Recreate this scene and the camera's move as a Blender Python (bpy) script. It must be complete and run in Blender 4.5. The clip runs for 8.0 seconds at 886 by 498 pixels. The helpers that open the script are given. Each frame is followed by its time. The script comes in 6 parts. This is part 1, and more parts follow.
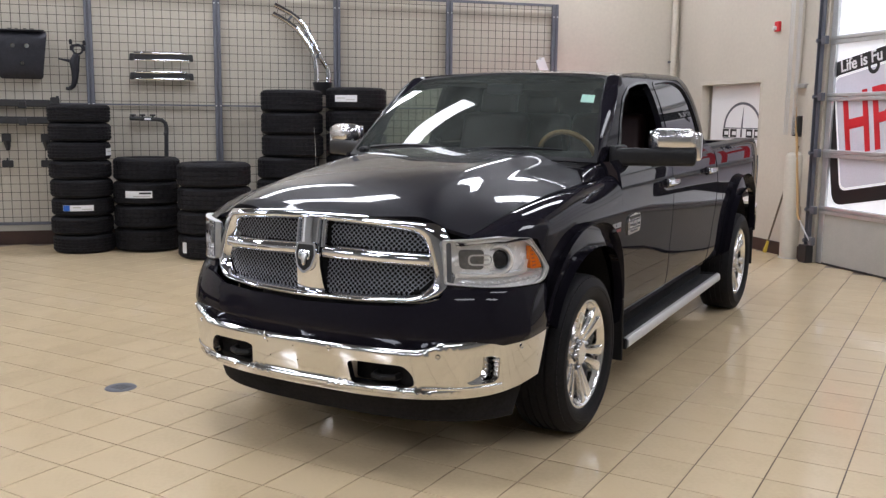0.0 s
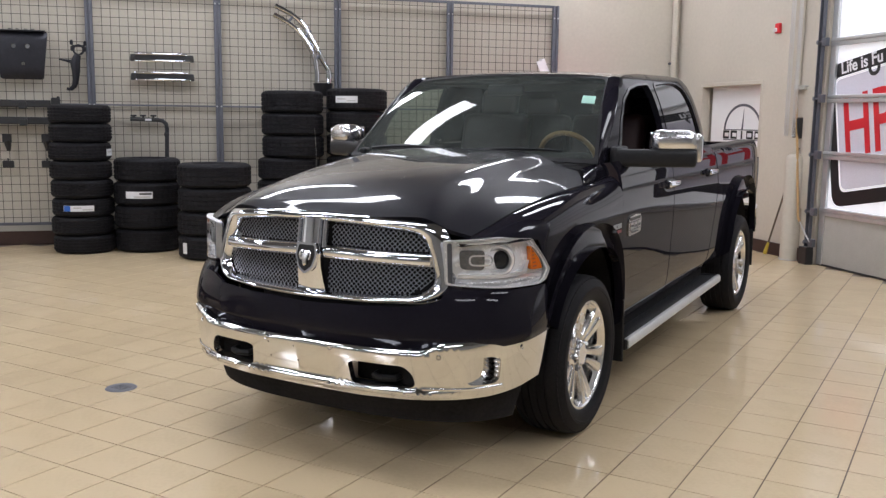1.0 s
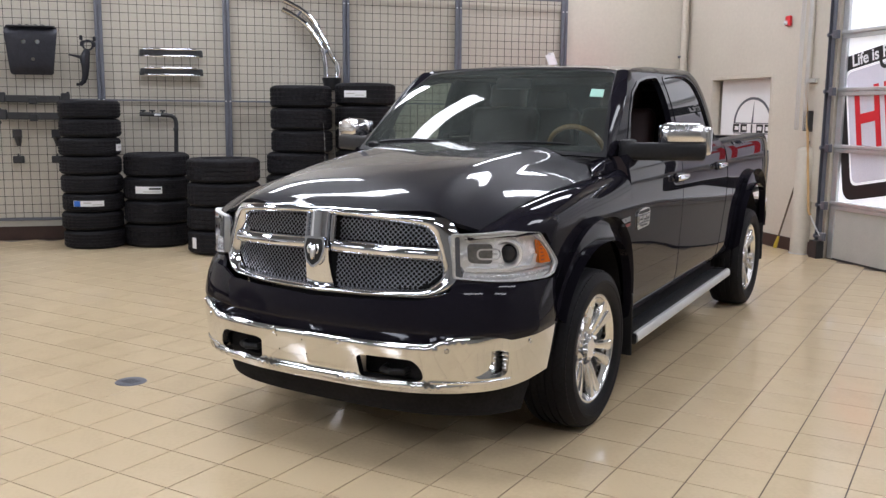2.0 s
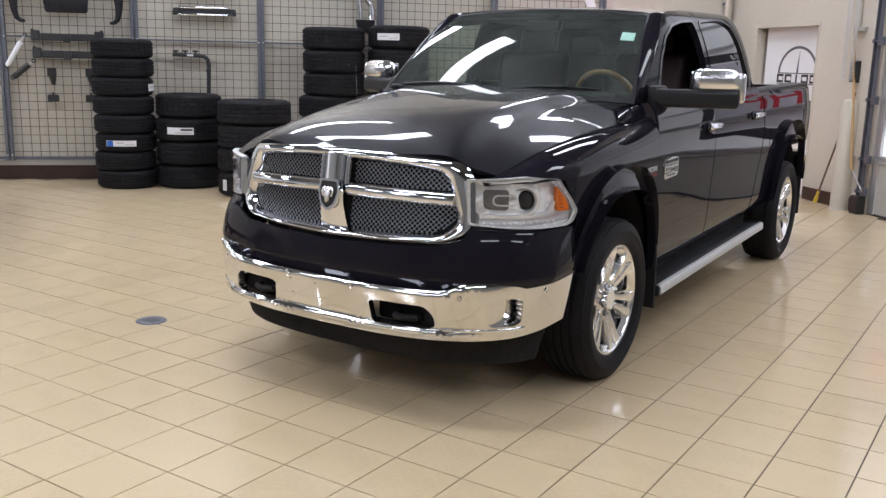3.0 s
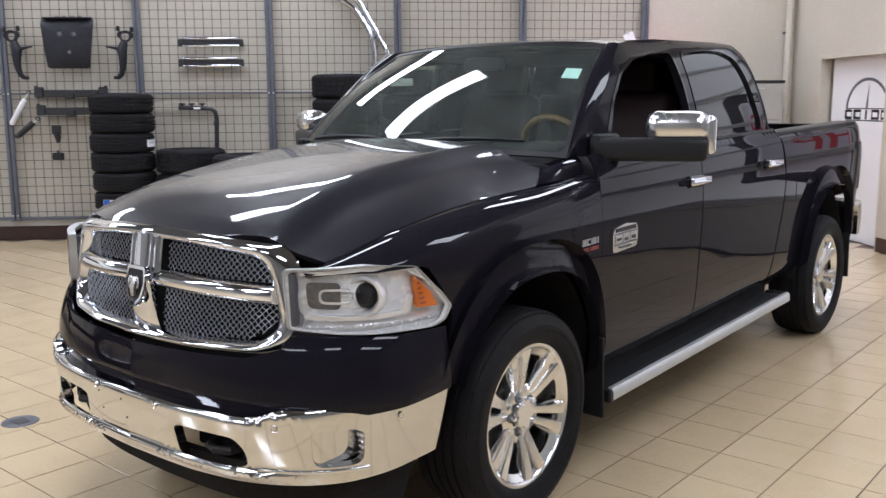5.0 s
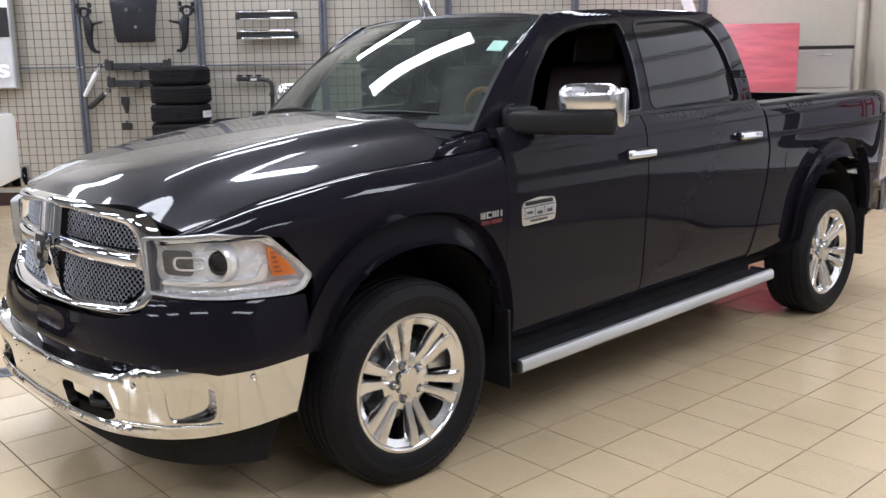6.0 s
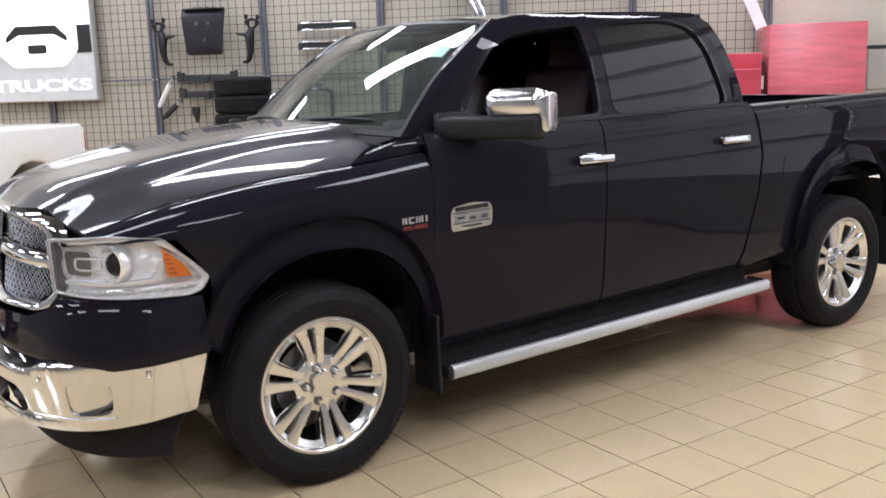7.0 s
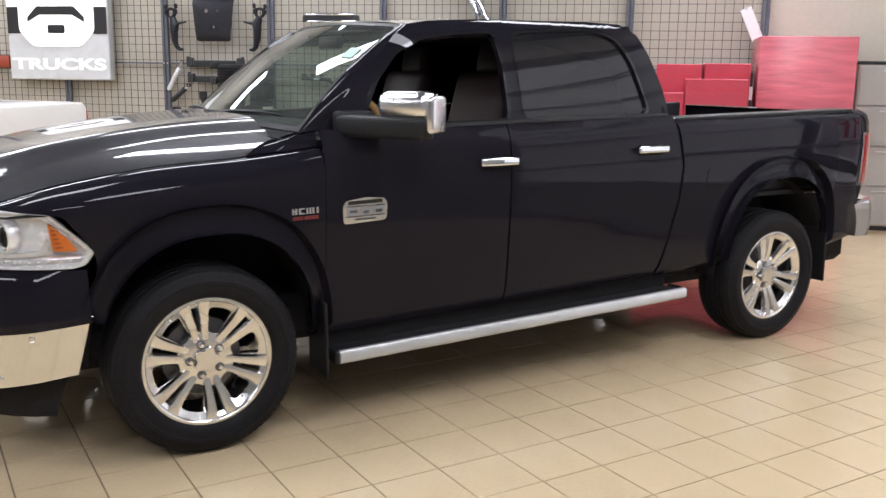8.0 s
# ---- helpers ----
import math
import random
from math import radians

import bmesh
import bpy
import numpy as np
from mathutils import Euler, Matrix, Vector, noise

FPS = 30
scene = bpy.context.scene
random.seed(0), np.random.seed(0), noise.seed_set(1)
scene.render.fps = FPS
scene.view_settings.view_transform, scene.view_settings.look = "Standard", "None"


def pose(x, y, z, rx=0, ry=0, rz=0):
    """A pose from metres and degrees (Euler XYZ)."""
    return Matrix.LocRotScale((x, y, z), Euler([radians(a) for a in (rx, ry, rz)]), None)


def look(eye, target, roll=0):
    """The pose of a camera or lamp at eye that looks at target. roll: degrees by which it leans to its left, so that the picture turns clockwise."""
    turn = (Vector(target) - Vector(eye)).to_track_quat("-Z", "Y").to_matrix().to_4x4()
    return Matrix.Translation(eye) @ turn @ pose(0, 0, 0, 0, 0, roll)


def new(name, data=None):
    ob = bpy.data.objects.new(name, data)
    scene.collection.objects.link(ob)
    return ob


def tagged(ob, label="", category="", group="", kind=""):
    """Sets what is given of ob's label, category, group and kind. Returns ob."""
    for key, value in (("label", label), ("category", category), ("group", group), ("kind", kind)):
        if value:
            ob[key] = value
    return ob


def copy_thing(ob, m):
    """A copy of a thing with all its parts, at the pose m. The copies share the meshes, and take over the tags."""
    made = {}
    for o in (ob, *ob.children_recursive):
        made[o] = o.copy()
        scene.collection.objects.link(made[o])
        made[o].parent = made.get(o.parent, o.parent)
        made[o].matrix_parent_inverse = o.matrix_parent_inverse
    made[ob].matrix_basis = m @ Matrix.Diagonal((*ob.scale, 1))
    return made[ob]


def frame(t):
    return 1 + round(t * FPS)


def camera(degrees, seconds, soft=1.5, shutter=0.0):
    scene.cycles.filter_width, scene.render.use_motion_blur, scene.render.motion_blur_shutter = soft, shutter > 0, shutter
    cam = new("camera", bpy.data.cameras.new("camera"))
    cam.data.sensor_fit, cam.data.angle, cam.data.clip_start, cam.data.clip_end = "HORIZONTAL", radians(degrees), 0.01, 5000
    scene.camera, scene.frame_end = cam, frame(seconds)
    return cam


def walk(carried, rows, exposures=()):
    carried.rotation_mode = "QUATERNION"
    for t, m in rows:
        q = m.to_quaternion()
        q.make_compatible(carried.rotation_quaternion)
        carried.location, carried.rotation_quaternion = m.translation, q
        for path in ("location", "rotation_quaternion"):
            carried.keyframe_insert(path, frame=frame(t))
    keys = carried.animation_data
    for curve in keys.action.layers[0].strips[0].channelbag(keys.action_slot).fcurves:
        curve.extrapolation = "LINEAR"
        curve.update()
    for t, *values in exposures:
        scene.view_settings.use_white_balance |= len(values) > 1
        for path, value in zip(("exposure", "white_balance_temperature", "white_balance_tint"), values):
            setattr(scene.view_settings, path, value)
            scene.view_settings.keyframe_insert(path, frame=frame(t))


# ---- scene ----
cam = camera(52.4, 8.0, soft=1.4, shutter=0.35)
PATH = [
    (0, (2.551, -4.218, 1.583), (1.569, -2.5, 1.294), 0.6),
    (0.5, (2.552, -4.223, 1.581), (1.57, -2.504, 1.297), 0.6),
    (1, (2.549, -4.222, 1.58), (1.567, -2.504, 1.294), 0.7),
    (2.5, (2.564, -4.206, 1.563), (1.536, -2.521, 1.236), 0.4),
    (2.8, (2.599, -4.162, 1.552), (1.530, -2.518, 1.157), 0.9),
    (3, (2.601, -4.096, 1.551), (1.541, -2.451, 1.139), 1.4),
    (3.2, (2.558, -4.005, 1.546), (1.503, -2.351, 1.158), 1.4),
    (3.5, (2.419, -3.806, 1.559), (1.4, -2.119, 1.22), 1.0),
    (3.8, (2.343, -3.626, 1.550), (1.286, -1.973, 1.162), 0.6),
    (4, (2.383, -3.472, 1.561), (1.308, -1.823, 1.207), -0.8),
    (4.2, (2.456, -3.282, 1.563), (1.358, -1.647, 1.219), -1.6),
    (5.3, (2.989, -2.559, 1.577), (1.651, -1.105, 1.262), -1.0),
    (5.5, (3.147, -2.45, 1.557), (1.765, -1.04, 1.236), -1.9),
    (5.8, (3.402, -2.290, 1.594), (2.000, -0.911, 1.230), -0.2),
    (6, (3.514, -2.162, 1.592), (2.069, -0.835, 1.205), -0.8),
    (6.2, (3.612, -2.034, 1.563), (2.141, -0.735, 1.175), -0.4),
    (6.5, (3.743, -1.799, 1.602), (2.248, -0.527, 1.215), 0.2),
    (6.7, (3.845, -1.691, 1.604), (2.299, -0.476, 1.236), -0.9),
    (7, (4.039, -1.54, 1.57), (2.422, -0.421, 1.204), -1.7),
    (7.3, (4.262, -1.412, 1.605), (2.632, -0.335, 1.180), -1.1),
    (7.5, (4.359, -1.326, 1.591), (2.696, -0.291, 1.186), -1.8),
    (7.8, (4.493, -1.173, 1.570), (2.825, -0.137, 1.191), -0.2),
    (8, (4.576, -1.081, 1.605), (2.907, -0.046, 1.225), 0.9),
]
walk(cam, [(t, look(eye, target, roll)) for t, eye, target, roll in PATH], [(0, 0.0, 6430, 10), (1.2, 0.0, 6430, 10), (2.5, 0.13, 6300, 10), (4.2, 0.15, 6150, 10), (5.5, 0.24, 6150, 10), (6.0, 0.32, 6200, 10), (6.5, 0.44, 6250, 10), (8.0, 0.42, 6450, 10)])

# ---- light ----
world = bpy.data.worlds.new("world")
scene.world = world
world.use_nodes = True
world.node_tree.nodes["Background"].inputs[0].default_value = (0.02, 0.02, 0.022, 1)
scene.view_settings.exposure = 0.0

# ---- plan of the hall: s runs along the mesh wall, r out of it, both at 45 degrees to the truck ----
Q = math.sqrt(0.5)
ROOM = Matrix(((Q, Q, 0, -6.66), (Q, -Q, 0, 3.33), (0, 0, 1, 0), (0, 0, 0, 1)))
CEIL = 5.15
S0, S1, R1 = -12.0, 7.87, 19.0


def at(s, r, z=0.0):
    """A place in the hall as a world place."""
    return ROOM @ Vector((s, r, z))


# things that stand square to the hall: local x along s, local y towards the mesh wall
def square(s, r, z=0.0, turn=0.0):
    return Matrix.Translation(at(s, r, z)) @ Matrix.Rotation(radians(45 + turn), 4, "Z")


# ---- materials ----
def material(name, base, rough=0.5, metal=0.0, spec=0.5, coat=0.0, coat_rough=0.03, coat_ior=1.42, vary=0.0, scale=6.0, fine=60.0, bump=0.0, bump_scale=120.0,
             transmission=0.0, alpha=1.0, ior=1.5, emit=None, strength=0.0, rough_vary=0.0, random_tone=0.0):
    m = bpy.data.materials.new(name)
    m.use_nodes = True
    nt = m.node_tree
    b = nt.nodes["Principled BSDF"]
    b.inputs["Base Color"].default_value = (*base, 1)
    b.inputs["Roughness"].default_value = rough
    b.inputs["Metallic"].default_value = metal
    b.inputs["Specular IOR Level"].default_value = spec
    b.inputs["Coat Weight"].default_value = coat
    b.inputs["Coat Roughness"].default_value = coat_rough
    b.inputs["Coat IOR"].default_value = coat_ior
    b.inputs["Transmission Weight"].default_value = transmission
    b.inputs["Alpha"].default_value = alpha
    b.inputs["IOR"].default_value = ior
    if emit:
        b.inputs["Emission Color"].default_value = (*emit, 1)
        b.inputs["Emission Strength"].default_value = strength
    tc = nt.nodes.new("ShaderNodeTexCoord")
    if vary or rough_vary or random_tone:
        n1 = nt.nodes.new("ShaderNodeTexNoise")
        n1.inputs["Scale"].default_value, n1.inputs["Detail"].default_value = scale, 4
        n2 = nt.nodes.new("ShaderNodeTexNoise")
        n2.inputs["Scale"].default_value, n2.inputs["Detail"].default_value = fine, 3
        nt.links.new(tc.outputs["Object"], n1.inputs["Vector"])
        nt.links.new(tc.outputs["Object"], n2.inputs["Vector"])
        add = nt.nodes.new("ShaderNodeMath")
        add.operation = "ADD"
        nt.links.new(n1.outputs["Fac"], add.inputs[0])
        nt.links.new(n2.outputs["Fac"], add.inputs[1])
        last = add.outputs[0]
        if random_tone:
            info = nt.nodes.new("ShaderNodeObjectInfo")
            mul = nt.nodes.new("ShaderNodeMath")
            mul.operation = "MULTIPLY_ADD"
            mul.inputs[1].default_value = random_tone
            geo, both_random = nt.nodes.new("ShaderNodeNewGeometry"), nt.nodes.new("ShaderNodeMath")
            both_random.operation = "ADD"
            nt.links.new(info.outputs["Random"], both_random.inputs[0])
            nt.links.new(geo.outputs["Random Per Island"], both_random.inputs[1])
            nt.links.new(both_random.outputs[0], mul.inputs[0])
            nt.links.new(last, mul.inputs[2])
            last = mul.outputs[0]
        ramp = nt.nodes.new("ShaderNodeMapRange")
        ramp.inputs["From Min"].default_value, ramp.inputs["From Max"].default_value = 0.6, 1.4
        ramp.inputs["To Min"].default_value, ramp.inputs["To Max"].default_value = 1 - vary, 1 + vary
        nt.links.new(last, ramp.inputs["Value"])
        mix = nt.nodes.new("ShaderNodeVectorMath")
        mix.operation = "SCALE"
        mix.inputs[0].default_value = base
        nt.links.new(ramp.outputs[0], mix.inputs["Scale"])
        nt.links.new(mix.outputs[0], b.inputs["Base Color"])
        if rough_vary:
            rr = nt.nodes.new("ShaderNodeMapRange")
            rr.inputs["From Min"].default_value, rr.inputs["From Max"].default_value = 0.3, 0.7
            rr.inputs["To Min"].default_value, rr.inputs["To Max"].default_value = max(rough - rough_vary, 0.01), rough + rough_vary
            nt.links.new(n1.outputs["Fac"], rr.inputs["Value"])
            nt.links.new(rr.outputs[0], b.inputs["Roughness"])
    if bump:
        n3 = nt.nodes.new("ShaderNodeTexNoise")
        n3.inputs["Scale"].default_value, n3.inputs["Detail"].default_value = bump_scale, 3
        nt.links.new(tc.outputs["Object"], n3.inputs["Vector"])
        bp = nt.nodes.new("ShaderNodeBump")
        bp.inputs["Strength"].default_value, bp.inputs["Distance"].default_value = bump, 0.004
        nt.links.new(n3.outputs["Fac"], bp.inputs["Height"])
        nt.links.new(bp.outputs[0], b.inputs["Normal"])
    return m


def droplets(m, amount, scale=260.0):
    """Fine water drops on a wet surface: small bumps in the clear coat."""
    nt = m.node_tree
    b = nt.nodes["Principled BSDF"]
    tc = nt.nodes.new("ShaderNodeTexCoord")
    v = nt.nodes.new("ShaderNodeTexVoronoi")
    v.inputs["Scale"].default_value = scale
    mr = nt.nodes.new("ShaderNodeMapRange")
    mr.inputs["From Min"].default_value, mr.inputs["From Max"].default_value = 0.0, 0.28
    mr.inputs["To Min"].default_value, mr.inputs["To Max"].default_value = 1.0, 0.0
    gate = nt.nodes.new("ShaderNodeTexNoise")
    gate.inputs["Scale"].default_value, gate.inputs["Detail"].default_value = 30.0, 4
    gr = nt.nodes.new("ShaderNodeMapRange")
    gr.inputs["From Min"].default_value, gr.inputs["From Max"].default_value = 0.5, 0.66
    mul = nt.nodes.new("ShaderNodeMath")
    mul.operation = "MULTIPLY"
    bp = nt.nodes.new("ShaderNodeBump")
    bp.inputs["Strength"].default_value, bp.inputs["Distance"].default_value = amount, 0.002
    nt.links.new(tc.outputs["Object"], v.inputs["Vector"])
    nt.links.new(tc.outputs["Object"], gate.inputs["Vector"])
    nt.links.new(v.outputs["Distance"], mr.inputs["Value"])
    nt.links.new(gate.outputs["Fac"], gr.inputs["Value"])
    nt.links.new(mr.outputs[0], mul.inputs[0])
    nt.links.new(gr.outputs[0], mul.inputs[1])
    nt.links.new(mul.outputs[0], bp.inputs["Height"])
    nt.links.new(bp.outputs[0], b.inputs["Coat Normal"])
    nt.links.new(bp.outputs[0], b.inputs["Normal"])


def thin_glass(name, tint, ior=1.45, rough=0.0, film=0.0):
    """A thin pane: clear, with the mirror image that its angle gives."""
    m = bpy.data.materials.new(name)
    m.use_nodes = True
    nt = m.node_tree
    nt.nodes.remove(nt.nodes["Principled BSDF"])
    tr, gl, fr, mx = (nt.nodes.new(k) for k in ("ShaderNodeBsdfTransparent", "ShaderNodeBsdfGlossy", "ShaderNodeFresnel", "ShaderNodeMixShader"))
    tr.inputs[0].default_value = (*tint, 1)
    gl.inputs["Roughness"].default_value = rough
    fr.inputs["IOR"].default_value = ior
    nt.links.new(fr.outputs[0], mx.inputs[0])
    nt.links.new(tr.outputs[0], mx.inputs[1])
    nt.links.new(gl.outputs[0], mx.inputs[2])
    last = mx.outputs[0]
    if film:
        # a thin film of drops, its pale green haze standing in for reflected light
        df, over = nt.nodes.new("ShaderNodeBsdfDiffuse"), nt.nodes.new("ShaderNodeMixShader")
        df.inputs[0].default_value = (0.62, 0.70, 0.66, 1)
        tc, nz, mr = nt.nodes.new("ShaderNodeTexCoord"), nt.nodes.new("ShaderNodeTexNoise"), nt.nodes.new("ShaderNodeMapRange")
        nz.inputs["Scale"].default_value, nz.inputs["Detail"].default_value = 7.0, 6
        mr.inputs["From Min"].default_value, mr.inputs["From Max"].default_value = 0.3, 0.7
        mr.inputs["To Min"].default_value, mr.inputs["To Max"].default_value = film * 0.55, film * 1.45
        nt.links.new(tc.outputs["Object"], nz.inputs["Vector"])
        nt.links.new(nz.outputs["Fac"], mr.inputs["Value"])
        # scattered drops
        vo, dr, gate, gr, mul, total = (nt.nodes.new("ShaderNode" + k) for k in ("TexVoronoi", "MapRange", "TexNoise", "MapRange", "Math", "Math"))
        vo.inputs["Scale"].default_value = 170.0
        dr.inputs["From Min"].default_value, dr.inputs["From Max"].default_value = 0.12, 0.30
        dr.inputs["To Min"].default_value, dr.inputs["To Max"].default_value = 0.30, 0.0
        gate.inputs["Scale"].default_value, gate.inputs["Detail"].default_value = 40.0, 3
        gr.inputs["From Min"].default_value, gr.inputs["From Max"].default_value = 0.52, 0.62
        mul.operation = "MULTIPLY"
        nt.links.new(tc.outputs["Object"], vo.inputs["Vector"])
        nt.links.new(tc.outputs["Object"], gate.inputs["Vector"])
        nt.links.new(vo.outputs["Distance"], dr.inputs["Value"])
        nt.links.new(gate.outputs["Fac"], gr.inputs["Value"])
        nt.links.new(dr.outputs[0], mul.inputs[0])
        nt.links.new(gr.outputs[0], mul.inputs[1])
        nt.links.new(mr.outputs[0], total.inputs[0])
        nt.links.new(mul.outputs[0], total.inputs[1])
        nt.links.new(total.outputs[0], over.inputs[0])
        nt.links.new(last, over.inputs[1])
        nt.links.new(df.outputs[0], over.inputs[2])
        last = over.outputs[0]
    nt.links.new(last, nt.nodes["Material Output"].inputs[0])
    return m


M_PAINT = material("black_paint", (0.0128, 0.0116, 0.0168), 0.35, coat=1.0, coat_rough=0.012, coat_ior=1.24, spec=0.0, vary=0.1, scale=3)
M_WET = material("black_paint_wet", (0.0115, 0.0112, 0.0165), 0.42, coat=1.0, coat_rough=0.022, coat_ior=1.38, spec=0.10, vary=0.1, scale=3)
droplets(M_WET, 0.22)
M_WET.node_tree.nodes["Principled BSDF"].inputs["Sheen Weight"].default_value = 0.07
M_WET.node_tree.nodes["Principled BSDF"].inputs["Sheen Roughness"].default_value = 0.32
M_CHROME = material("chrome", (0.76, 0.78, 0.83), 0.06, metal=1.0, rough_vary=0.03, scale=4)
M_BUMPER = material("bumper_chrome", (0.72, 0.72, 0.72), 0.09, metal=1.0, rough_vary=0.05, vary=0.03, scale=5)
M_WIRES = material("mesh_chrome", (0.36, 0.37, 0.40), 0.32, metal=1.0)
M_SATIN = material("satin_chrome", (0.84, 0.84, 0.86), 0.24, metal=1.0, rough_vary=0.05, scale=9)
M_ALLOY = material("polished_alloy", (0.80, 0.795, 0.79), 0.23, metal=1.0, rough_vary=0.05)
M_SILVER = material("lamp_silver", (0.97, 0.97, 0.97), 0.24, metal=0.12, spec=0.9, rough_vary=0.08, scale=30)
M_LAMP_TRIM = material("lamp_trim", (0.95, 0.95, 0.96), 0.16, metal=0.4, spec=0.8, rough_vary=0.05, scale=20)
M_LAMP_DARK = material("lamp_grey_housing", (0.16, 0.16, 0.16), 0.3, metal=0.5, vary=0.3, scale=40)
M_ALLOY_DARK = material("dark_alloy", (0.12, 0.12, 0.125), 0.4, metal=0.8)
M_RUBBER = material("tyre_rubber", (0.0125, 0.012, 0.014), 0.6, spec=0.14, vary=0.35, scale=5, bump=0.15, bump_scale=200)
M_TRIM = material("black_plastic", (0.019, 0.019, 0.021), 0.42, spec=0.25, vary=0.2, bump=0.2, bump_scale=400)
M_LINER = material("wheel_liner", (0.020, 0.019, 0.020), 0.9, spec=0.1, vary=0.3)
M_GLASS = thin_glass("clear_glass", (0.72, 0.80, 0.74), 1.5)
M_SHIELD = thin_glass("windscreen_glass", (0.54, 0.62, 0.58), 1.6, film=0.055)
M_TINT = material("tinted_glass", (0.012, 0.012, 0.015), 0.02, spec=0.36)
M_LENS = thin_glass("lamp_lens", (0.95, 0.95, 0.95), 1.4)
M_AMBER = material("amber_reflector", (0.85, 0.20, 0.01), 0.2, spec=0.6, coat=0.5)
M_RED = material("red_lens", (0.45, 0.01, 0.012), 0.12, coat=0.6)
M_DARK = material("dark_cloth", (0.018, 0.016, 0.016), 0.8, vary=0.3)
M_LEATHER = material("red_brown_leather", (0.028, 0.009, 0.009), 0.5, vary=0.25, scale=12, bump=0.2)
M_WOOD = material("wood_rim", (0.30, 0.17, 0.06), 0.3, coat=0.4, vary=0.3, scale=15)
M_WALL = material("beige_wall", (0.535, 0.49, 0.415), 0.75, vary=0.06, scale=1.2, fine=25, bump=0.25, bump_scale=90)
# for walls out of view: darkened to cut bounce light and reflections in the paint
M_WALL_UNSEEN = material("unseen_wall_dark", (0.26, 0.26, 0.25), 0.75, vary=0.08, scale=1.2, fine=25, bump=0.25, bump_scale=90)
M_WALL_UP = material("dark_ceiling", (0.10, 0.10, 0.105), 0.85, vary=0.15)
M_GROUT = material("grout", (0.10, 0.07, 0.045), 0.7, vary=0.2)
M_TILE = material("beige_tile", (0.610, 0.480, 0.308), 0.105, vary=0.07, scale=5, fine=45, rough_vary=0.030, random_tone=0.30, spec=0.55)
M_STEEL = material("grey_steel", (0.13, 0.135, 0.16), 0.45, metal=0.4, vary=0.15, scale=8)
M_WIRE = material("dark_wire", (0.042, 0.038, 0.034), 0.5, metal=0.3)
M_BASE = material("dark_baseboard", (0.045, 0.022, 0.018), 0.5, vary=0.25)
M_WHITE = material("white_panel", (0.82, 0.82, 0.83), 0.4, vary=0.02)
# emission put into the door panels in place of daylight coming through
M_DOOR_GLOW = material("glowing_door_panel", (0.80, 0.80, 0.82), 0.45, emit=(0.93, 0.94, 1.0), strength=0.42, vary=0.02)
M_WHITE_PAINT = material("white_paint", (0.80, 0.80, 0.78), 0.3, coat=0.8, vary=0.02)
M_ALU = material("aluminium", (0.62, 0.63, 0.64), 0.38, metal=0.7, vary=0.06)
M_GREY = material("grey_panel", (0.42, 0.41, 0.38), 0.55, vary=0.06)
M_BLACK = material("black_print", (0.012, 0.012, 0.013), 0.45)
M_REDPRINT = material("red_print", (0.62, 0.02, 0.03), 0.45)
M_DULLRED = material("dull_red_print", (0.16, 0.02, 0.02), 0.4)
M_BLUE = material("blue_print", (0.02, 0.12, 0.5), 0.5)
M_LABEL = material("paper_label", (0.72, 0.72, 0.74), 0.6, vary=0.08, fine=200)
M_LAMP = material("lamp_tube", (0.9, 0.9, 0.9), 0.4, emit=(0.955, 0.975, 1.06), strength=18.0)
M_FIXTURE = material("lamp_housing", (0.75, 0.75, 0.74), 0.4)

# ---- building helpers ----
def finish(ob, smooth=35.0):
    me = ob.data
    if smooth:
        me.polygons.foreach_set("use_smooth", [True] * len(me.polygons))
        me.set_sharp_from_angle(angle=radians(smooth))
    return ob


def part(name, bm, mat, parent=None, label="", smooth=35.0):
    me = bpy.data.meshes.new(name)
    bm.normal_update()
    bm.to_mesh(me)
    bm.free()
    ob = new(name, me)
    for m in mat if isinstance(mat, (list, tuple)) else [mat]:
        me.materials.append(m)
    ob.parent = parent
    if label:
        tagged(ob, label)
    return finish(ob, smooth)


def thing(name, m=Matrix(), label="", category="", group="", kind=""):
    ob = new(name)
    ob.matrix_basis = m
    ob.empty_display_size = 0.1
    return tagged(ob, label, category, group, kind)


def box(bm, c, size, m=None, bevel=0.0, seg=1):
    """A box round c, bevelled if asked."""
    got = bmesh.ops.create_cube(bm, size=1.0)["verts"]
    bmesh.ops.scale(bm, vec=size, verts=got)
    if bevel:
        es = list({e for v in got for e in v.link_edges})
        r = bmesh.ops.bevel(bm, geom=es, offset=min(bevel, min(size) * 0.45), segments=seg, profile=0.5, affect="EDGES")
        got = list({v for f in r["faces"] for v in f.verts} | {v for v in got if v.is_valid})
    bmesh.ops.translate(bm, vec=c, verts=got)
    if m:
        bmesh.ops.transform(bm, matrix=m, verts=got)
    return got


def boxed(c, size, bevel=0.004, m=None, seg=1):
    bm = bmesh.new()
    box(bm, c, size, m, bevel, seg)
    return bm


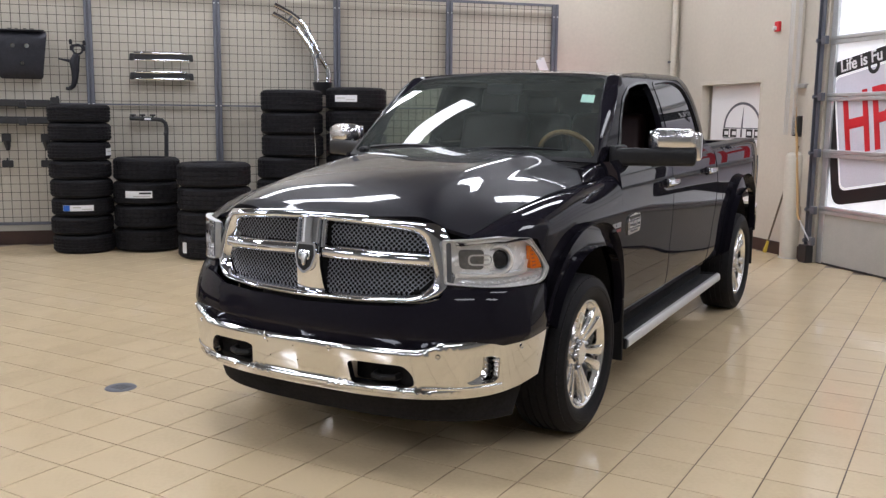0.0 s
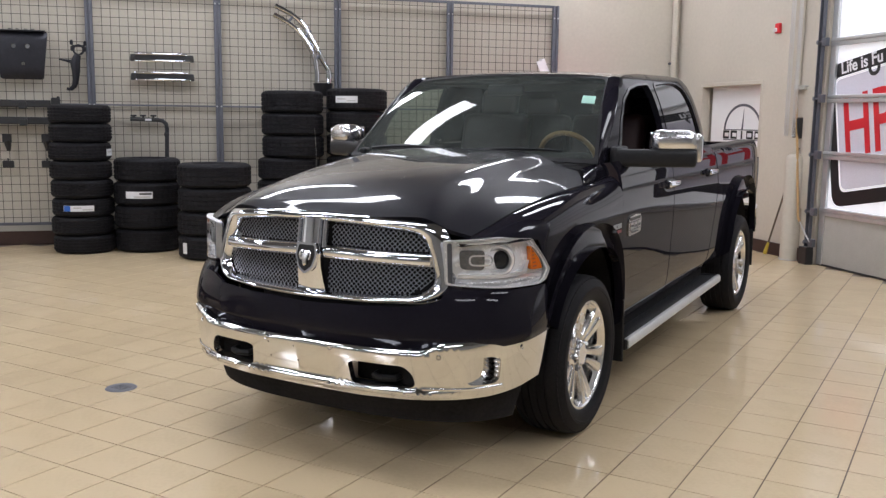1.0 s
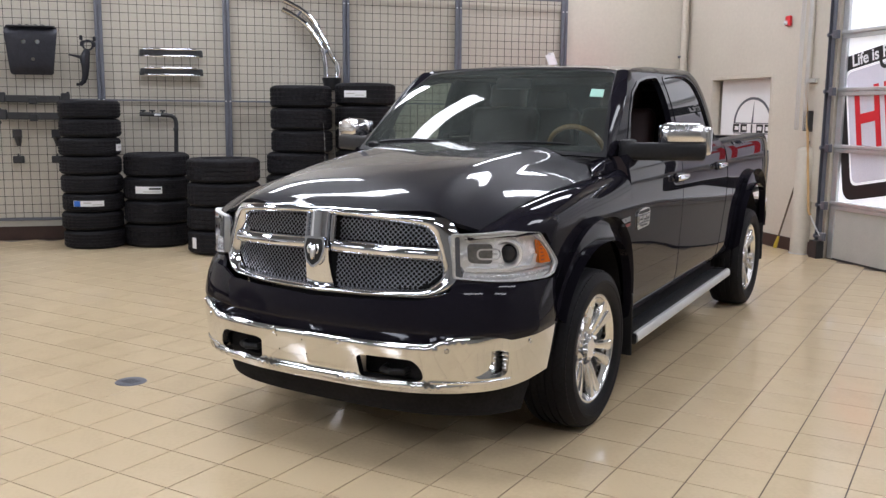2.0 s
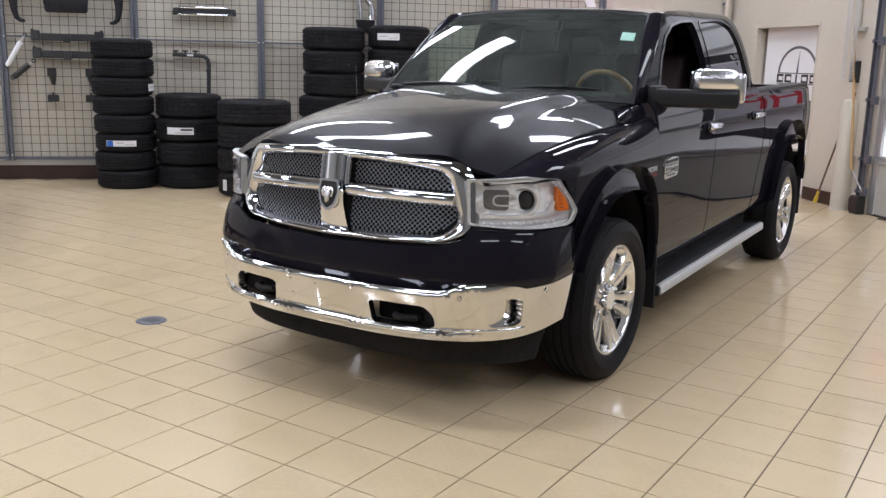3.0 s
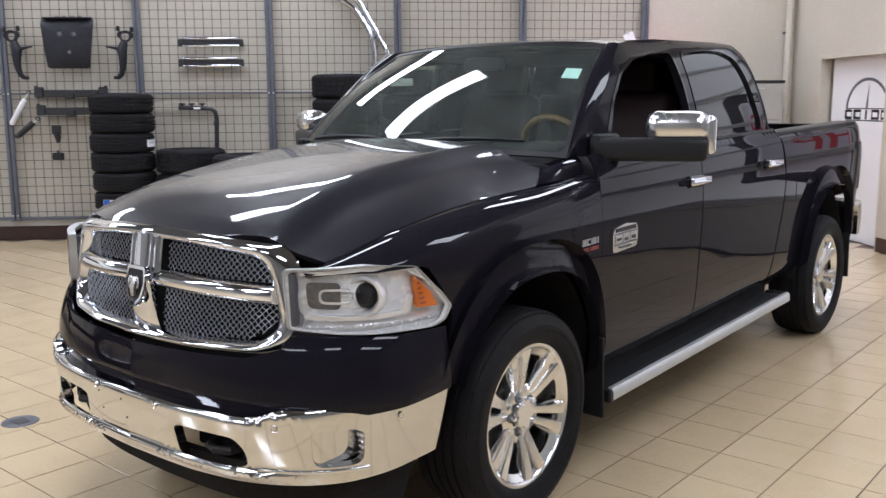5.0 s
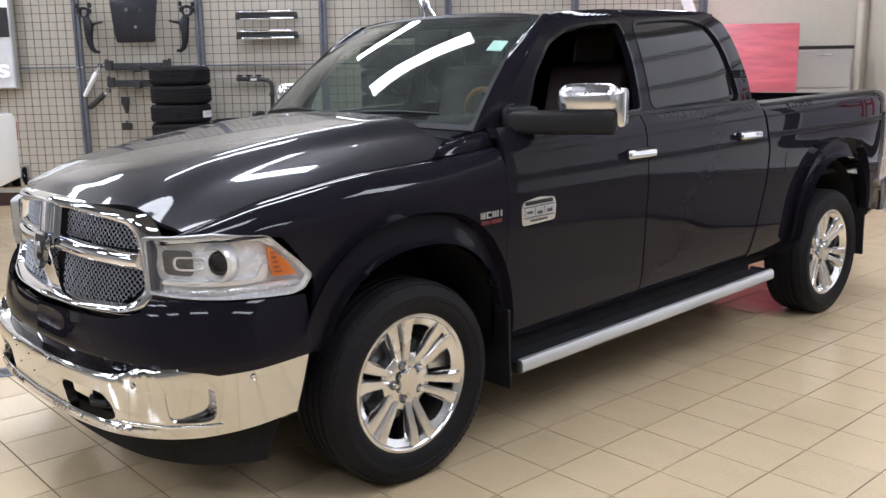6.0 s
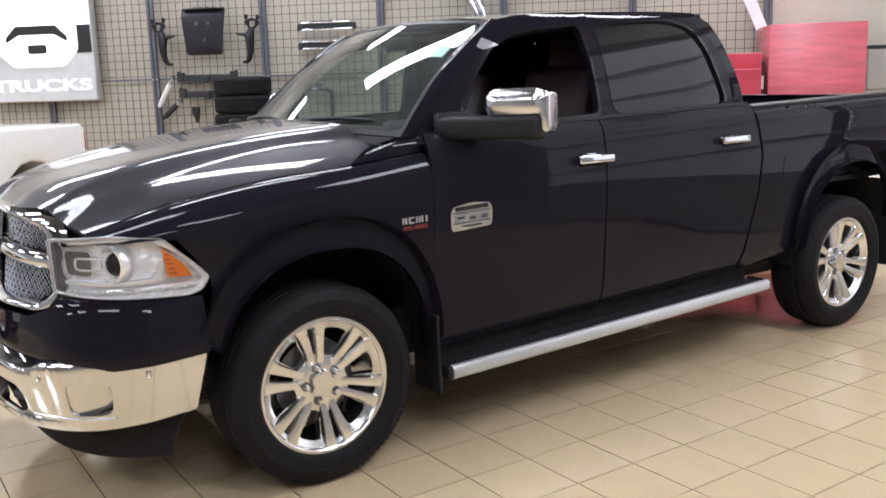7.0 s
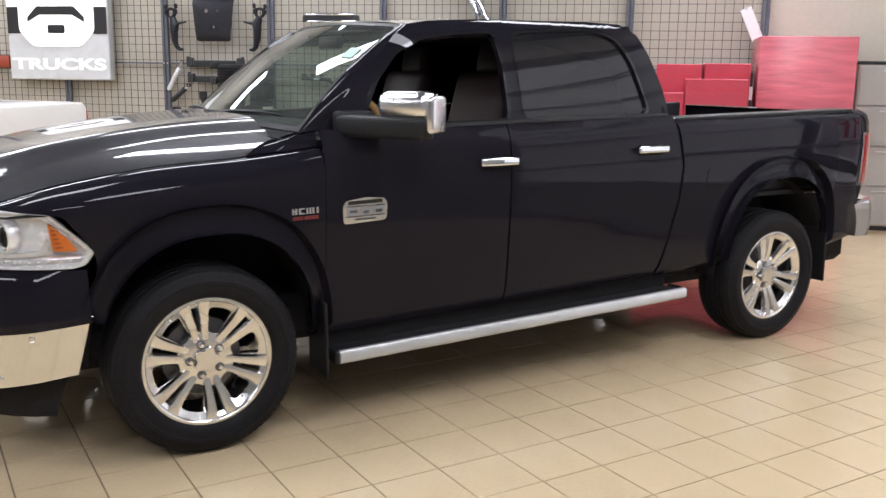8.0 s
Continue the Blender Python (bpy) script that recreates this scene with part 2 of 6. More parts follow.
def tube(bm, pts, rad, seg=10, caps=True):
    """A round bar along points; rad may be one number or one for each point."""
    pts = [Vector(p) for p in pts]
    rads = rad if isinstance(rad, (list, tuple)) else [rad] * len(pts)
    rings, side = [], None
    for i, p in enumerate(pts):
        d = (pts[min(i + 1, len(pts) - 1)] - pts[max(i - 1, 0)]).normalized()
        if side is None:
            side = d.orthogonal().normalized()
        side = (side - d * side.dot(d)).normalized()
        up = d.cross(side)
        rings.append([bm.verts.new(p + (side * math.cos(a) + up * math.sin(a)) * rads[i]) for a in (2 * math.pi * k / seg for k in range(seg))])
    for a, b in zip(rings, rings[1:]):
        for k in range(seg):
            bm.faces.new((a[k], a[(k + 1) % seg], b[(k + 1) % seg], b[k]))
    if caps:
        bm.faces.new(rings[0][::-1])
        bm.faces.new(rings[-1])
    return bm


def lathe(bm, profile, seg=48, axis="x", m=None, closed=False):
    """Spins (radius, along) points round an axis."""
    rings = []
    for rad, t in profile:
        ring = []
        for k in range(seg):
            a = 2 * math.pi * k / seg
            c, s = rad * math.cos(a), rad * math.sin(a)
            ring.append(bm.verts.new((t, c, s) if axis == "x" else (c, s, t)))
        rings.append(ring)
    pairs = list(zip(rings, rings[1:])) + ([(rings[-1], rings[0])] if closed else [])
    for a, b in pairs:
        for k in range(seg):
            bm.faces.new((a[k], b[k], b[(k + 1) % seg], a[(k + 1) % seg]))
    if m:
        bmesh.ops.transform(bm, matrix=m, verts=[v for ring in rings for v in ring])
    return rings


def smooth_curve(xs, ys):
    """A smooth line through points (Hermite with limited slopes)."""
    n = len(xs)
    d = [(ys[i + 1] - ys[i]) / (xs[i + 1] - xs[i]) for i in range(n - 1)]
    s = [d[0]] + [0.0 if d[i - 1] * d[i] <= 0 else 2 * d[i - 1] * d[i] / (d[i - 1] + d[i]) for i in range(1, n - 1)] + [d[-1]]

    def f(x):
        x = min(max(x, xs[0]), xs[-1])
        i = 0
        while i < n - 2 and x > xs[i + 1]:
            i += 1
        h = xs[i + 1] - xs[i]
        t = (x - xs[i]) / h
        return ((1 + 2 * t) * (1 - t) ** 2 * ys[i] + t * (1 - t) ** 2 * h * s[i] + t * t * (3 - 2 * t) * ys[i + 1] + t * t * (t - 1) * h * s[i + 1])
    return f


def dense(loop, step):
    """A closed loop with points added so that no side is longer than step."""
    out = []
    for a, b in zip(loop, loop[1:] + loop[:1]):
        k = max(1, math.ceil(math.dist(a, b) / step))
        out += [(a[0] + (b[0] - a[0]) * i / k, a[1] + (b[1] - a[1]) * i / k) for i in range(k)]
    return out


def rounded(loop, rad, seg=4):
    """A closed loop with its corners rounded."""
    out, n = [], len(loop)
    for i in range(n):
        p, a, b = Vector(loop[i]), Vector(loop[i - 1]), Vector(loop[(i + 1) % n])
        r = min(rad, (a - p).length * 0.45, (b - p).length * 0.45)
        p0, p1 = p + (a - p).normalized() * r, p + (b - p).normalized() * r
        for k in range(seg + 1):
            t = k / seg
            out.append(tuple(p0 * (1 - t) ** 2 + p * 2 * t * (1 - t) + p1 * t * t))
    return out


def steps(a, b, step):
    k = max(2, math.ceil((b - a) / step))
    return [a + (b - a) * i / k for i in range(1, k)]


def skin(name, outer, holes, fmap, mat, parent, step=0.05, flange=0.015, flip=False, label="", hole_flange=None):
    """A curved sheet: a flat outline with holes, cut fine and bent by fmap(u, v), with its edges turned inwards."""
    bm = bmesh.new()
    for k, loop in enumerate([outer, *holes]):
        loop = dense(loop, step)
        vs = [bm.verts.new((a, b, 0)) for a, b in loop]
        for a, b in zip(vs, vs[1:] + vs[:1]):
            bm.edges.new((a, b))
    bmesh.ops.triangle_fill(bm, use_beauty=True, use_dissolve=False, edges=bm.edges[:], normal=(0, 0, 1))
    us, ws = [p[0] for p in outer], [p[1] for p in outer]
    for axis, lo, hi in ((0, min(us), max(us)), (1, min(ws), max(ws))):
        no = (1, 0, 0) if axis == 0 else (0, 1, 0)
        for c in steps(lo, hi, step):
            bmesh.ops.bisect_plane(bm, geom=bm.verts[:] + bm.edges[:] + bm.faces[:], dist=1e-5, plane_co=(c, c, 0), plane_no=no)
    bm.normal_update()
    for f in bm.faces:
        if f.normal.z < 0:
            f.normal_flip()
    e, sign = 0.002, -1.0 if flip else 1.0
    normal = {}
    for v in bm.verts:
        a, b = v.co.x, v.co.y
        nn = (Vector(fmap(a + e, b)) - Vector(fmap(a - e, b))).cross(Vector(fmap(a, b + e)) - Vector(fmap(a, b - e)))
        normal[v] = nn.normalized() * sign
    for v in bm.verts:
        v.co = fmap(v.co.x, v.co.y)
    if flip:
        for f in bm.faces:
            f.normal_flip()
    skin_faces = list(bm.faces)
    inner = {}
    if flange:
        for ed in [x for x in bm.edges if len(x.link_faces) == 1]:
            lp = ed.link_loops[0]
            a, b = lp.vert, lp.link_loop_next.vert
            for v in (a, b):
                if v not in inner:
                    inner[v] = bm.verts.new(v.co - normal[v] * flange)
            bm.faces.new((b, a, inner[a], inner[b]))
    bm.faces.index_update()
    bm.normal_update()
    bm.verts.index_update()
    split, keep = [], set(skin_faces)
    for f in bm.faces:
        for lp in f.loops:
            split.append(tuple(normal[lp.vert]) if f in keep else tuple(f.normal))
    me = bpy.data.meshes.new(name)
    bm.to_mesh(me)
    bm.free()
    me.polygons.foreach_set("use_smooth", [True] * len(me.polygons))
    me.normals_split_custom_set(split)
    me.materials.append(mat)
    ob = new(name, me)
    ob.parent = parent
    if label:
        tagged(ob, label)
    return ob


def both(name, outer, holes, fmap, mat, parent, **kw):
    """A sheet on the driver's side and its mirror image on the other."""
    a = skin(name, outer, holes, fmap, mat, parent, **kw)
    kw["flip"] = not kw.get("flip", False)
    b = skin(name, outer, holes, lambda p, q: (lambda c: (-c[0], c[1], c[2]))(fmap(p, q)), mat, parent, **kw)
    return a, b


def text(body, size, mat, m, parent, name="letter", depth=0.002, label="", shear=0.0, spacing=1.0, offset=0.0):
    cu = bpy.data.curves.new(name, "FONT")
    cu.body, cu.size, cu.extrude, cu.align_x, cu.align_y = body, size, depth, "CENTER", "CENTER"
    cu.shear, cu.space_character, cu.offset = shear, spacing, offset
    tmp = bpy.data.objects.new(name, cu)
    scene.collection.objects.link(tmp)
    me = bpy.data.meshes.new_from_object(tmp.evaluated_get(bpy.context.evaluated_depsgraph_get()))
    bpy.data.objects.remove(tmp)
    whole = bmesh.new()
    whole.from_mesh(me)
    bpy.data.meshes.remove(me)
    left, runs = set(whole.verts), []
    while left:
        todo, got = [left.pop()], []
        while todo:
            v = todo.pop()
            got.append(v)
            for e in v.link_edges:
                w = e.other_vert(v)
                if w in left:
                    left.discard(w)
                    todo.append(w)
        runs.append((min(v.co.x for v in got), max(v.co.x for v in got), got))
    letters = []
    for x0, x1, got in sorted(runs, key=lambda q: q[0]):
        # a dot over its stroke belongs to the same letter
        if letters and x0 < letters[-1][1] - 0.5 * (x1 - x0):
            letters[-1] = (letters[-1][0], max(x1, letters[-1][1]), letters[-1][2] + got)
        else:
            letters.append((x0, x1, got))
    for x0, x1, got in letters:
        bm, made = bmesh.new(), {}
        for v in got:
            made[v] = bm.verts.new(v.co)
        for f in {f for v in got for f in v.link_faces}:
            bm.faces.new([made[v] for v in f.verts])
        part(name, bm, mat, parent, label, smooth=0).matrix_basis = m
    whole.free()


# ---- the hall ----
def slab(name, s0, s1, r0, r1, z0, z1, mat, label, category="", parent=None):
    ob = part(name, boxed(((s0 + s1) / 2, (r0 + r1) / 2, (z0 + z1) / 2), (s1 - s0, r1 - r0, z1 - z0), 0.0), mat, parent, label, smooth=0)
    ob.data.transform(ROOM)
    ob.data.flip_normals()
    return tagged(ob, category=category, kind="structure")


T = 0.25
slab("wall_north", S0 - T, S1 + T, -T, 0, 0, CEIL, M_WALL, "beige painted hall wall behind steel mesh", "wall")
# unseen closing walls, kept dark so the truck mirrors less and shadows deepen
slab("wall_west", S0 - T, S0, 0, R1, 0, CEIL, M_WALL_UNSEEN, "plain unseen hall wall, coloured dark to dim reflections", "wall")
slab("wall_south", S0 - T, S1 + T, R1, R1 + T, 0, CEIL, M_WALL_UNSEEN, "plain unseen hall wall, coloured dark to dim reflections", "wall")
# wall with the sign niche and the garage door
NR0, NR1, NZ = 0.66, 2.08, 2.10
GR0, GR1, GZ = 3.22, 7.2, 4.0
slab("wall_east", S1, S1 + T, 0, NR0, 0, CEIL, M_WALL, "beige painted wall beside the sign niche", "wall")
slab("wall_east", S1, S1 + T, NR0, NR1, NZ, CEIL, M_WALL, "beige painted wall above the sign niche", "wall")
slab("wall_east", S1, S1 + T, NR1, GR0, 0, CEIL, M_WALL, "beige painted pier beside the garage door", "wall")
slab("wall_east", S1, S1 + T, GR0, GR1, GZ, CEIL, M_WALL, "beige painted wall above the garage door", "wall")
# unseen stretch past the door, darkened so the truck's side reflects less
slab("wall_east", S1, S1 + T, GR1, R1, 0, CEIL, M_WALL_UNSEEN, "plain unseen hall wall, coloured dark to dim reflections", "wall")
slab("wall_east", S1 + T, S1 + T + 0.05, NR0 - 0.2, GR1 + 0.2, 0, GZ + 0.2, M_GREY, "plain backing wall behind the openings", "wall")
slab("ceiling", S0 - T, S1 + T, -T, R1 + T, CEIL, CEIL + 0.2, M_WALL_UP, "dark hall ceiling with broad strip lights", "ceiling")
slab("baseboard", S0, S1, 0, 0.02, 0, 0.17, M_BASE, "dark brown baseboard along the mesh wall", "baseboard")
slab("baseboard", S1 - 0.02, S1, NR1, GR0, 0, 0.15, M_BASE, "dark brown baseboard beside the garage door", "baseboard")
slab("trim", S0, S1, 0, 0.05, 0.17, 0.235, M_GREY, "pale ledge above the baseboard", "trim")

# floor slab under the tiles
floor = slab("floor", S0 - T, S1 + T + 0.05, -T, R1 + T, -0.25, -0.004, M_GROUT, "square polished beige floor tiles with dark joints", "floor")


# ---- lights ----
def strip_light(s, r, z=CEIL, length=2.4, turn=0):
    m = square(s, r, z, turn)
    t = thing("ceiling_light", m, "long white fluorescent strip light on the ceiling", "ceiling light", "strip lights under the ceiling")
    part("housing", boxed((0, 0, -0.09), (length, 0.62, 0.05), 0.01), M_FIXTURE, t)
    part("diffuser", boxed((0, 0, -0.13), (length - 0.04, 0.56, 0.03), 0.01), M_LAMP, t, "glowing white diffuser")
    for e in (-1, 1):
        part("bracket", boxed((e * length * 0.35, 0, -0.033), (0.05, 0.12, 0.065), 0.003), M_FIXTURE, t)
    return t


first = strip_light(-3.75, 1.15)
for i in range(-1, 3):
    for j, r in enumerate((1.15, 4.15, 7.60, 10.60, 13.60)):
        if (i, j) not in ((0, 0), (1, 3)):
            copy_thing(first, square(-3.75 + 4.8 * i + (0.75 if (i, j) == (2, 2) else 0.0), r, CEIL))

# ---- the pickup truck: nose towards -y, front axle at y = 0 ----
truck = thing("pickup_truck", Matrix(), "wet glossy black crew-cab pickup truck with chrome grille, driver's window open", "pickup truck")


def rk(y):
    """The body sits a little higher at its rear."""
    return 0.0235 * y


section = smooth_curve((0.40, 0.47, 0.56, 0.75, 0.95, 1.06, 1.16, 1.25, 1.305, 1.345), (0.890, 0.928, 0.942, 0.952, 0.962, 0.963, 0.955, 0.943, 0.925, 0.893))
taper = smooth_curve((-0.90, -0.86, -0.77, -0.62, -0.42, -0.15, 0.15, 2.0, 4.0, 4.35, 4.52, 4.64), (-0.262, -0.205, -0.118, -0.052, -0.018, -0.004, 0, 0, 0, -0.022, -0.055, -0.10))
seam_z = smooth_curve((-0.95, -0.80, -0.50, -0.10, 0.25, 0.60), (1.055, 1.090, 1.170, 1.223, 1.241, 1.272))
seam_x = smooth_curve((-0.95, -0.80, -0.50, 0.0, 0.60), (0.65, 0.73, 0.790, 0.830, 0.868))
shoulder = smooth_curve((-0.95, -0.60, -0.2, 0.6), (0.03, 0.09, 0.13, 0.13))


def side(y, z):
    return (section(z) + taper(y), y, z + rk(y))


def fender_map(y, v):
    zt, zs = seam_z(y), seam_z(y) - shoulder(y)
    if v <= zs:
        return side(y, v)
    th = min((v - zs) / 0.30, 1.15) * math.pi / 2
    x0 = section(zs) + taper(y)
    x1 = min(seam_x(y), x0 - 0.02)
    return (x1 + (x0 - x1) * math.cos(th) ** 0.9 if th < math.pi / 2 else x1 - (v - zs - 0.30) * 0.2, y, zs + (zt - zs) * math.sin(min(th, math.pi / 2)) + rk(y))


def arch(cy, a, b, z0, y0, y1, n=26):
    """Points along a wheel arch from y0 to y1."""
    out = []
    for k in range(n + 1):
        y = y0 + (y1 - y0) * k / n
        q = min(abs((y - cy) / a), 1.0)
        out.append((y, z0 + b * (1 - q ** 2.35) ** (1 / 2.35)))
    return out


def wheel_flare(cy, inner, outer, u0, u1, body):
    """The bulged band round a wheel arch, from the opening to the flush panel."""
    def lip(u, v):
        ang = math.pi * (1 - u)
        c, s = math.cos(ang), math.sin(ang)
        c, s = math.copysign(abs(c) ** 0.851, c), abs(s) ** 0.851
        y = cy + (inner[0] + (outer[0] - inner[0]) * v) * c
        z = 0.43 + (inner[1] + (outer[1] - inner[1]) * v) * s
        rise = 0.013 * (0.5 + 0.5 * math.cos(math.pi * min(v, 1.0))) - 0.0012 * max(0.0, v - 1) * 30 + 0.0008
        x, y, z = body(y, z)
        return (x + rise, y, z)
    loop = [(u0, 0)] + [(u0 + (u1 - u0) * k / 44, 0) for k in range(1, 44)] + [(u1, 0), (u1, 1.02)] + [(u1 + (u0 - u1) * k / 44, 1.02) for k in range(1, 44)] + [(u0, 1.02)]
    both("wheel_arch_flare", loop, [], lip, M_PAINT, truck, step=0.13, flange=0.045, flip=True)


# front fender
F_IN, F_OUT = (0.455, 0.520), (0.520, 0.622)
R_IN, R_OUT = (0.455, 0.510), (0.540, 0.612)
f_arch = arch(0.03, F_OUT[0], F_OUT[1], 0.43, -0.4355, 0.5495, 40)
f_outer = [(-0.87, 1.22), (-0.82, 1.20), (-0.76, 1.15), (-0.70, 1.10), (-0.53, 1.06), (-0.47, 0.985), (-0.42, 0.90), (-0.415, 0.86), (-0.435, 0.70)] + f_arch
f_top = [(y, seam_z(y) - shoulder(y) + 0.30) for y in (0.5495, 0.4, 0.2, 0.0, -0.2, -0.4, -0.6, -0.75, -0.87)]
both("front_fender", f_outer + f_top, [], fender_map, M_PAINT, truck, step=0.04)
wheel_flare(0.03, F_IN, F_OUT, 0.105, 1.0, fender_map)

# doors
BELT = 1.345
both("front_door", [(0.552, 0.415), (1.548, 0.425), (1.552, BELT), (0.552, BELT)], [], side, M_PAINT, truck, step=0.06, label="black front door with its window open")
both("rear_door", [(1.560, 0.425), (2.60, 0.435), (2.665, 0.62), (2.725, 0.85), (2.745, 1.05), (2.72, 1.20), (2.695, BELT), (1.560, BELT)], [], side, M_PAINT, truck, step=0.06)

# bed sides
r_arch = arch(3.605, R_OUT[0], R_OUT[1], 0.43, 3.065, 4.145, 40)
RAIL = 1.325
bed_sec = smooth_curve((0.40, 0.47, 0.56, 0.75, 0.95, 1.06, 1.16, 1.25, 1.29, 1.315, 1.33), (0.890, 0.928, 0.942, 0.952, 0.962, 0.963, 0.957, 0.945, 0.932, 0.915, 0.88))


def bed_map(y, z):
    return (bed_sec(z) + taper(y), y, z + rk(y))


both("bed_side", [(2.628, 0.43)] + r_arch + [(4.45, 0.47), (4.50, 0.72), (4.53, 0.80), (4.49, 0.82), (4.46, 1.16), (4.60, 1.16), (4.59, 1.225), (4.54, 1.282), (4.44, 1.315), (4.30, RAIL), (2.713, RAIL), (2.738, 1.20), (2.763, 1.05), (2.743, 0.85), (2.683, 0.62)], [], bed_map, M_PAINT, truck, step=0.05)

wheel_flare(3.605, R_IN, R_OUT, 0.0, 1.0, bed_map)

# hood
crown = smooth_curve((-1.0, -0.93, -0.85, -0.70, -0.40, 0.0, 0.30, 0.62), (1.130, 1.172, 1.222, 1.278, 1.336, 1.384, 1.405, 1.420))
bulge = smooth_curve((-1.0, -0.85, -0.5, 0.0, 0.6), (0.56, 0.53, 0.46, 0.45, 0.53))


def hood_map(x, y):
    y = y + 0.16 * (abs(x) / 0.75) ** 2.2 * max(0.0, (-0.35 - y) / 0.62) ** 2
    xs = seam_x(y)
    a = abs(x) / 0.78 * xs
    x = math.copysign(a, x)
    p, drop = a / xs, crown(y) - seam_z(y)
    t = min(max((p - bulge(y) / xs + 0.04) / 0.24, 0.0), 1.0)
    z = crown(y) - drop * (0.24 * p * p + 0.24 * t * t * t * (t * (6 * t - 15) + 10) + 0.52 * p ** 4)
    return (x, y, z + rk(y))


skin("hood", [(-0.775, -0.955), (0.775, -0.955), (0.775, 0.20), (0.772, 0.24), (0.755, 0.28), (0.67, 0.42), (0.5, 0.39), (0.25, 0.345), (0, 0.335), (-0.25, 0.345), (-0.5, 0.39), (-0.67, 0.42), (-0.755, 0.28), (-0.772, 0.24), (-0.775, 0.20)], [], hood_map, M_WET, truck, step=0.025, flange=0.02, label="wet black hood with raised centre")
# cowl under the wipers
skin("cowl", [(-0.80, 0.29), (0.80, 0.29), (0.82, 0.50), (-0.82, 0.50)], [], lambda x, y: (x, y + 0.13 * (abs(x) / 0.8) ** 2, 1.345 + rk(0.5) - 0.045 * (x / 0.8) ** 2), M_TRIM, truck, step=0.08, flange=0.06)

# windscreen, roof and cab sides
def shield_map(u, v):
    xb, yb, zb = 0.822 * u, 0.370 + 0.125 * u * u, 1.366 - 0.022 * u * u
    xt, yt, zt = 0.658 * u, 1.005 + 0.095 * u * u, 1.842 - 0.028 * u * u
    k = 0.05 * math.sin(math.pi * v)
    y = yb + (yt - yb) * v - k * 0.5
    return (xb + (xt - xb) * v, y, zb + (zt - zb) * v + k * 0.55 + rk(y))


def shield_in(du, dv0, dv1):
    return [(-1 + du, dv0), (1 - du, dv0), (1 - du, dv1), (-1 + du, dv1)]


windscreen = skin("windscreen", shield_in(0.015, 0.0, 0.985), [], shield_map, M_SHIELD, truck, step=0.06, flange=0.0, label="wet clear windscreen with a small green sticker")
windscreen.visible_shadow = False
skin("windscreen_seal", [(-1, -0.02), (1, -0.02), (1, 1.0), (-1, 1.0)], [rounded(shield_in(0.022, 0.015, 0.965), 0.05)], lambda u, v: tuple(Vector(shield_map(u, v)) + Vector((0, -0.002, 0.002))), M_TRIM, truck, step=0.06, flange=0.01)
roof_z = smooth_curve((0.95, 1.10, 1.4, 2.0, 2.45, 2.62), (1.836, 1.853, 1.868, 1.868, 1.856, 1.838))


def roof_map(x, y):
    yy = y + (0.095 * (x / 0.66) ** 2 if y < 1.2 else 0) * min(1.0, max(0.0, (1.3 - y) / 0.3))
    a = abs(x) / 0.70
    return (x, yy, roof_z(yy) - 0.028 * a ** 2 - 0.020 * a ** 8 + rk(yy))


skin("roof", [(-0.70, 1.005), (0.70, 1.005), (0.70, 2.50), (0.60, 2.60), (-0.60, 2.60), (-0.70, 2.50)], [], roof_map, M_WET, truck, step=0.05, flange=0.03, label="wet black cab roof")
green = smooth_curve((1.32, 1.40, 1.55, 1.70, 1.80, 1.835, 1.85), (0.893, 0.880, 0.842, 0.790, 0.738, 0.712, 0.69))


def cab_map(y, z):
    lean = 0.075 * max(0.0, (1.10 - y) / 0.52) ** 1.4 - 0.03 * max(0.0, (y - 2.3) / 0.4) ** 2 * -1
    return (green(z) - lean, y, z + rk(y))


front_win = rounded([(0.79, 1.372), (0.88, 1.555), (0.995, 1.680), (1.135, 1.742), (1.32, 1.768), (1.555, 1.778), (1.575, 1.60), (1.575, 1.362), (0.9, 1.352)], 0.03)
rear_win = rounded([(1.685, 1.362), (1.675, 1.776), (2.00, 1.795), (2.20, 1.795), (2.36, 1.755), (2.44, 1.64), (2.535, 1.352)], 0.06)
cab_outer = [(0.575, 1.332), (0.70, 1.468), (0.85, 1.62), (1.00, 1.765), (1.08, 1.815), (1.20, 1.833), (1.5, 1.846), (2.2, 1.846), (2.44, 1.836), (2.545, 1.78), (2.60, 1.68), (2.68, 1.48), (2.715, 1.332)]
both("cab_side", cab_outer, [front_win, rear_win], cab_map, M_PAINT, truck, step=0.045, flange=0.035, flip=False, label="black cab pillars and window frames")


front_edge = [(0.575, 1.332), (0.70, 1.468), (0.85, 1.62), (1.00, 1.765), (1.08, 1.815)]


def pillar_map(u, v):
    """From the windscreen's edge (u = 0) to the cab side (u = 1)."""
    k = min(max(v, 0.0), 1.0) * 4
    i = min(int(k), 3)
    t = k - i
    b = Vector(cab_map(front_edge[i][0] * (1 - t) + front_edge[i + 1][0] * t, front_edge[i][1] * (1 - t) + front_edge[i + 1][1] * t))
    a = Vector(shield_map(0.985, -0.03 + 1.02 * v)) + Vector((0, 0, 0.002))
    c = a.lerp(b, u) + Vector((0.4, -0.7, 0.6)) * (0.020 * math.sin(math.pi * min(max(u, 0), 1)) * 0.6)
    return tuple(c)


both("a_pillar", [(0, 0), (1, 0), (1, 1), (0, 1)], [], pillar_map, M_PAINT, truck, step=0.1, flange=0.01)
corner_low, corner_mid, corner_end = Vector(hood_map(0.679, 0.424)), Vector(shield_map(0.985, -0.035)), Vector(cab_map(0.566, 1.332))


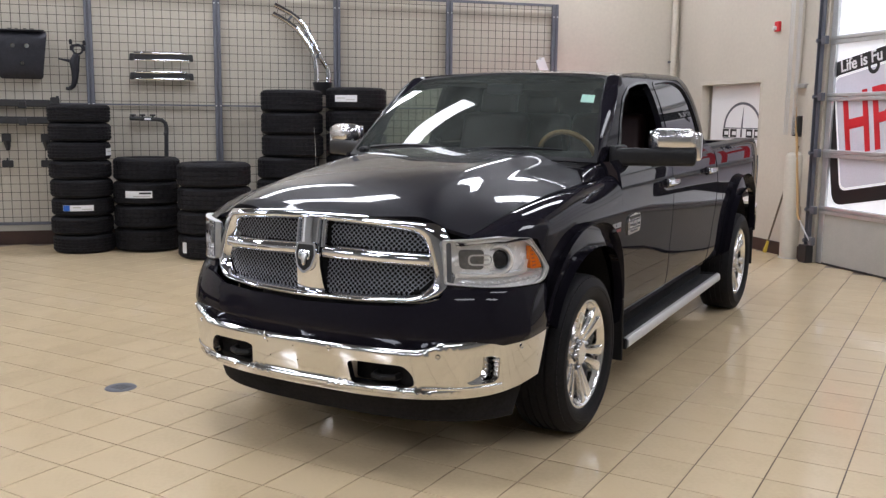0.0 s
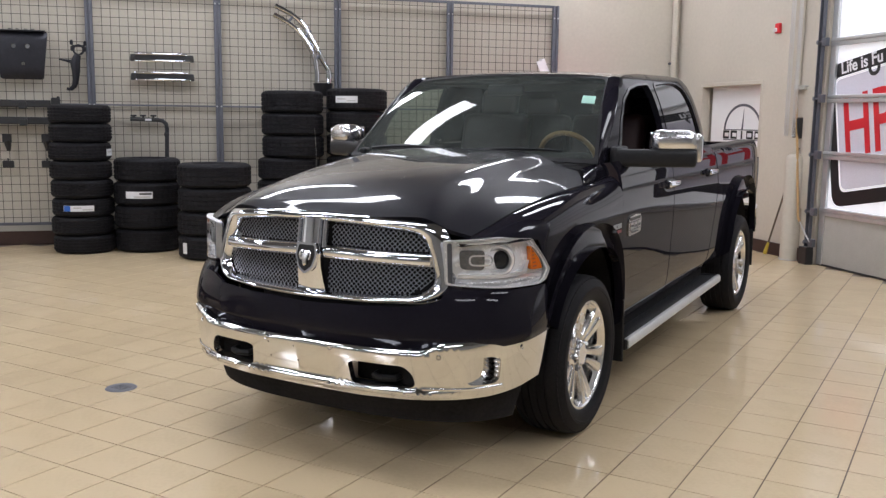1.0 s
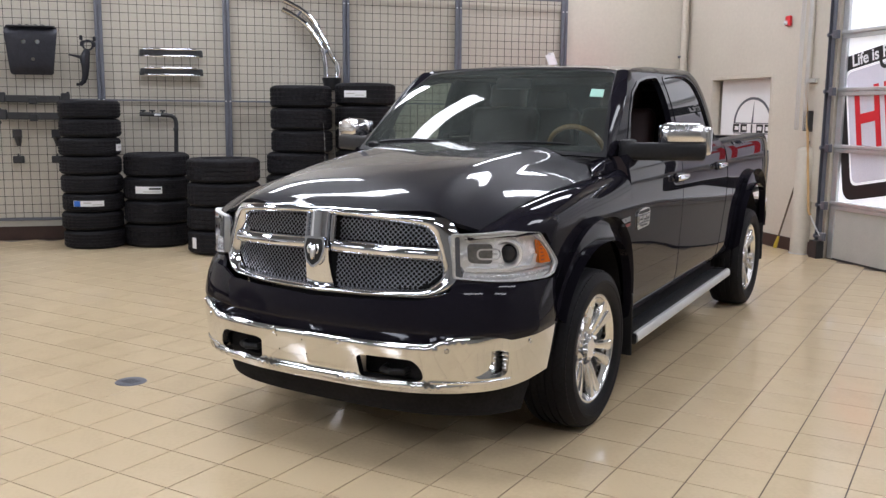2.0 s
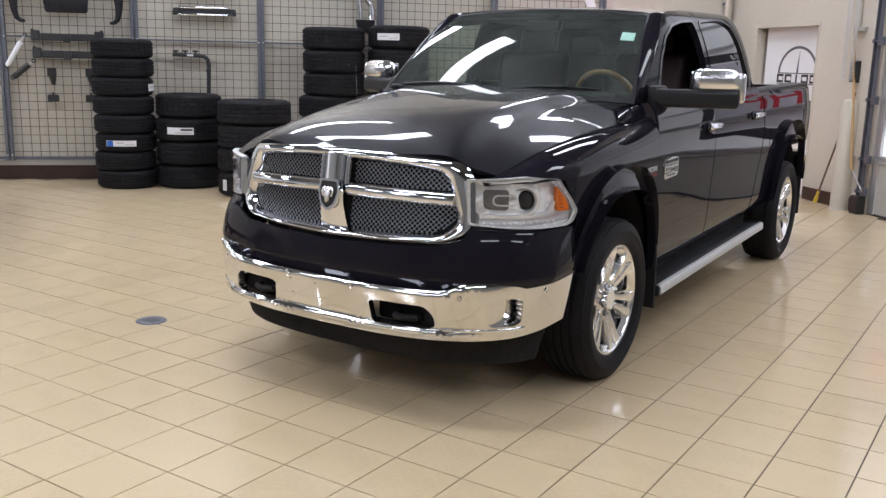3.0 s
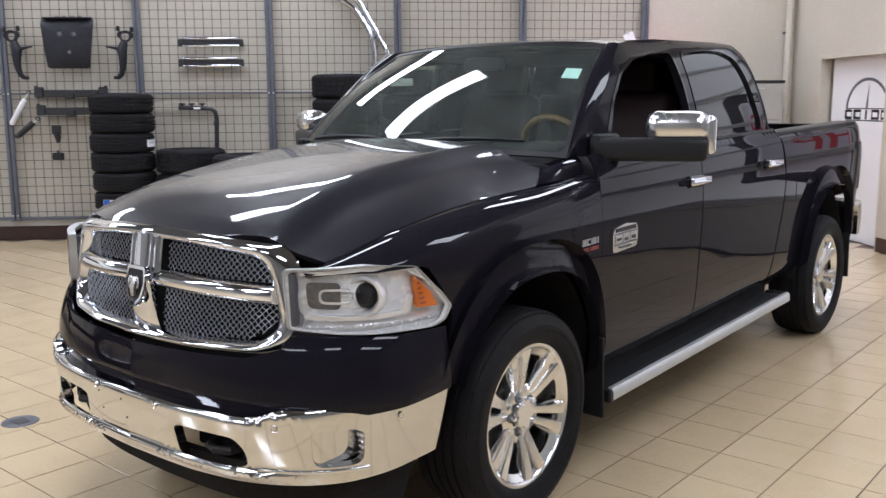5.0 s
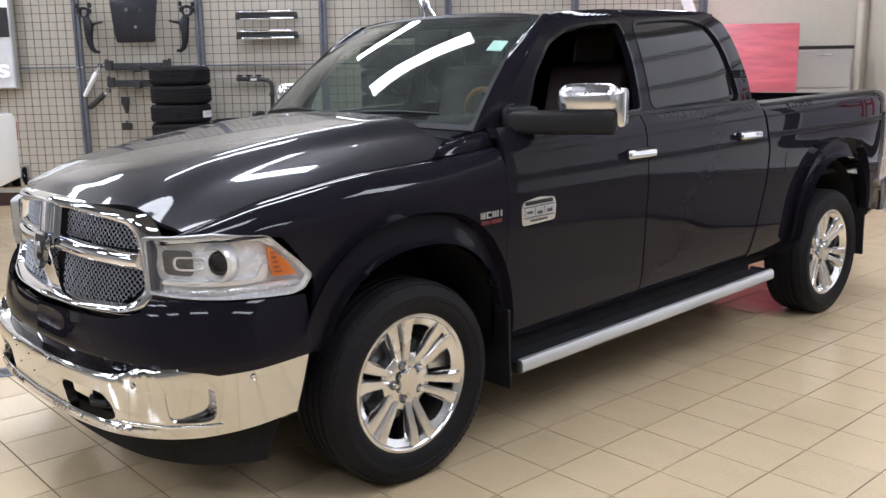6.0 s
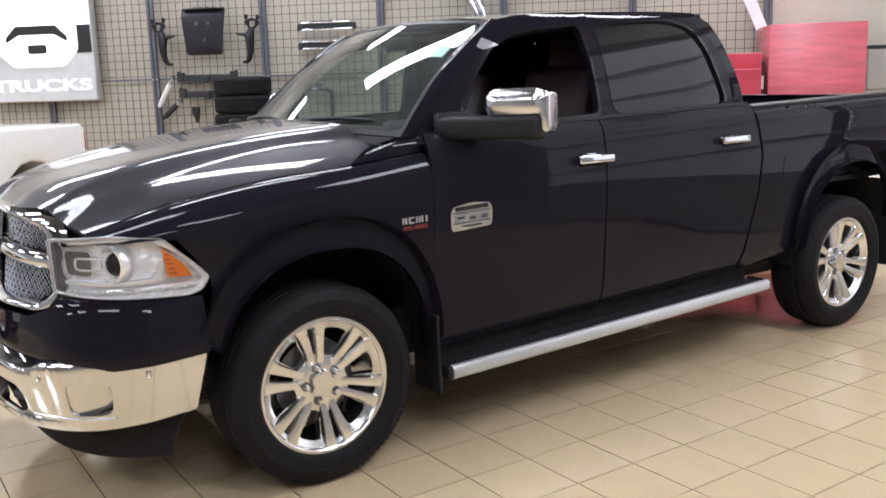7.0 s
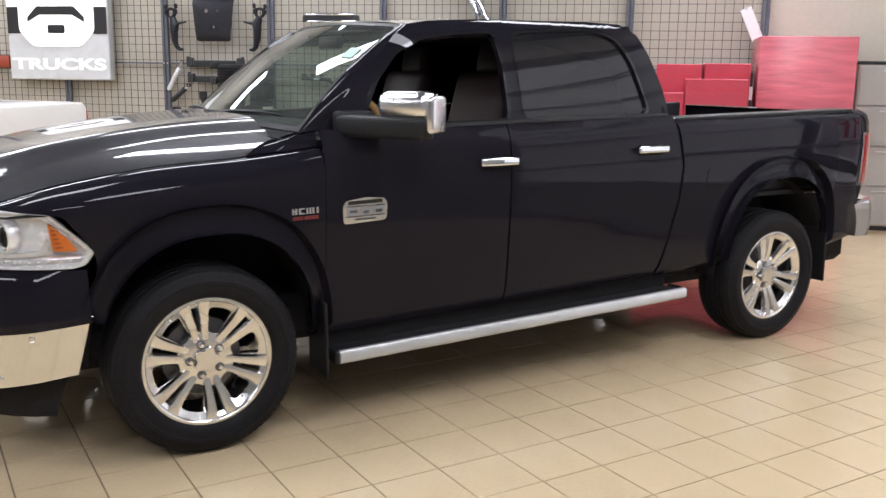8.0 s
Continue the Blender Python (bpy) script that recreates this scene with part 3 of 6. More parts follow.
def corner_map(u, v):
    """The fender's top behind the hood's corner: from the seam (u = 0) up to the pillar (u = 1)."""
    y = 0.232 + 0.3175 * v
    a = Vector((seam_x(y) - 0.0012, y, seam_z(y) + rk(y)))
    b = corner_low.lerp(corner_mid, v * 2) if v < 0.5 else corner_mid.lerp(corner_end, v * 2 - 1)
    swell = 0.016 * math.sin(math.pi * min(max(u, 0.0), 1.0))
    return tuple(a.lerp(b, u) + Vector((0.35, -0.25, 0.8)) * swell)


both("fender_corner", [(0, 0), (1, 0), (1, 1), (0, 1)], [], corner_map, M_PAINT, truck, step=0.08, flange=0.01)


def inset_cab(d):
    return lambda y, z: tuple(Vector(cab_map(y, z)) - Vector((d, 0, 0)))


both("rear_window", rear_win, [], inset_cab(0.012), M_TINT, truck, step=0.06, flange=0.0, label="dark tinted rear door window")
skin("passenger_window", front_win, [], lambda y, z: (-cab_map(y, z)[0] + 0.012, y, z + rk(y)), M_GLASS, truck, step=0.08, flange=0.0, flip=False).visible_shadow = False
both("window_trim", rounded([(0.75, 1.362), (0.87, 1.568), (0.985, 1.693), (1.13, 1.756), (1.32, 1.782), (1.57, 1.792), (1.592, 1.60), (1.592, 1.35), (0.88, 1.343)], 0.03), [front_win], lambda y, z: tuple(Vector(cab_map(y, z)) + Vector((0.004, 0, 0))), M_TINT, truck, step=0.05, flange=0.03)
both("window_trim", rounded([(1.668, 1.350), (1.658, 1.790), (2.00, 1.810), (2.21, 1.810), (2.375, 1.768), (2.458, 1.645), (2.558, 1.340)], 0.07), [rear_win], lambda y, z: tuple(Vector(cab_map(y, z)) + Vector((0.004, 0, 0))), M_TINT, truck, step=0.05, flange=0.03)
# belt moulding
both("belt_moulding", [(0.86, 1.333), (2.66, 1.337), (2.655, 1.352), (0.86, 1.350)], [], lambda y, z: (0.9 + (1.345 - z) * 0.3 + 0.004, y, z + rk(y)), M_TRIM, truck, step=0.1, flange=0.015)


# cab back
def back_map(x, z):
    t = (z - 1.33) / 0.51
    return (x * (1 - 0.20 * max(t, 0.0)), 2.72 - 0.15 * max(t, 0.0) + 0.0 - 0.04 * (abs(x) / 0.9) ** 4, z + rk(2.65))


skin("cab_back", [(-0.885, 1.0), (0.885, 1.0), (0.885, 1.33), (0.84, 1.83), (-0.84, 1.83), (-0.885, 1.33)], [rounded([(-0.62, 1.42), (0.62, 1.42), (0.62, 1.74), (-0.62, 1.74)], 0.06)], back_map, M_PAINT, truck, step=0.1, flange=0.02, flip=True)
skin("back_window", rounded([(-0.62, 1.42), (0.62, 1.42), (0.62, 1.74), (-0.62, 1.74)], 0.06), [], lambda x, z: tuple(Vector(back_map(x, z)) - Vector((0, 0.01, 0))), M_TINT, truck, step=0.2, flange=0.0, flip=True)

# bed inside, tailgate, rails
part("bed_floor", boxed((0, 3.65, 0.82 + rk(3.6)), (1.70, 1.82, 0.04), 0.01), M_TRIM, truck)
part("bed_front_wall", boxed((0, 2.80, 1.05 + rk(2.8)), (1.74, 0.05, 0.50), 0.01), M_PAINT, truck)
for sx in (-1, 1):
    bm = bmesh.new()
    box(bm, (sx * 0.80, 3.62, 1.06), (0.06, 1.78, 0.50), None, 0.01)
    box(bm, (sx * 0.842, 3.53, 1.315), (0.14, 1.60, 0.022), None, 0.01, 2)
    for v in bm.verts:
        v.co.z += rk(v.co.y)
    part("bed_rail", bm, M_TRIM, truck, "black plastic bed rail cap")


def tail_map(x, z):
    return (x, 4.63 - 0.05 * (abs(x) / 0.8) ** 3 + 0.02 * math.sin((z - 0.78) / 0.55 * math.pi), z + rk(4.6))


skin("tailgate", [(-0.76, 0.80), (0.76, 0.80), (0.76, 1.290), (-0.76, 1.290)], [], tail_map, M_PAINT, truck, step=0.1, flange=0.05, flip=True)
both("tail_lamp", rounded([(4.455, 0.83), (4.575, 0.82), (4.66, 0.83), (4.66, 1.17), (4.60, 1.175), (4.455, 1.15)], 0.03), [], lambda y, z: (bed_sec(z) + taper(y) - 0.35 * max(0.0, y - 4.58) ** 1.0 + 0.006, y, z + rk(y)), M_RED, truck, step=0.03, flange=0.05, label="red tail lamp")
both("tail_lamp_trim", rounded([(4.445, 0.815), (4.51, 0.815), (4.51, 1.165), (4.445, 1.165)], 0.01), [rounded([(4.462, 0.835), (4.50, 0.835), (4.50, 1.15), (4.462, 1.15)], 0.01)], lambda y, z: (bed_sec(z) + taper(y) + 0.010, y, z + rk(y)), M_CHROME, truck, step=0.04, flange=0.02)


def rear_bumper_map(u, z):
    plan_x = smooth_curve((0, 0.6, 0.85, 1.0), (0, 0.70, 0.90, 0.945))
    plan_y = smooth_curve((0, 0.6, 0.85, 1.0), (4.80, 4.78, 4.68, 4.42))
    a = abs(u)
    return (math.copysign(plan_x(a), u), plan_y(a) - 0.03 * (2 * (z - 0.62) / 0.26) ** 2, z - 0.03 + rk(4.5))


skin("rear_bumper", [(-0.97, 0.50), (-0.6, 0.46), (0.6, 0.46), (0.97, 0.50), (1.0, 0.72), (0.86, 0.74), (-0.86, 0.74), (-1.0, 0.72)], [], rear_bumper_map, M_BUMPER, truck, step=0.05, flange=0.05, flip=True, label="chrome rear bumper")

# underbody
part("underbody", boxed((0, 2.0, 0.48), (1.56, 5.2, 0.22), 0.05), M_LINER, truck)
for sx in (-1, 1):
    bm = bmesh.new()
    box(bm, (sx * 0.845, 1.66, 0.365), (0.05, 2.20, 0.19), None, 0.01)
    for v in bm.verts:
        v.co.z += rk(v.co.y)
    part("rocker_panel", bm, M_LINER, truck)
part("inner_body", boxed((0, 1.65, 0.75), (1.70, 1.95, 0.60), 0.03), M_LINER, truck)
part("bed_under", boxed((0, 3.62, 0.68), (0.95, 1.9, 0.25), 0.03), M_LINER, truck)
part("engine_bay", boxed((0, -0.08, 0.85), (1.05, 1.35, 0.55), 0.05), M_LINER, truck)
for cy in (0.03, 3.605):
    for sx in (-1, 1):
        bm = bmesh.new()
        ring = [(cy + 0.50 * math.cos(math.pi * k / 20), 0.44 + 0.56 * math.sin(math.pi * k / 20)) for k in range(21)]
        outer_v = [bm.verts.new((sx * 0.93, y, z)) for y, z in ring]
        inner_v = [bm.verts.new((sx * 0.52, y, z)) for y, z in ring]
        for k in range(20):
            bm.faces.new((outer_v[k], outer_v[k + 1], inner_v[k + 1], inner_v[k]))
        bm.faces.new(inner_v)
        part("wheel_liner", bm, M_LINER, truck)


# ---- front end ----
plan_u = (0, 0.2, 0.4, 0.55, 0.7, 0.85, 1.0, 1.06)
fx, fy = smooth_curve(plan_u, (0, 0.25, 0.48, 0.645, 0.80, 0.897, 0.943, 0.952)), smooth_curve(plan_u, (-1.0, -0.99, -0.957, -0.905, -0.815, -0.655, -0.43, -0.32))
bx, by = smooth_curve(plan_u, (0, 0.26, 0.50, 0.668, 0.814, 0.912, 0.954, 0.957)), smooth_curve(plan_u, (-1.098, -1.089, -1.059, -1.002, -0.902, -0.733, -0.473, -0.40))


def nose(u, z, out=0.0):
    """A point of the front of the body: u from the centre (0) to the wheel (1)."""
    a = abs(u)
    e = 0.01
    tx, ty = fx(a + e) - fx(a - e) if a > e else 1.0, fy(a + e) - fy(a - e) if a > e else 0.0
    ln = math.hypot(tx, ty)
    return (math.copysign(fx(a) + out * ty / ln, u) if a > 0 else 0.0, fy(a) - out * tx / ln, z + rk(fy(a)))


def fascia_map(u, z):
    t = min(max((z - 0.57) / 0.30, 0.0), 1.0)
    k = min(max((abs(u) - 0.45) / 0.30, 0.0), 1.0)
    end = min(max((1.0 - abs(u)) / 0.14, 0.0), 1.0)
    # out to a crease above the bumper, then back up to the grille and lamps
    h = (t - 0.30) / (0.70 if t > 0.30 else 0.33)
    b = (0.046 + 0.010 * k * k * (3 - 2 * k)) * (0.15 + 0.85 * end) * ((1 - min(h, 1.0) ** 1.9) ** 0.75 if h > 0 else 1.063 - math.sqrt(h * h + 0.004)) + 0.016 * (1 - t)
    x, y, zz = nose(u, z, b)
    return (x, y, zz)


skin("front_fascia", [(-0.99, 0.64), (-0.6, 0.61), (0, 0.57), (0.6, 0.61), (0.99, 0.64), (0.985, 0.85), (0.80, 0.862), (0.58, 0.885), (0.55, 0.83), (0.45, 0.795), (0, 0.775), (-0.45, 0.795), (-0.55, 0.83), (-0.58, 0.885), (-0.80, 0.862), (-0.985, 0.85)], [], fascia_map, M_PAINT, truck, step=0.02, flange=0.02)


bumper_top = smooth_curve((0, 0.47, 0.52, 0.575, 0.75, 1.05), (0.615, 0.617, 0.628, 0.652, 0.658, 0.670))


def bumper_map(u, z):
    a = abs(u)
    zt = bumper_top(a)
    roll = 0.004 + 0.030 * (1 - min(max((z - 0.40) / (zt - 0.40), 0.0), 1.0)) ** 1.3 + 0.016 * min(max((z - zt + 0.020) / 0.020, 0.0), 1.0) ** 2
    lip = -0.022 * (0.5 + 0.5 * math.cos(math.pi * min(1.0, abs(z - 0.422) / 0.03))) * (1 if a < 0.52 else max(0, 1 - (a - 0.52) / 0.16))
    y = by(a) + roll + lip
    x = bx(a) - (roll - 0.012) * 0.7 * max(0.0, a - 0.4)
    return (math.copysign(x, u), y, z + rk(by(a)))


tow = rounded([(0.22, 0.445), (0.44, 0.445), (0.475, 0.46), (0.468, 0.510), (0.435, 0.548), (0.24, 0.550), (0.21, 0.54)], 0.02)
fog = rounded([(0.66, 0.462), (0.79, 0.462), (0.80, 0.585), (0.66, 0.588)], 0.035)
mir = lambda lp: [(-a, b) for a, b in reversed(lp)]
skin("front_bumper", [(0.0, 0.392), (0.25, 0.392), (0.5, 0.398), (0.75, 0.406), (0.88, 0.418), (0.960, 0.434), (1.010, 0.664), (0.75, 0.658), (0.575, 0.652), (0.52, 0.628), (0.47, 0.617), (0.25, 0.615), (0.0, 0.615),
      (-0.25, 0.615), (-0.47, 0.617), (-0.52, 0.628), (-0.575, 0.652), (-0.75, 0.658), (-1.010, 0.664), (-0.960, 0.434), (-0.88, 0.418), (-0.75, 0.406), (-0.5, 0.398), (-0.25, 0.392)],
     [tow, mir(tow), fog, mir(fog)], bumper_map, M_BUMPER, truck, step=0.025, flange=0.035, label="polished chrome front bumper")


def bar(name, path, width, depth, mat, parent, n=6, label="", lift=(0, 0, 0)):
    """A convex strip along a path of (place, across, out) stations."""
    bm = bmesh.new()
    rows = []
    for p, across, out in path:
        p, across, out = Vector(p), Vector(across).normalized(), Vector(out).normalized()
        row = []
        for k in range(n + 1):
            a = math.pi * k / n
            row.append(bm.verts.new(p - across * math.cos(a) * width / 2 + out * (math.sin(a) ** 0.7 * depth) + Vector(lift)))
        rows.append(row)
    for a, b in zip(rows, rows[1:]):
        for k in range(n):
            bm.faces.new((a[k], a[k + 1], b[k + 1], b[k]))
    for row in (rows[0], rows[-1]):
        bm.faces.new(row)
    bmesh.ops.recalc_face_normals(bm, faces=bm.faces[:])
    return part(name, bm, mat, parent, label, smooth=50)


# grille
gcurve = smooth_curve((0, 0.25, 0.48, 0.60, 0.70, 0.78), (-0.985, -0.972, -0.93, -0.885, -0.83, -0.775))


def grille_map(out):
    return lambda x, z: (x, gcurve(abs(x)) + (z - 0.92) * 0.16 - out, z + rk(-0.95))


grille = part("grille", boxed((0, -0.80, 0.965), (1.16, 0.03, 0.36), 0.01), M_LINER, truck, "chrome grille with woven wire mesh")
g_half = [(0.0, 0.785), (0.3, 0.79), (0.565, 0.798), (0.642, 0.818), (0.708, 0.864), (0.706, 0.91), (0.668, 1.03), (0.640, 1.105), (0.598, 1.146), (0.48, 1.160), (0.22, 1.172), (0.0, 1.176)]
g_outer = g_half + [(-a, b) for a, b in reversed(g_half[1:-1])]
i_half = [(0.0, 0.822), (0.3, 0.826), (0.515, 0.836), (0.552, 0.850), (0.592, 0.888), (0.588, 0.93), (0.560, 1.02), (0.534, 1.078), (0.50, 1.099), (0.43, 1.109), (0.22, 1.124), (0.0, 1.128)]
i_outer = i_half + [(-a, b) for a, b in reversed(i_half[1:-1])]
# rounded chrome surround
bm = bmesh.new()
rows = []
K = 8
for (a, b), (c, d) in zip(rounded(g_outer, 0.06, 3), rounded(i_outer, 0.06, 3)):
    rows.append([])
    for k in range(K + 1):
        t = k / K
        x, z = a + (c - a) * t, b + (d - b) * t
        rows[-1].append(bm.verts.new(grille_map(-0.006 + 0.036 * math.sin(math.pi * t) ** 0.7 - 0.016 * t)(x, z)))
for a, b in zip(rows, rows[1:] + rows[:1]):
    for k in range(K):
        bm.faces.new((a[k], b[k], b[k + 1], a[k + 1]))
bmesh.ops.recalc_face_normals(bm, faces=bm.faces[:])
part("surround", bm, M_CHROME, grille, smooth=60)
for sx in (-1, 1):
    path = []
    for k in range(9):
        x = sx * (0.07 + 0.51 * k / 8)
        z = 0.998 - 0.012 * k / 8
        path.append((grille_map(-0.018)(x, z), (0, 0.15, 1), (0.25 * x, -1, 0.1)))
    bar("crossbar", path, 0.062, 0.034, M_CHROME, grille)
path = [(grille_map(-0.012)(0, z), (1, 0, 0), (0, -1, 0)) for z in (0.96, 1.0, 1.05, 1.11, 1.15)]
bar("centre_bar", path, 0.110, 0.046, M_CHROME, grille, n=14)
# flared plate below the badge, leaning out towards its top
skin("centre_plate", [(-0.084, 0.788), (0.084, 0.788), (0.072, 0.86), (0.066, 0.93), (0.070, 0.99), (-0.070, 0.99), (-0.066, 0.93), (-0.072, 0.86)], [], lambda x, z: (x, -0.980 - (z - 0.788) * 0.15 + 1.2 * x * x, z + rk(-0.95)), M_CHROME, grille, step=0.02, flange=0.03)
for sx in (-1, 1):
    for off in (0.044, 0.072):
        path = [(grille_map(0.002)(sx * off, z), (1, 0, 0), (0, -1, 0)) for z in (1.02, 1.08, 1.14)]
        bar("centre_fin", path, 0.020, 0.024, M_CHROME, grille, n=5)
# shield badge, a plain shape
sh = rounded([(-0.052, 1.04), (0.052, 1.04), (0.060, 0.985), (0.040, 0.925), (0.0, 0.897), (-0.040, 0.925), (-0.060, 0.985)], 0.012)
ins = [(a * 0.84, 0.972 + (b - 0.972) * 0.84) for a, b in sh]
badge_front = skin("badge", sh, [ins], lambda x, z: (x, -1.030 + (z - 0.92) * 0.16 + 0.12 * x * x * 4, z + rk(-0.95)), M_CHROME, grille, step=0.03, flange=0.02, label="chrome shield badge")
skin("badge_field", ins, [], lambda x, z: (x, -1.024 + (z - 0.92) * 0.16, z + rk(-0.95)), M_BLACK, badge_front, step=0.05, flange=0.0)
def relief(name, loop, high):
    loop = [(x * 0.84, 0.974 + (z - 0.974) * 0.84) for x, z in loop]
    cx, cz = sum(p[0] for p in loop) / len(loop), sum(p[1] for p in loop) / len(loop)
    skin(name, rounded(loop, 0.004, 3), [], lambda x, z: (x, -1.028 + (z - 0.92) * 0.16 - high + 14 * ((x - cx) ** 2 + 0.4 * (z - cz) ** 2), z + rk(-0.95)), M_SATIN, badge_front, step=0.008, flange=0.012)


relief("badge_relief", [(-0.014, 1.010), (0.014, 1.010), (0.017, 0.975), (0.010, 0.935), (0.0, 0.926), (-0.010, 0.935), (-0.017, 0.975)], 0.014)
for e in (-1, 1):
    relief("badge_curl", [(e * a, b) for a, b in ((0.015, 1.014), (0.034, 1.010), (0.042, 0.990), (0.037, 0.966), (0.023, 0.958), (0.021, 0.968), (0.030, 0.976), (0.029, 0.992), (0.018, 0.996))], 0.010)


def inside(p, loop):
    hit = False
    for (x0, y0), (x1, y1) in zip(loop, loop[1:] + loop[:1]):
        if (y0 > p[1]) != (y1 > p[1]) and p[0] < (x1 - x0) * (p[1] - y0) / (y1 - y0) + x0:
            hit = not hit
    return hit


def wire_mesh(loop, parent):
    """Woven wires that cross at a slant and fill a loop."""
    bm = bmesh.new()
    x0, x1 = min(p[0] for p in loop), max(p[0] for p in loop)
    z0, z1 = min(p[1] for p in loop), max(p[1] for p in loop)
    gap, slope, fine = 0.0235, 0.98, 0.0058
    for fam in (-1, 1):
        c = x0 - (z1 - z0) / slope - gap
        i = 0
        while c < x1 + (z1 - z0) / slope + gap:
            run, k, z = [], 0, z0
            while z <= z1 + 1e-6:
                x = c + fam * (z - z0) / slope
                ok = inside((x, z), loop)
                if ok:
                    run.append(grille_map(-0.022 + fam * 0.0022 * math.cos(math.pi * (z - z0) / 0.0115 + i * math.pi))(x, z))
                if (not ok or z + fine > z1) and len(run) > 1:
                    tube(bm, run, 0.0014, 5, caps=False)
                if not ok:
                    run = []
                z += fine
            c += gap
            i += 1
    return part("wire_mesh", bm, M_WIRES, parent, "woven chrome wire mesh", smooth=60)


up = [(0.085, 1.028), (0.570, 1.018), (0.548, 1.07), (0.50, 1.098), (0.43, 1.111), (0.22, 1.127), (0.085, 1.128)]
lo = [(0.085, 0.818), (0.3, 0.822), (0.50, 0.836), (0.555, 0.868), (0.590, 0.902), (0.590, 0.94), (0.580, 0.966), (0.085, 0.968)]
for lp in (up, lo):
    wire_mesh(lp, grille)
    wire_mesh([(-a, b) for a, b in lp], grille)

# bumper details
for sx in (-1, 1):
    bm = bmesh.new()
    box(bm, (sx * 0.41, -0.93, 0.47), (0.34, 0.06, 0.12), None, 0.01)
    part("tow_pocket", bm, M_LINER, truck)
    bm = bmesh.new()
    tube(bm, [(sx * 0.36, -0.94, 0.452), (sx * 0.37, -1.005, 0.450), (sx * 0.42, -1.02, 0.449), (sx * 0.47, -0.995, 0.450), (sx * 0.48, -0.93, 0.452)], 0.016, 8)
    part("tow_hook", bm, M_TRIM, truck)
    # scooped fog lamp pocket, deepest at its outer end
    def scoop(u, z):
        d = 0.075 * min(max((u - 0.645) / 0.145, 0.0), 1.0) ** 1.3
        x, y, zz = bumper_map(u, z)
        return (sx * (x - d * 0.5), y + d * 0.85, zz)
    pocket = skin("fog_lamp_pocket", rounded([(0.652, 0.456), (0.80, 0.456), (0.81, 0.591), (0.652, 0.594)], 0.02), [], lambda u, z: tuple(Vector(scoop(u, z)) + Vector((-sx * 0.003, 0.004, 0))), M_BUMPER, truck, step=0.02, flange=0.0, flip=sx < 0, label="scooped chrome fog lamp pocket")
    bm = bmesh.new()
    for k in range(6):
        p = Vector(bumper_map(sx * (0.792 + 0.006 * math.sin(math.pi * k / 5)), 0.470 + 0.0215 * k))
        box(bm, p + Vector((-sx * 0.020, 0.022, 0)), (0.034, 0.044, 0.017), None, 0.007, 2)
    part("fog_lamp", bm, M_SATIN, pocket, "ribbed chrome fog lamp")
    path = []
    for k in range(15):
        u = 0.50 + 0.30 * k / 14
        p = Vector(bumper_map(sx * u, 0.447))
        path.append((p + Vector((0, 0.003, 0)), (0, 0, 1), (sx * 0.5 * (u / 0.6) ** 2, -1, 0.2)))
    bar("bumper_ridge", path, 0.016, 0.008, M_SATIN, truck)
for u in (0.985 * 0.9, 0.565, 0.125):
    for sx in (-1, 1):
        uu = u if u > 0.2 else 0.14
        p, q = Vector(bumper_map(sx * uu, 0.595 if uu < 0.6 else 0.60)), Vector(bumper_map(sx * uu + 0.01, 0.595))
        tang = (q - p).normalized()
        out = Vector((tang.y, -tang.x, 0)).normalized()
        bm = bmesh.new()
        rot = out.to_track_quat("X", "Z").to_matrix().to_4x4()
        lathe(bm, [(0.0005, 0.004), (0.007, 0.004), (0.008, 0.001), (0.011, 0.003), (0.012, -0.002)], 16, "x", Matrix.Translation(p) @ rot)
        part("parking_sensor", bm, M_BUMPER, truck)
for x, z in ((-0.17, 0.575), (-0.02, 0.575), (-0.16, 0.51), (0.0, 0.51)):
    p = Vector(bumper_map(x / 1.29, z))
    part("bolt_hole", boxed(p + Vector((0, 0.004, 0)), (0.009, 0.012, 0.009), 0.003), M_LINER, truck)
skin("air_dam", [(-0.84, 0.255), (0.84, 0.255), (0.92, 0.43), (-0.92, 0.43)], [], lambda u, z: (math.copysign(bx(abs(u)) * 0.94, u), by(abs(u)) + 0.10 + (0.40 - z) * 0.40, z + rk(-0.9)), M_LINER, truck, step=0.07, flange=0.02, label="matt black air dam")
skin("bumper_top_edge", [(-0.98, 0), (0.98, 0), (0.98, 1), (-0.98, 1)], [], lambda u, v: (lambda c: (c[0] * (1 - 0.02 * v), c[1] + 0.10 * v, c[2] - 0.002 + 0.012 * v))(bumper_map(u, smooth_curve((0, 0.47, 0.52, 0.575, 0.75, 1.05), (0.614, 0.616, 0.627, 0.651, 0.657, 0.669))(abs(u)))), M_CHROME, truck, step=0.05, flange=0.0)

# headlamps
LAMP = [(0.565, 0.892), (0.80, 0.868), (0.955, 0.857), (0.985, 0.870), (1.004, 0.915), (0.978, 0.965), (0.908, 1.072), (0.77, 1.093), (0.555, 1.082)]


def scaled(loop, k, c=(0.78, 0.975)):
    return [(c[0] + (a - c[0]) * k, c[1] + (b - c[1]) * k) for a, b in loop]


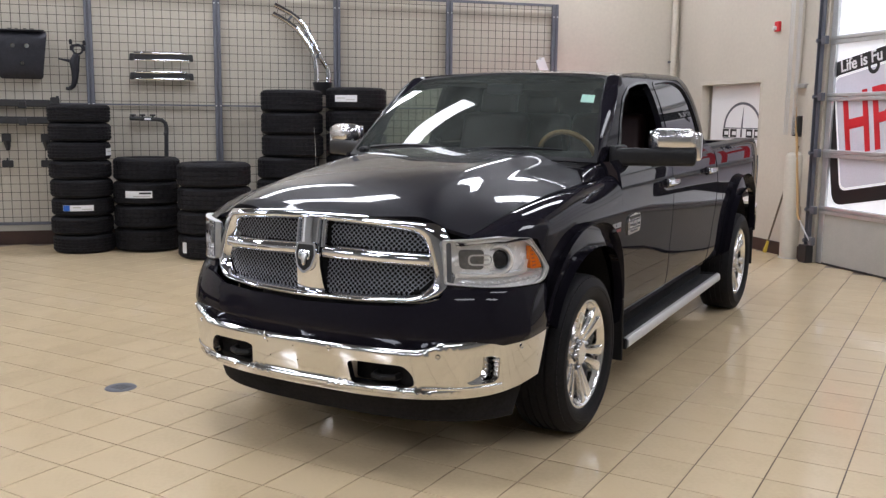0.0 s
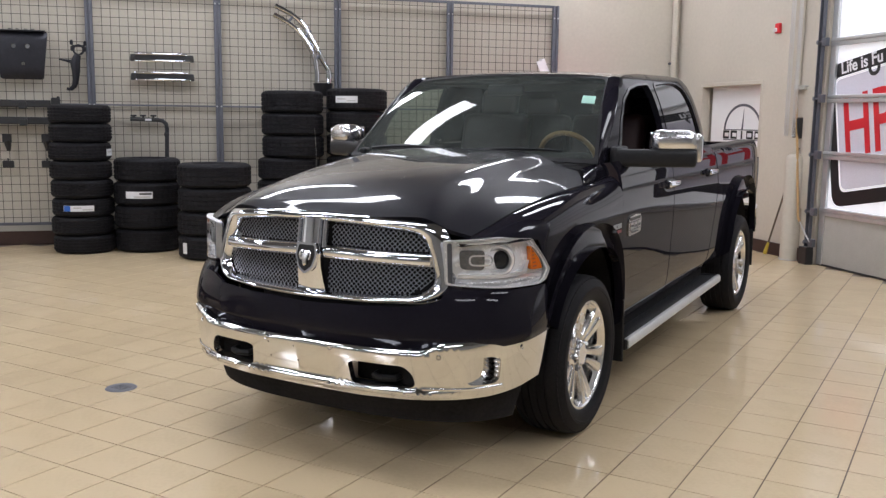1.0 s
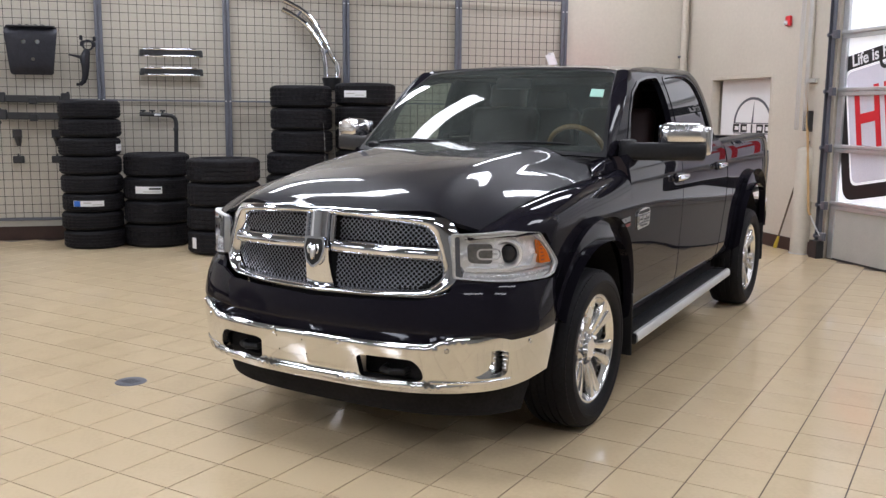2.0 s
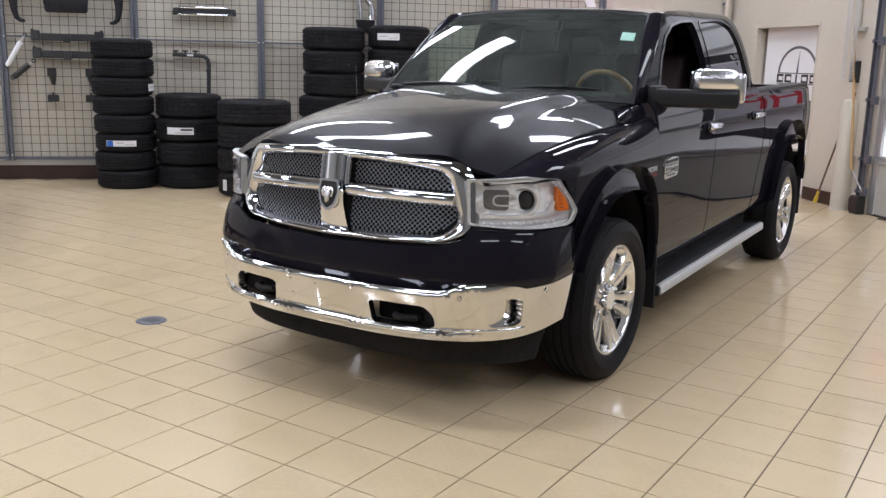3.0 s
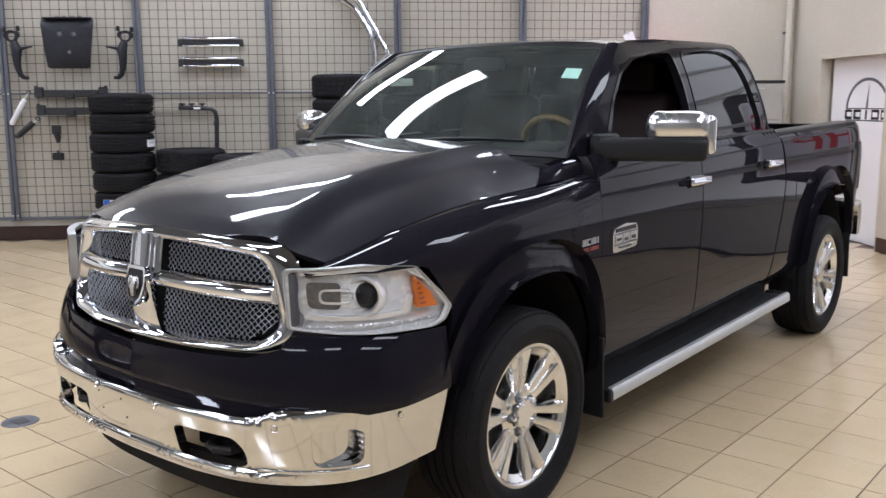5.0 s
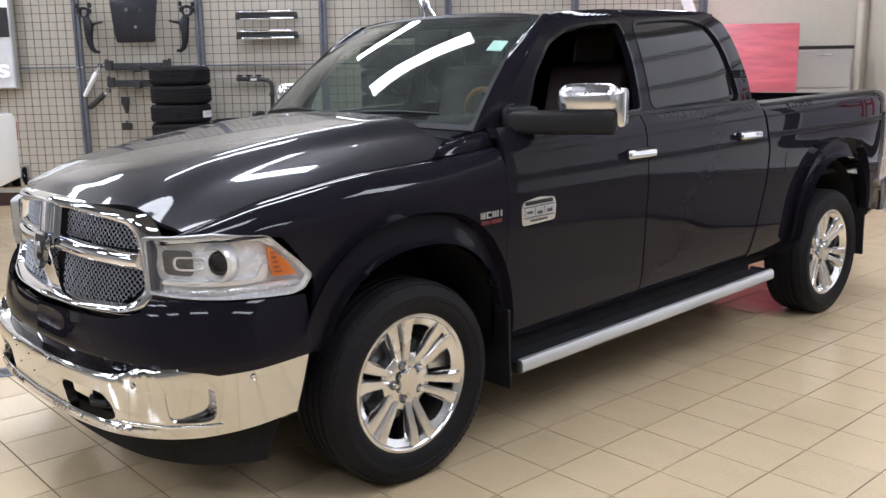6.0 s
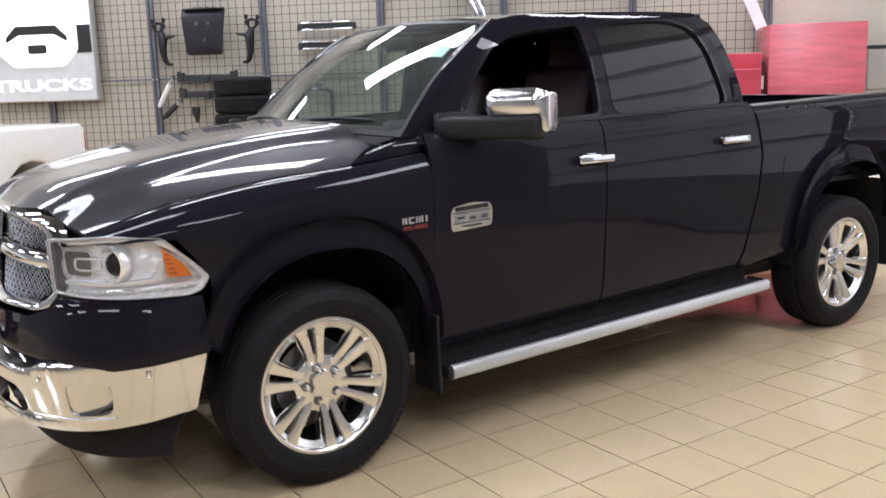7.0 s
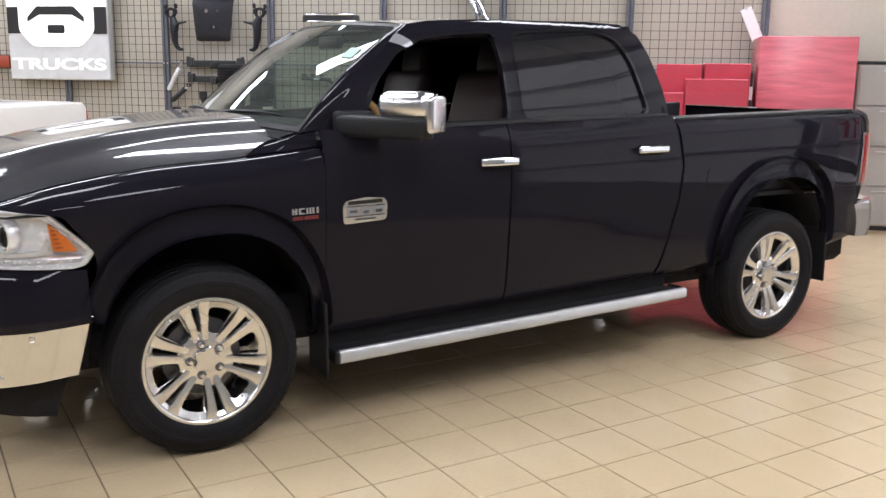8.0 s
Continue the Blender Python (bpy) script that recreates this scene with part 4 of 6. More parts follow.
def lamp(sx):
    head = skin("headlamp", rounded(LAMP, 0.012), [rounded(scaled(LAMP, 0.982), 0.012)], lambda u, z: nose(sx * u, z, 0.004), M_ALU, truck, step=0.04, flange=0.03, flip=sx < 0, label="clear headlamp with projector and amber reflector")
    lens = skin("lens", rounded(scaled(LAMP, 0.985), 0.012), [], lambda u, z: nose(sx * u, z, 0.007), M_LENS, head, step=0.05, flange=0.0, flip=sx < 0)
    lens.visible_shadow = False
    skin("reflector", scaled(LAMP, 1.0), [], lambda u, z: nose(sx * u, z, -0.030 + 0.004 * (z - 0.88) / 0.19 - 0.006 * math.cos((z - 1.03) * 60) - 0.0012 * math.sin(u * 130) * math.sin(z * 170)), M_SILVER, head, step=0.02, flange=0.0, flip=sx < 0)
    skin("rim_trim", rounded(scaled(LAMP, 0.985), 0.012), [rounded(scaled(LAMP, 0.935), 0.012)], lambda u, z: nose(sx * u, z, -0.004), M_SILVER, head, step=0.04, flange=0.0, flip=sx < 0)
    # lower tray with its lamps, curled up at the outer end
    skin("shelf", rounded([(0.610, 0.937), (0.80, 0.927), (0.875, 0.930), (0.895, 0.975), (0.908, 0.975), (0.897, 0.925), (0.875, 0.914), (0.80, 0.913), (0.610, 0.924)], 0.006), [], lambda u, z: nose(sx * u, z, -0.010), M_LAMP_TRIM, head, step=0.03, flange=0.045, flip=sx < 0)
    skin("lower_tray", rounded([(0.600, 0.885), (0.80, 0.876), (0.965, 0.868), (0.985, 0.890), (0.975, 0.908), (0.80, 0.908), (0.605, 0.918)], 0.008), [], lambda u, z: nose(sx * u, z, -0.030 + 0.012 * math.cos((z - 0.89) * 80)), M_LAMP_TRIM, head, step=0.02, flange=0.02, flip=sx < 0)
    skin("side_bezel", rounded([(0.575, 0.90), (0.591, 0.90), (0.586, 1.07), (0.57, 1.07)], 0.006), [], lambda u, z: nose(sx * u, z, -0.002), M_STEEL, head, step=0.03, flange=0.04, flip=sx < 0)
    skin("top_bezel", rounded([(0.600, 1.062), (0.77, 1.072), (0.885, 1.058), (0.93, 1.02), (0.938, 1.03), (0.893, 1.070), (0.77, 1.084), (0.600, 1.074)], 0.006), [], lambda u, z: nose(sx * u, z, -0.005), M_LAMP_TRIM, head, step=0.03, flange=0.006, flip=sx < 0)
    skin("inner_bezel", rounded([(0.648, 0.972), (0.745, 0.968), (0.745, 1.018), (0.648, 1.020)], 0.022), [rounded([(0.655, 0.979), (0.745, 0.975), (0.745, 1.011), (0.655, 1.013)], 0.018)], lambda u, z: nose(sx * u, z, -0.014), M_LAMP_TRIM, head, step=0.03, flange=0.02, flip=sx < 0)
    skin("inner_pocket", rounded([(0.618, 0.958), (0.712, 0.952), (0.712, 1.040), (0.612, 1.042)], 0.02), [], lambda u, z: nose(sx * u, z, -0.016), M_LAMP_DARK, head, step=0.03, flange=0.0, flip=sx < 0)
    skin("inner_bar", rounded([(0.672, 0.991), (0.735, 0.989), (0.735, 0.998), (0.672, 1.000)], 0.004), [], lambda u, z: nose(sx * u, z, -0.018), M_LAMP_TRIM, head, step=0.03, flange=0.02, flip=sx < 0)
    p, q = Vector(nose(sx * 0.775, 0.99, -0.02)), Vector(nose(sx * 0.775, 0.99, 0.05))
    rot = Matrix.Translation(p) @ ((q - p).normalized() + Vector((-sx * 0.45, -0.4, 0))).normalized().to_track_quat("X", "Z").to_matrix().to_4x4()
    bm = bmesh.new()
    lathe(bm, [(0.068, -0.035), (0.068, -0.004), (0.064, 0.010), (0.055, 0.010), (0.047, 0.0), (0.044, -0.03)], 32, "x", rot)
    bmesh.ops.recalc_face_normals(bm, faces=bm.faces[:])
    ring = part("projector_ring", bm, M_LAMP_TRIM, head)
    bm = bmesh.new()
    lathe(bm, [(0.0005, 0.016), (0.015, 0.014), (0.028, 0.008), (0.038, -0.002), (0.043, -0.015)], 32, "x", rot)
    part("projector_lens", bm, M_TINT, ring, "dark glass projector lens")
    amber = skin("amber_reflector", rounded([(0.912, 0.930), (0.968, 0.925), (0.948, 0.975), (0.902, 1.040)], 0.008), [], lambda u, z: nose(sx * u, z, -0.001), M_AMBER, head, step=0.02, flange=0.02, flip=sx < 0, label="orange side reflector")
    for k in range(5):
        z = 0.942 + 0.017 * k
        skin("reflector_slot", [(0.918 - 0.002 * k, z), (0.934 - 0.004 * k, z), (0.934 - 0.004 * k, z + 0.004), (0.918 - 0.002 * k, z + 0.004)], [], lambda u, z: nose(sx * u, z, 0.002), M_DULLRED, amber, step=0.05, flange=0.002, flip=sx < 0)
    for k in range(14):
        u = 0.62 + 0.33 * k / 13
        c = Vector(nose(sx * u, 0.899 - 0.012 * k / 13, -0.014))
        part("led", boxed(c, (0.013, 0.013, 0.009), 0.004), M_LABEL, head)


for sx in (1, -1):
    lamp(sx)


# ---- wheels ----
def wheel(cy, sx):
    hub = part("wheel", boxed((sx * 0.80, cy, 0.405), (0.12, 0.16, 0.16), 0.03), M_ALLOY_DARK, truck, "polished alloy wheel with six paired spokes")
    m = Matrix.Translation((sx * 0.865, cy, 0.405)) @ Matrix.Diagonal((sx, 1, 1, 1))
    bm = bmesh.new()
    prof = [(0.258, -0.10), (0.268, -0.125), (0.30, -0.138), (0.345, -0.140), (0.375, -0.130), (0.392, -0.116), (0.4015, -0.100)]
    for g in (-0.062, -0.021, 0.021, 0.062):
        prof += [(0.405, g - 0.008), (0.397, g - 0.006), (0.397, g + 0.006), (0.405, g + 0.008)]
    prof += [(0.4015, 0.100), (0.392, 0.116), (0.375, 0.130), (0.352, 0.139), (0.350, 0.141), (0.335, 0.1415), (0.333, 0.139), (0.31, 0.137), (0.290, 0.130), (0.279, 0.120), (0.266, 0.10)]
    lathe(bm, prof, 72, "x", m)
    # shoulder blocks of the tread
    for k in range(84):
        a = 2 * math.pi * k / 84
        for t in (-0.111, 0.111):
            box(bm, (t, 0, 0.3890), (0.018, 0.021, 0.008), m @ Matrix.Rotation(a, 4, "X"), 0.0)
    bmesh.ops.recalc_face_normals(bm, faces=bm.faces[:])
    part("tyre", bm, M_RUBBER, hub, "black rubber tyre", smooth=40)
    bm = bmesh.new()
    lathe(bm, [(0.272, 0.098), (0.279, 0.108), (0.277, 0.116), (0.266, 0.117), (0.258, 0.111), (0.252, 0.095), (0.246, 0.06), (0.232, -0.09), (0.25, -0.11)], 64, "x", m)
    bmesh.ops.recalc_face_normals(bm, faces=bm.faces[:])
    part("rim", bm, M_ALLOY, hub)
    bm = bmesh.new()
    lathe(bm, [(0.001, 0.01), (0.17, 0.01), (0.17, -0.02), (0.001, -0.02)], 40, "x", m)
    part("brake_disc", bm, M_ALLOY_DARK, hub, "dark brake disc")
    # face with six wide and six narrow windows
    def window(mid, half0, half1, r0, r1):
        pts = [(mid - half0, r0), (mid - half1, r1)] + [(mid - half1 + 2 * half1 * k / 4, r1 + 0.004) for k in range(1, 4)] + [(mid + half1, r1), (mid + half0, r0), (mid, r0 - 0.006)]
        return rounded([(r * math.sin(radians(a)), r * math.cos(radians(a))) for a, r in pts], 0.012, 3)

    def face(y, z):
        r = math.hypot(y, z)
        h = 0.066 if r < 0.10 else 0.066 + (r - 0.10) * 0.05
        h += max(0.0, r - 0.205) * 0.62
        return tuple(m @ Vector((h, y, z)))
    rim_loop = [(0.268 * math.sin(2 * math.pi * k / 60), 0.268 * math.cos(2 * math.pi * k / 60)) for k in range(60)]
    holes = [window(18 + 60 * k, 11.5, 13.0, 0.118, 0.226) for k in range(6)] + [window(48 + 60 * k, 2.6, 4.0, 0.128, 0.236) for k in range(6)]
    skin("wheel_face", rim_loop, holes, face, M_ALLOY, hub, step=0.028, flange=0.045, flip=sx < 0)
    bm = bmesh.new()
    lathe(bm, [(0.001, 0.089), (0.040, 0.089), (0.046, 0.086), (0.050, 0.076), (0.094, 0.075), (0.112, 0.068), (0.116, 0.03)], 40, "x", m)
    bmesh.ops.recalc_face_normals(bm, faces=bm.faces[:])
    part("hub_cap", bm, M_ALLOY, hub)
    bm = bmesh.new()
    star = []
    for k in range(40):
        a = 2 * math.pi * k / 40
        r = 0.060 - 0.016 * (0.5 + 0.5 * math.cos(5 * (a - radians(-18)))) ** 2
        star.append((r * math.sin(a), r * math.cos(a)))
    top = [bm.verts.new(m @ Vector((0.096, y * 0.94, z * 0.94))) for y, z in star]
    low = [bm.verts.new(m @ Vector((0.084, y, z))) for y, z in star]
    bm.faces.new(top)
    for k in range(40):
        bm.faces.new((top[k], top[(k + 1) % 40], low[(k + 1) % 40], low[k]))
    bmesh.ops.recalc_face_normals(bm, faces=bm.faces[:])
    part("centre_cap", bm, M_ALLOY, hub, smooth=30)
    for j in range(6):
        for d in (-1, 1):
            bm = bmesh.new()
            secs = []
            for rr, off, w, top in ((0.075, 13.0, 0.036, 0.072), (0.105, 11.4, 0.034, 0.080), (0.14, 10.0, 0.036, 0.090), (0.19, 9.3, 0.042, 0.100), (0.225, 9.4, 0.049, 0.106), (0.25, 9.9, 0.058, 0.110), (0.266, 10.6, 0.070, 0.111)):
                a = radians(60 * j + 48 + d * off)
                rad_dir, tan_dir = Vector((0, math.sin(a), math.cos(a))), Vector((0, math.cos(a), -math.sin(a)))
                c = rad_dir * rr
                secs.append([bm.verts.new(m @ (c + tan_dir * w * 0.5 * e + Vector((h, 0, 0)))) for e, h in ((-1.18, top - 0.045), (-1.0, top - 0.012), (-0.78, top - 0.001), (0.0, top + 0.001), (0.78, top - 0.001), (1.0, top - 0.012), (1.18, top - 0.045))])
            for p, q in zip(secs, secs[1:]):
                for k in range(6):
                    bm.faces.new((p[k], p[k + 1], q[k + 1], q[k]))
            bmesh.ops.recalc_face_normals(bm, faces=bm.faces[:])
            part("spoke", bm, M_ALLOY, hub, smooth=50)
    for j in range(5):
        a = radians(72 * j - 18)
        spot = m @ Matrix.Translation((0, 0.070 * math.sin(a), 0.070 * math.cos(a)))
        bm = bmesh.new()
        lathe(bm, [(0.001, 0.100), (0.008, 0.100), (0.0105, 0.092), (0.0105, 0.06)], 8, "x", spot)
        nut = part("lug_nut", bm, M_SATIN, hub, smooth=30)
        bm = bmesh.new()
        lathe(bm, [(0.019, 0.0745), (0.019, 0.0785), (0.0125, 0.0775), (0.0125, 0.06)], 16, "x", spot)
        part("recess", bm, M_ALLOY_DARK, nut, smooth=30)


for cy in (0.0, 3.569):
    for sx in (-1, 1):
        wheel(cy, sx)

# steps, mud flaps, mirrors, handles, badges
for sx in (-1, 1):
    bm = bmesh.new()
    rows = []
    for y in (0.60, 0.64, 1.2, 2.0, 2.70, 2.79):
        z = 0.318 + rk(y)
        end = 0.0 if 0.61 < y < 2.75 else 0.012
        rows.append([bm.verts.new((sx * x, y, zz)) for x, zz in ((0.80, z + 0.02 - end), (0.965 - end, z + 0.034 - end), (0.985 - end, z + 0.026), (0.985 - end, z - 0.02), (0.96, z - 0.034), (0.80, z - 0.03))])
    for a, b in zip(rows, rows[1:]):
        for k in range(6):
            bm.faces.new((a[k], a[(k + 1) % 6], b[(k + 1) % 6], b[k]))
    bm.faces.new(rows[0])
    bm.faces.new(rows[-1])
    bmesh.ops.recalc_face_normals(bm, faces=bm.faces[:])
    step_board = part("side_step", bm, M_TRIM, truck, "black side step with bright edge strip", smooth=30)
    bm = bmesh.new()
    rows = []
    for y in (0.595, 0.61, 1.5, 2.78, 2.795):
        z = 0.318 + rk(y)
        rows.append([bm.verts.new((sx * x, y, zz)) for x, zz in ((0.984, z + 0.034), (1.000, z + 0.031), (1.010, z + 0.018), (1.011, z - 0.016), (1.000, z - 0.028), (0.984, z - 0.030))])
    for a, b in zip(rows, rows[1:]):
        for k in range(6):
            bm.faces.new((a[k], a[(k + 1) % 6], b[(k + 1) % 6], b[k]))
    bm.faces.new(rows[0])
    bm.faces.new(rows[-1])
    bmesh.ops.recalc_face_normals(bm, faces=bm.faces[:])
    part("edge_strip", bm, M_ALU, step_board, "satin aluminium edge strip", smooth=40)
    for y in (0.585, 2.80):
        part("end_cap", boxed((sx * 0.93, y, 0.318 + rk(y)), (0.15, 0.02, 0.062), 0.008), M_TRIM, step_board)
    for y in (0.9, 1.7, 2.5):
        part("step_bracket", boxed((sx * 0.80, y, 0.36 + rk(y)), (0.10, 0.06, 0.05), 0.01), M_LINER, step_board)
    for y, zb, zt in ((0.53, 0.245, 0.60), (4.06, 0.315, 0.66)):
        bm = bmesh.new()
        box(bm, (sx * 0.895, y, (zb + zt) / 2), (0.20, 0.014, zt - zb), None, 0.005)
        for v in bm.verts:
            v.co.y += 0.05 * (zt - v.co.z) * (1 if y > 1 else 0.6)
        part("mud_flap", bm, M_TRIM, truck, "black mud flap")
    # mirror
    d, side_d = Vector((sx * 0.875, 0.485, 0)).normalized(), Vector((0, 1, 0))
    base = Vector((sx * 0.86, 0.70, 0))
    ang = math.atan2(d.y, d.x)
    mm = Matrix.Translation(base) @ Matrix.Rotation(ang, 4, "Z")
    bm = bmesh.new()
    box(bm, (0.205, -0.01 * sx, 1.375), (0.47, 0.11, 0.098), mm, 0.024, 3)
    mirror_head = part("mirror", bm, M_TRIM, truck, "towing mirror with black housing and chrome cap")
    bm = bmesh.new()
    got = box(bm, (0.318, 0.012 * sx, 1.470), (0.262, 0.145, 0.130), None, 0.055, 5)
    bmesh.ops.transform(bm, matrix=mm, verts=bm.verts[:])
    part("chrome_cap", bm, M_SATIN, mirror_head, "chrome mirror cap")
    bm = bmesh.new()
    box(bm, (0.452, 0.02 * sx, 1.435), (0.045, 0.13, 0.16), mm, 0.02, 3)
    part("cap_end", bm, M_SATIN, mirror_head)
    bm = bmesh.new()
    box(bm, (0.31, 0.088 * sx, 1.455), (0.22, 0.008, 0.13), mm, 0.003)
    part("mirror_glass", bm, M_CHROME, mirror_head)
    bm = bmesh.new()
    box(bm, (sx * 0.862, 0.735, 1.385), (0.05, 0.20, 0.11), None, 0.02, 2)
    part("mirror_foot", bm, M_TRIM, mirror_head)
    # handles
    for y, z in ((1.467, 1.157), (2.493, 1.163)):
        bm = bmesh.new()
        box(bm, (sx * 0.985, y, z + rk(y)), (0.026, 0.225, 0.040), None, 0.012, 3)
        handle = part("door_handle", bm, M_CHROME, truck, "chrome door handle")
        part("handle_cup", boxed((sx * 0.957, y, z + rk(y) - 0.004), (0.03, 0.18, 0.06), 0.012), M_PAINT, handle)
        part("handle_mount", boxed((sx * 0.968, y - 0.085, z + rk(y)), (0.03, 0.03, 0.034), 0.008), M_CHROME, handle)
        part("handle_mount", boxed((sx * 0.968, y + 0.085, z + rk(y)), (0.03, 0.03, 0.034), 0.008), M_CHROME, handle)
    # door badge: plain plate with bars
    pl = rounded([(0.632, 0.925), (0.848, 0.930), (0.852, 1.005), (0.838, 1.032), (0.74, 1.042), (0.642, 1.030), (0.628, 1.005)], 0.02)
    plate = skin("badge_plate", pl, [], lambda y, z: (sx * (side(y, z)[0] + 0.008), y, z + rk(y)), M_ALLOY, truck, step=0.06, flange=0.01, flip=sx < 0, label="silver oval badge plate on the door")
    for k, (y0, y1, z0, z1, mt) in enumerate(((0.655, 0.825, 1.012, 1.028, M_BLACK), (0.645, 0.835, 1.001, 1.005, M_ALLOY_DARK), (0.648, 0.705, 0.964, 0.998, M_CHROME), (0.713, 0.768, 0.964, 0.998, M_CHROME), (0.776, 0.832, 0.964, 0.998, M_CHROME), (0.66, 0.695, 0.976, 0.986, M_ALLOY_DARK), (0.727, 0.755, 0.968, 0.982, M_ALLOY_DARK), (0.79, 0.82, 0.970, 0.984, M_ALLOY_DARK), (0.645, 0.835, 0.956, 0.960, M_ALLOY_DARK), (0.69, 0.79, 0.940, 0.947, M_ALLOY_DARK))):
        skin("plate_bar", [(y0, z0), (y1, z0), (y1, z1), (y0, z1)], [], lambda y, z: (sx * (side(y, z)[0] + (0.012 if k < 5 and mt is not M_ALLOY_DARK else 0.014)), y, z + rk(y)), mt, plate, step=0.1, flange=0.006, flip=sx < 0)
    for k, (y0, y1, z0, z1, mt) in enumerate(((0.390, 0.397, 0.990, 1.016, M_ALU), (0.405, 0.412, 0.990, 1.016, M_ALU), (0.397, 0.405, 1.0, 1.006, M_ALU), (0.422, 0.429, 0.990, 1.016, M_ALU), (0.429, 0.447, 0.990, 0.995, M_ALU), (0.429, 0.447, 1.011, 1.016, M_ALU), (0.457, 0.463, 0.990, 1.016, M_ALU), (0.471, 0.477, 0.990, 1.016, M_ALU), (0.485, 0.491, 0.990, 1.016, M_ALU), (0.505, 0.512, 0.990, 1.016, M_ALU), (0.392, 0.44, 0.965, 0.980, M_DULLRED), (0.448, 0.512, 0.965, 0.980, M_DULLRED))):
        skin("fender_badge_bar", [(y0, z0), (y1, z0), (y1, z1), (y0, z1)], [], lambda y, z: (sx * (side(y, z)[0] + 0.006), y, z + rk(y)), mt, truck, step=0.1, flange=0.006, flip=sx < 0)
# fuel door
skin("fuel_door", rounded([(2.95, 0.90), (3.12, 0.90), (3.12, 1.03), (2.95, 1.03)], 0.04), [], lambda y, z: (bed_map(y, z)[0] + 0.002, y, z + rk(y)), M_PAINT, truck, step=0.05, flange=0.006)
# rear window frames of the cab, wipers, sticker, roof aerial
for x0, y0, x1, y1 in ((0.05, 0.39, 0.62, 0.41), (-0.62, 0.47, -0.08, 0.38)):
    bm = bmesh.new()
    pts = []
    for k in range(7):
        t = k / 6
        x = x0 + (x1 - x0) * t
        y = 0.345 + 0.13 * (x / 0.8) ** 2 + 0.06 * t * (1 if x0 > 0 else 1 - t)
        pts.append((x, y, 1.398 + 0.05 * t * (1 - t) + 0.014 * t))
    tube(bm, pts, [0.010, 0.011, 0.011, 0.010, 0.009, 0.008, 0.006], 6)
    box(bm, (x0, 0.345, 1.385), (0.05, 0.06, 0.035), None, 0.01)
    part("wiper", bm, M_TRIM, truck, "black windscreen wiper")
skin("sticker", [(0.825, 0.60), (0.928, 0.60), (0.928, 0.70), (0.825, 0.70)], [], lambda u, v: tuple(Vector(shield_map(u, v)) + Vector((0, -0.004, 0.003))), material("green_sticker", (0.42, 0.70, 0.60), 0.5, vary=0.1, fine=150), truck, step=0.2, flange=0.002, label="small pale green windscreen sticker")

# ---- inside of the cab ----
bm = bmesh.new()
box(bm, (0, 0.78, 1.22), (1.45, 0.42, 0.26), None, 0.08, 3)
box(bm, (0.42, 0.86, 1.34), (0.42, 0.22, 0.10), None, 0.04, 3)
part("dashboard", bm, M_DARK, truck)
bm = bmesh.new()
rot = Matrix.Translation((0.43, 1.04, 1.34)) @ Matrix.Rotation(radians(-62), 4, "X")
pts = [rot @ Vector((0.185 * math.cos(a), 0.185 * math.sin(a), 0)) for a in (2 * math.pi * k / 28 for k in range(29))]
tube(bm, pts, 0.017, 8, caps=False)
steer = part("steering_wheel", bm, M_WOOD, truck, "wood-rimmed steering wheel")
bm = bmesh.new()
box(bm, (0, 0, -0.01), (0.15, 0.12, 0.05), rot, 0.02, 2)
for a in (0, 180, 270):
    box(bm, (0.11 * math.cos(radians(a)), 0.11 * math.sin(radians(a)), -0.005), (0.15 if a != 270 else 0.03, 0.03 if a != 270 else 0.15, 0.02), rot, 0.005)
part("wheel_boss", bm, M_DARK, steer)
for x, y in ((0.43, 1.42), (-0.43, 1.42), (0.43, 2.22), (-0.43, 2.22)):
    seat = part("seat", boxed((x, y, 0.98), (0.54, 0.52, 0.18), 0.06, None, 3), M_LEATHER, truck, "dark brown leather seat")
    part("seat_back", boxed((0, 0, 0.31), (0.52, 0.15, 0.62), 0.06, Matrix.Translation((x, y + 0.22, 1.02)) @ Matrix.Rotation(radians(-14), 4, "X"), 3), M_LEATHER, seat)
    part("headrest", boxed((0, 0, 0.0), (0.28, 0.10, 0.19), 0.04, Matrix.Translation((x, y + 0.40, 1.70 - (0.03 if y > 2 else 0))) @ Matrix.Rotation(radians(-10), 4, "X"), 3), M_LEATHER, seat)
part("headliner", boxed((0, 1.8, 1.815), (1.22, 1.3, 0.02), 0.005), M_DARK, truck)
bm = bmesh.new()
box(bm, (0, 1.02, 1.765), (0.25, 0.05, 0.07), None, 0.02, 2)
part("rear_view_mirror", bm, M_TRIM, truck)


# ---- things along the mesh wall: local x along the wall, y up, z out of it ----
def north(s, z, r=0.0, roll=0.0):
    m = Matrix(((Q, 0, Q, 0), (Q, 0, -Q, 0), (0, 1, 0, 0), (0, 0, 0, 1)))
    return Matrix.Translation(at(s, r, z)) @ m @ Matrix.Rotation(radians(roll), 4, "Z")


def east(r, z, off=0.0, roll=0.0):
    m = Matrix(((Q, 0, -Q, 0), (-Q, 0, -Q, 0), (0, 1, 0, 0), (0, 0, 0, 1)))
    return Matrix.Translation(at(S1 - off, r, z)) @ m @ Matrix.Rotation(radians(roll), 4, "Z")


POST0, PITCH, TOP = -0.045, 1.494, 3.12


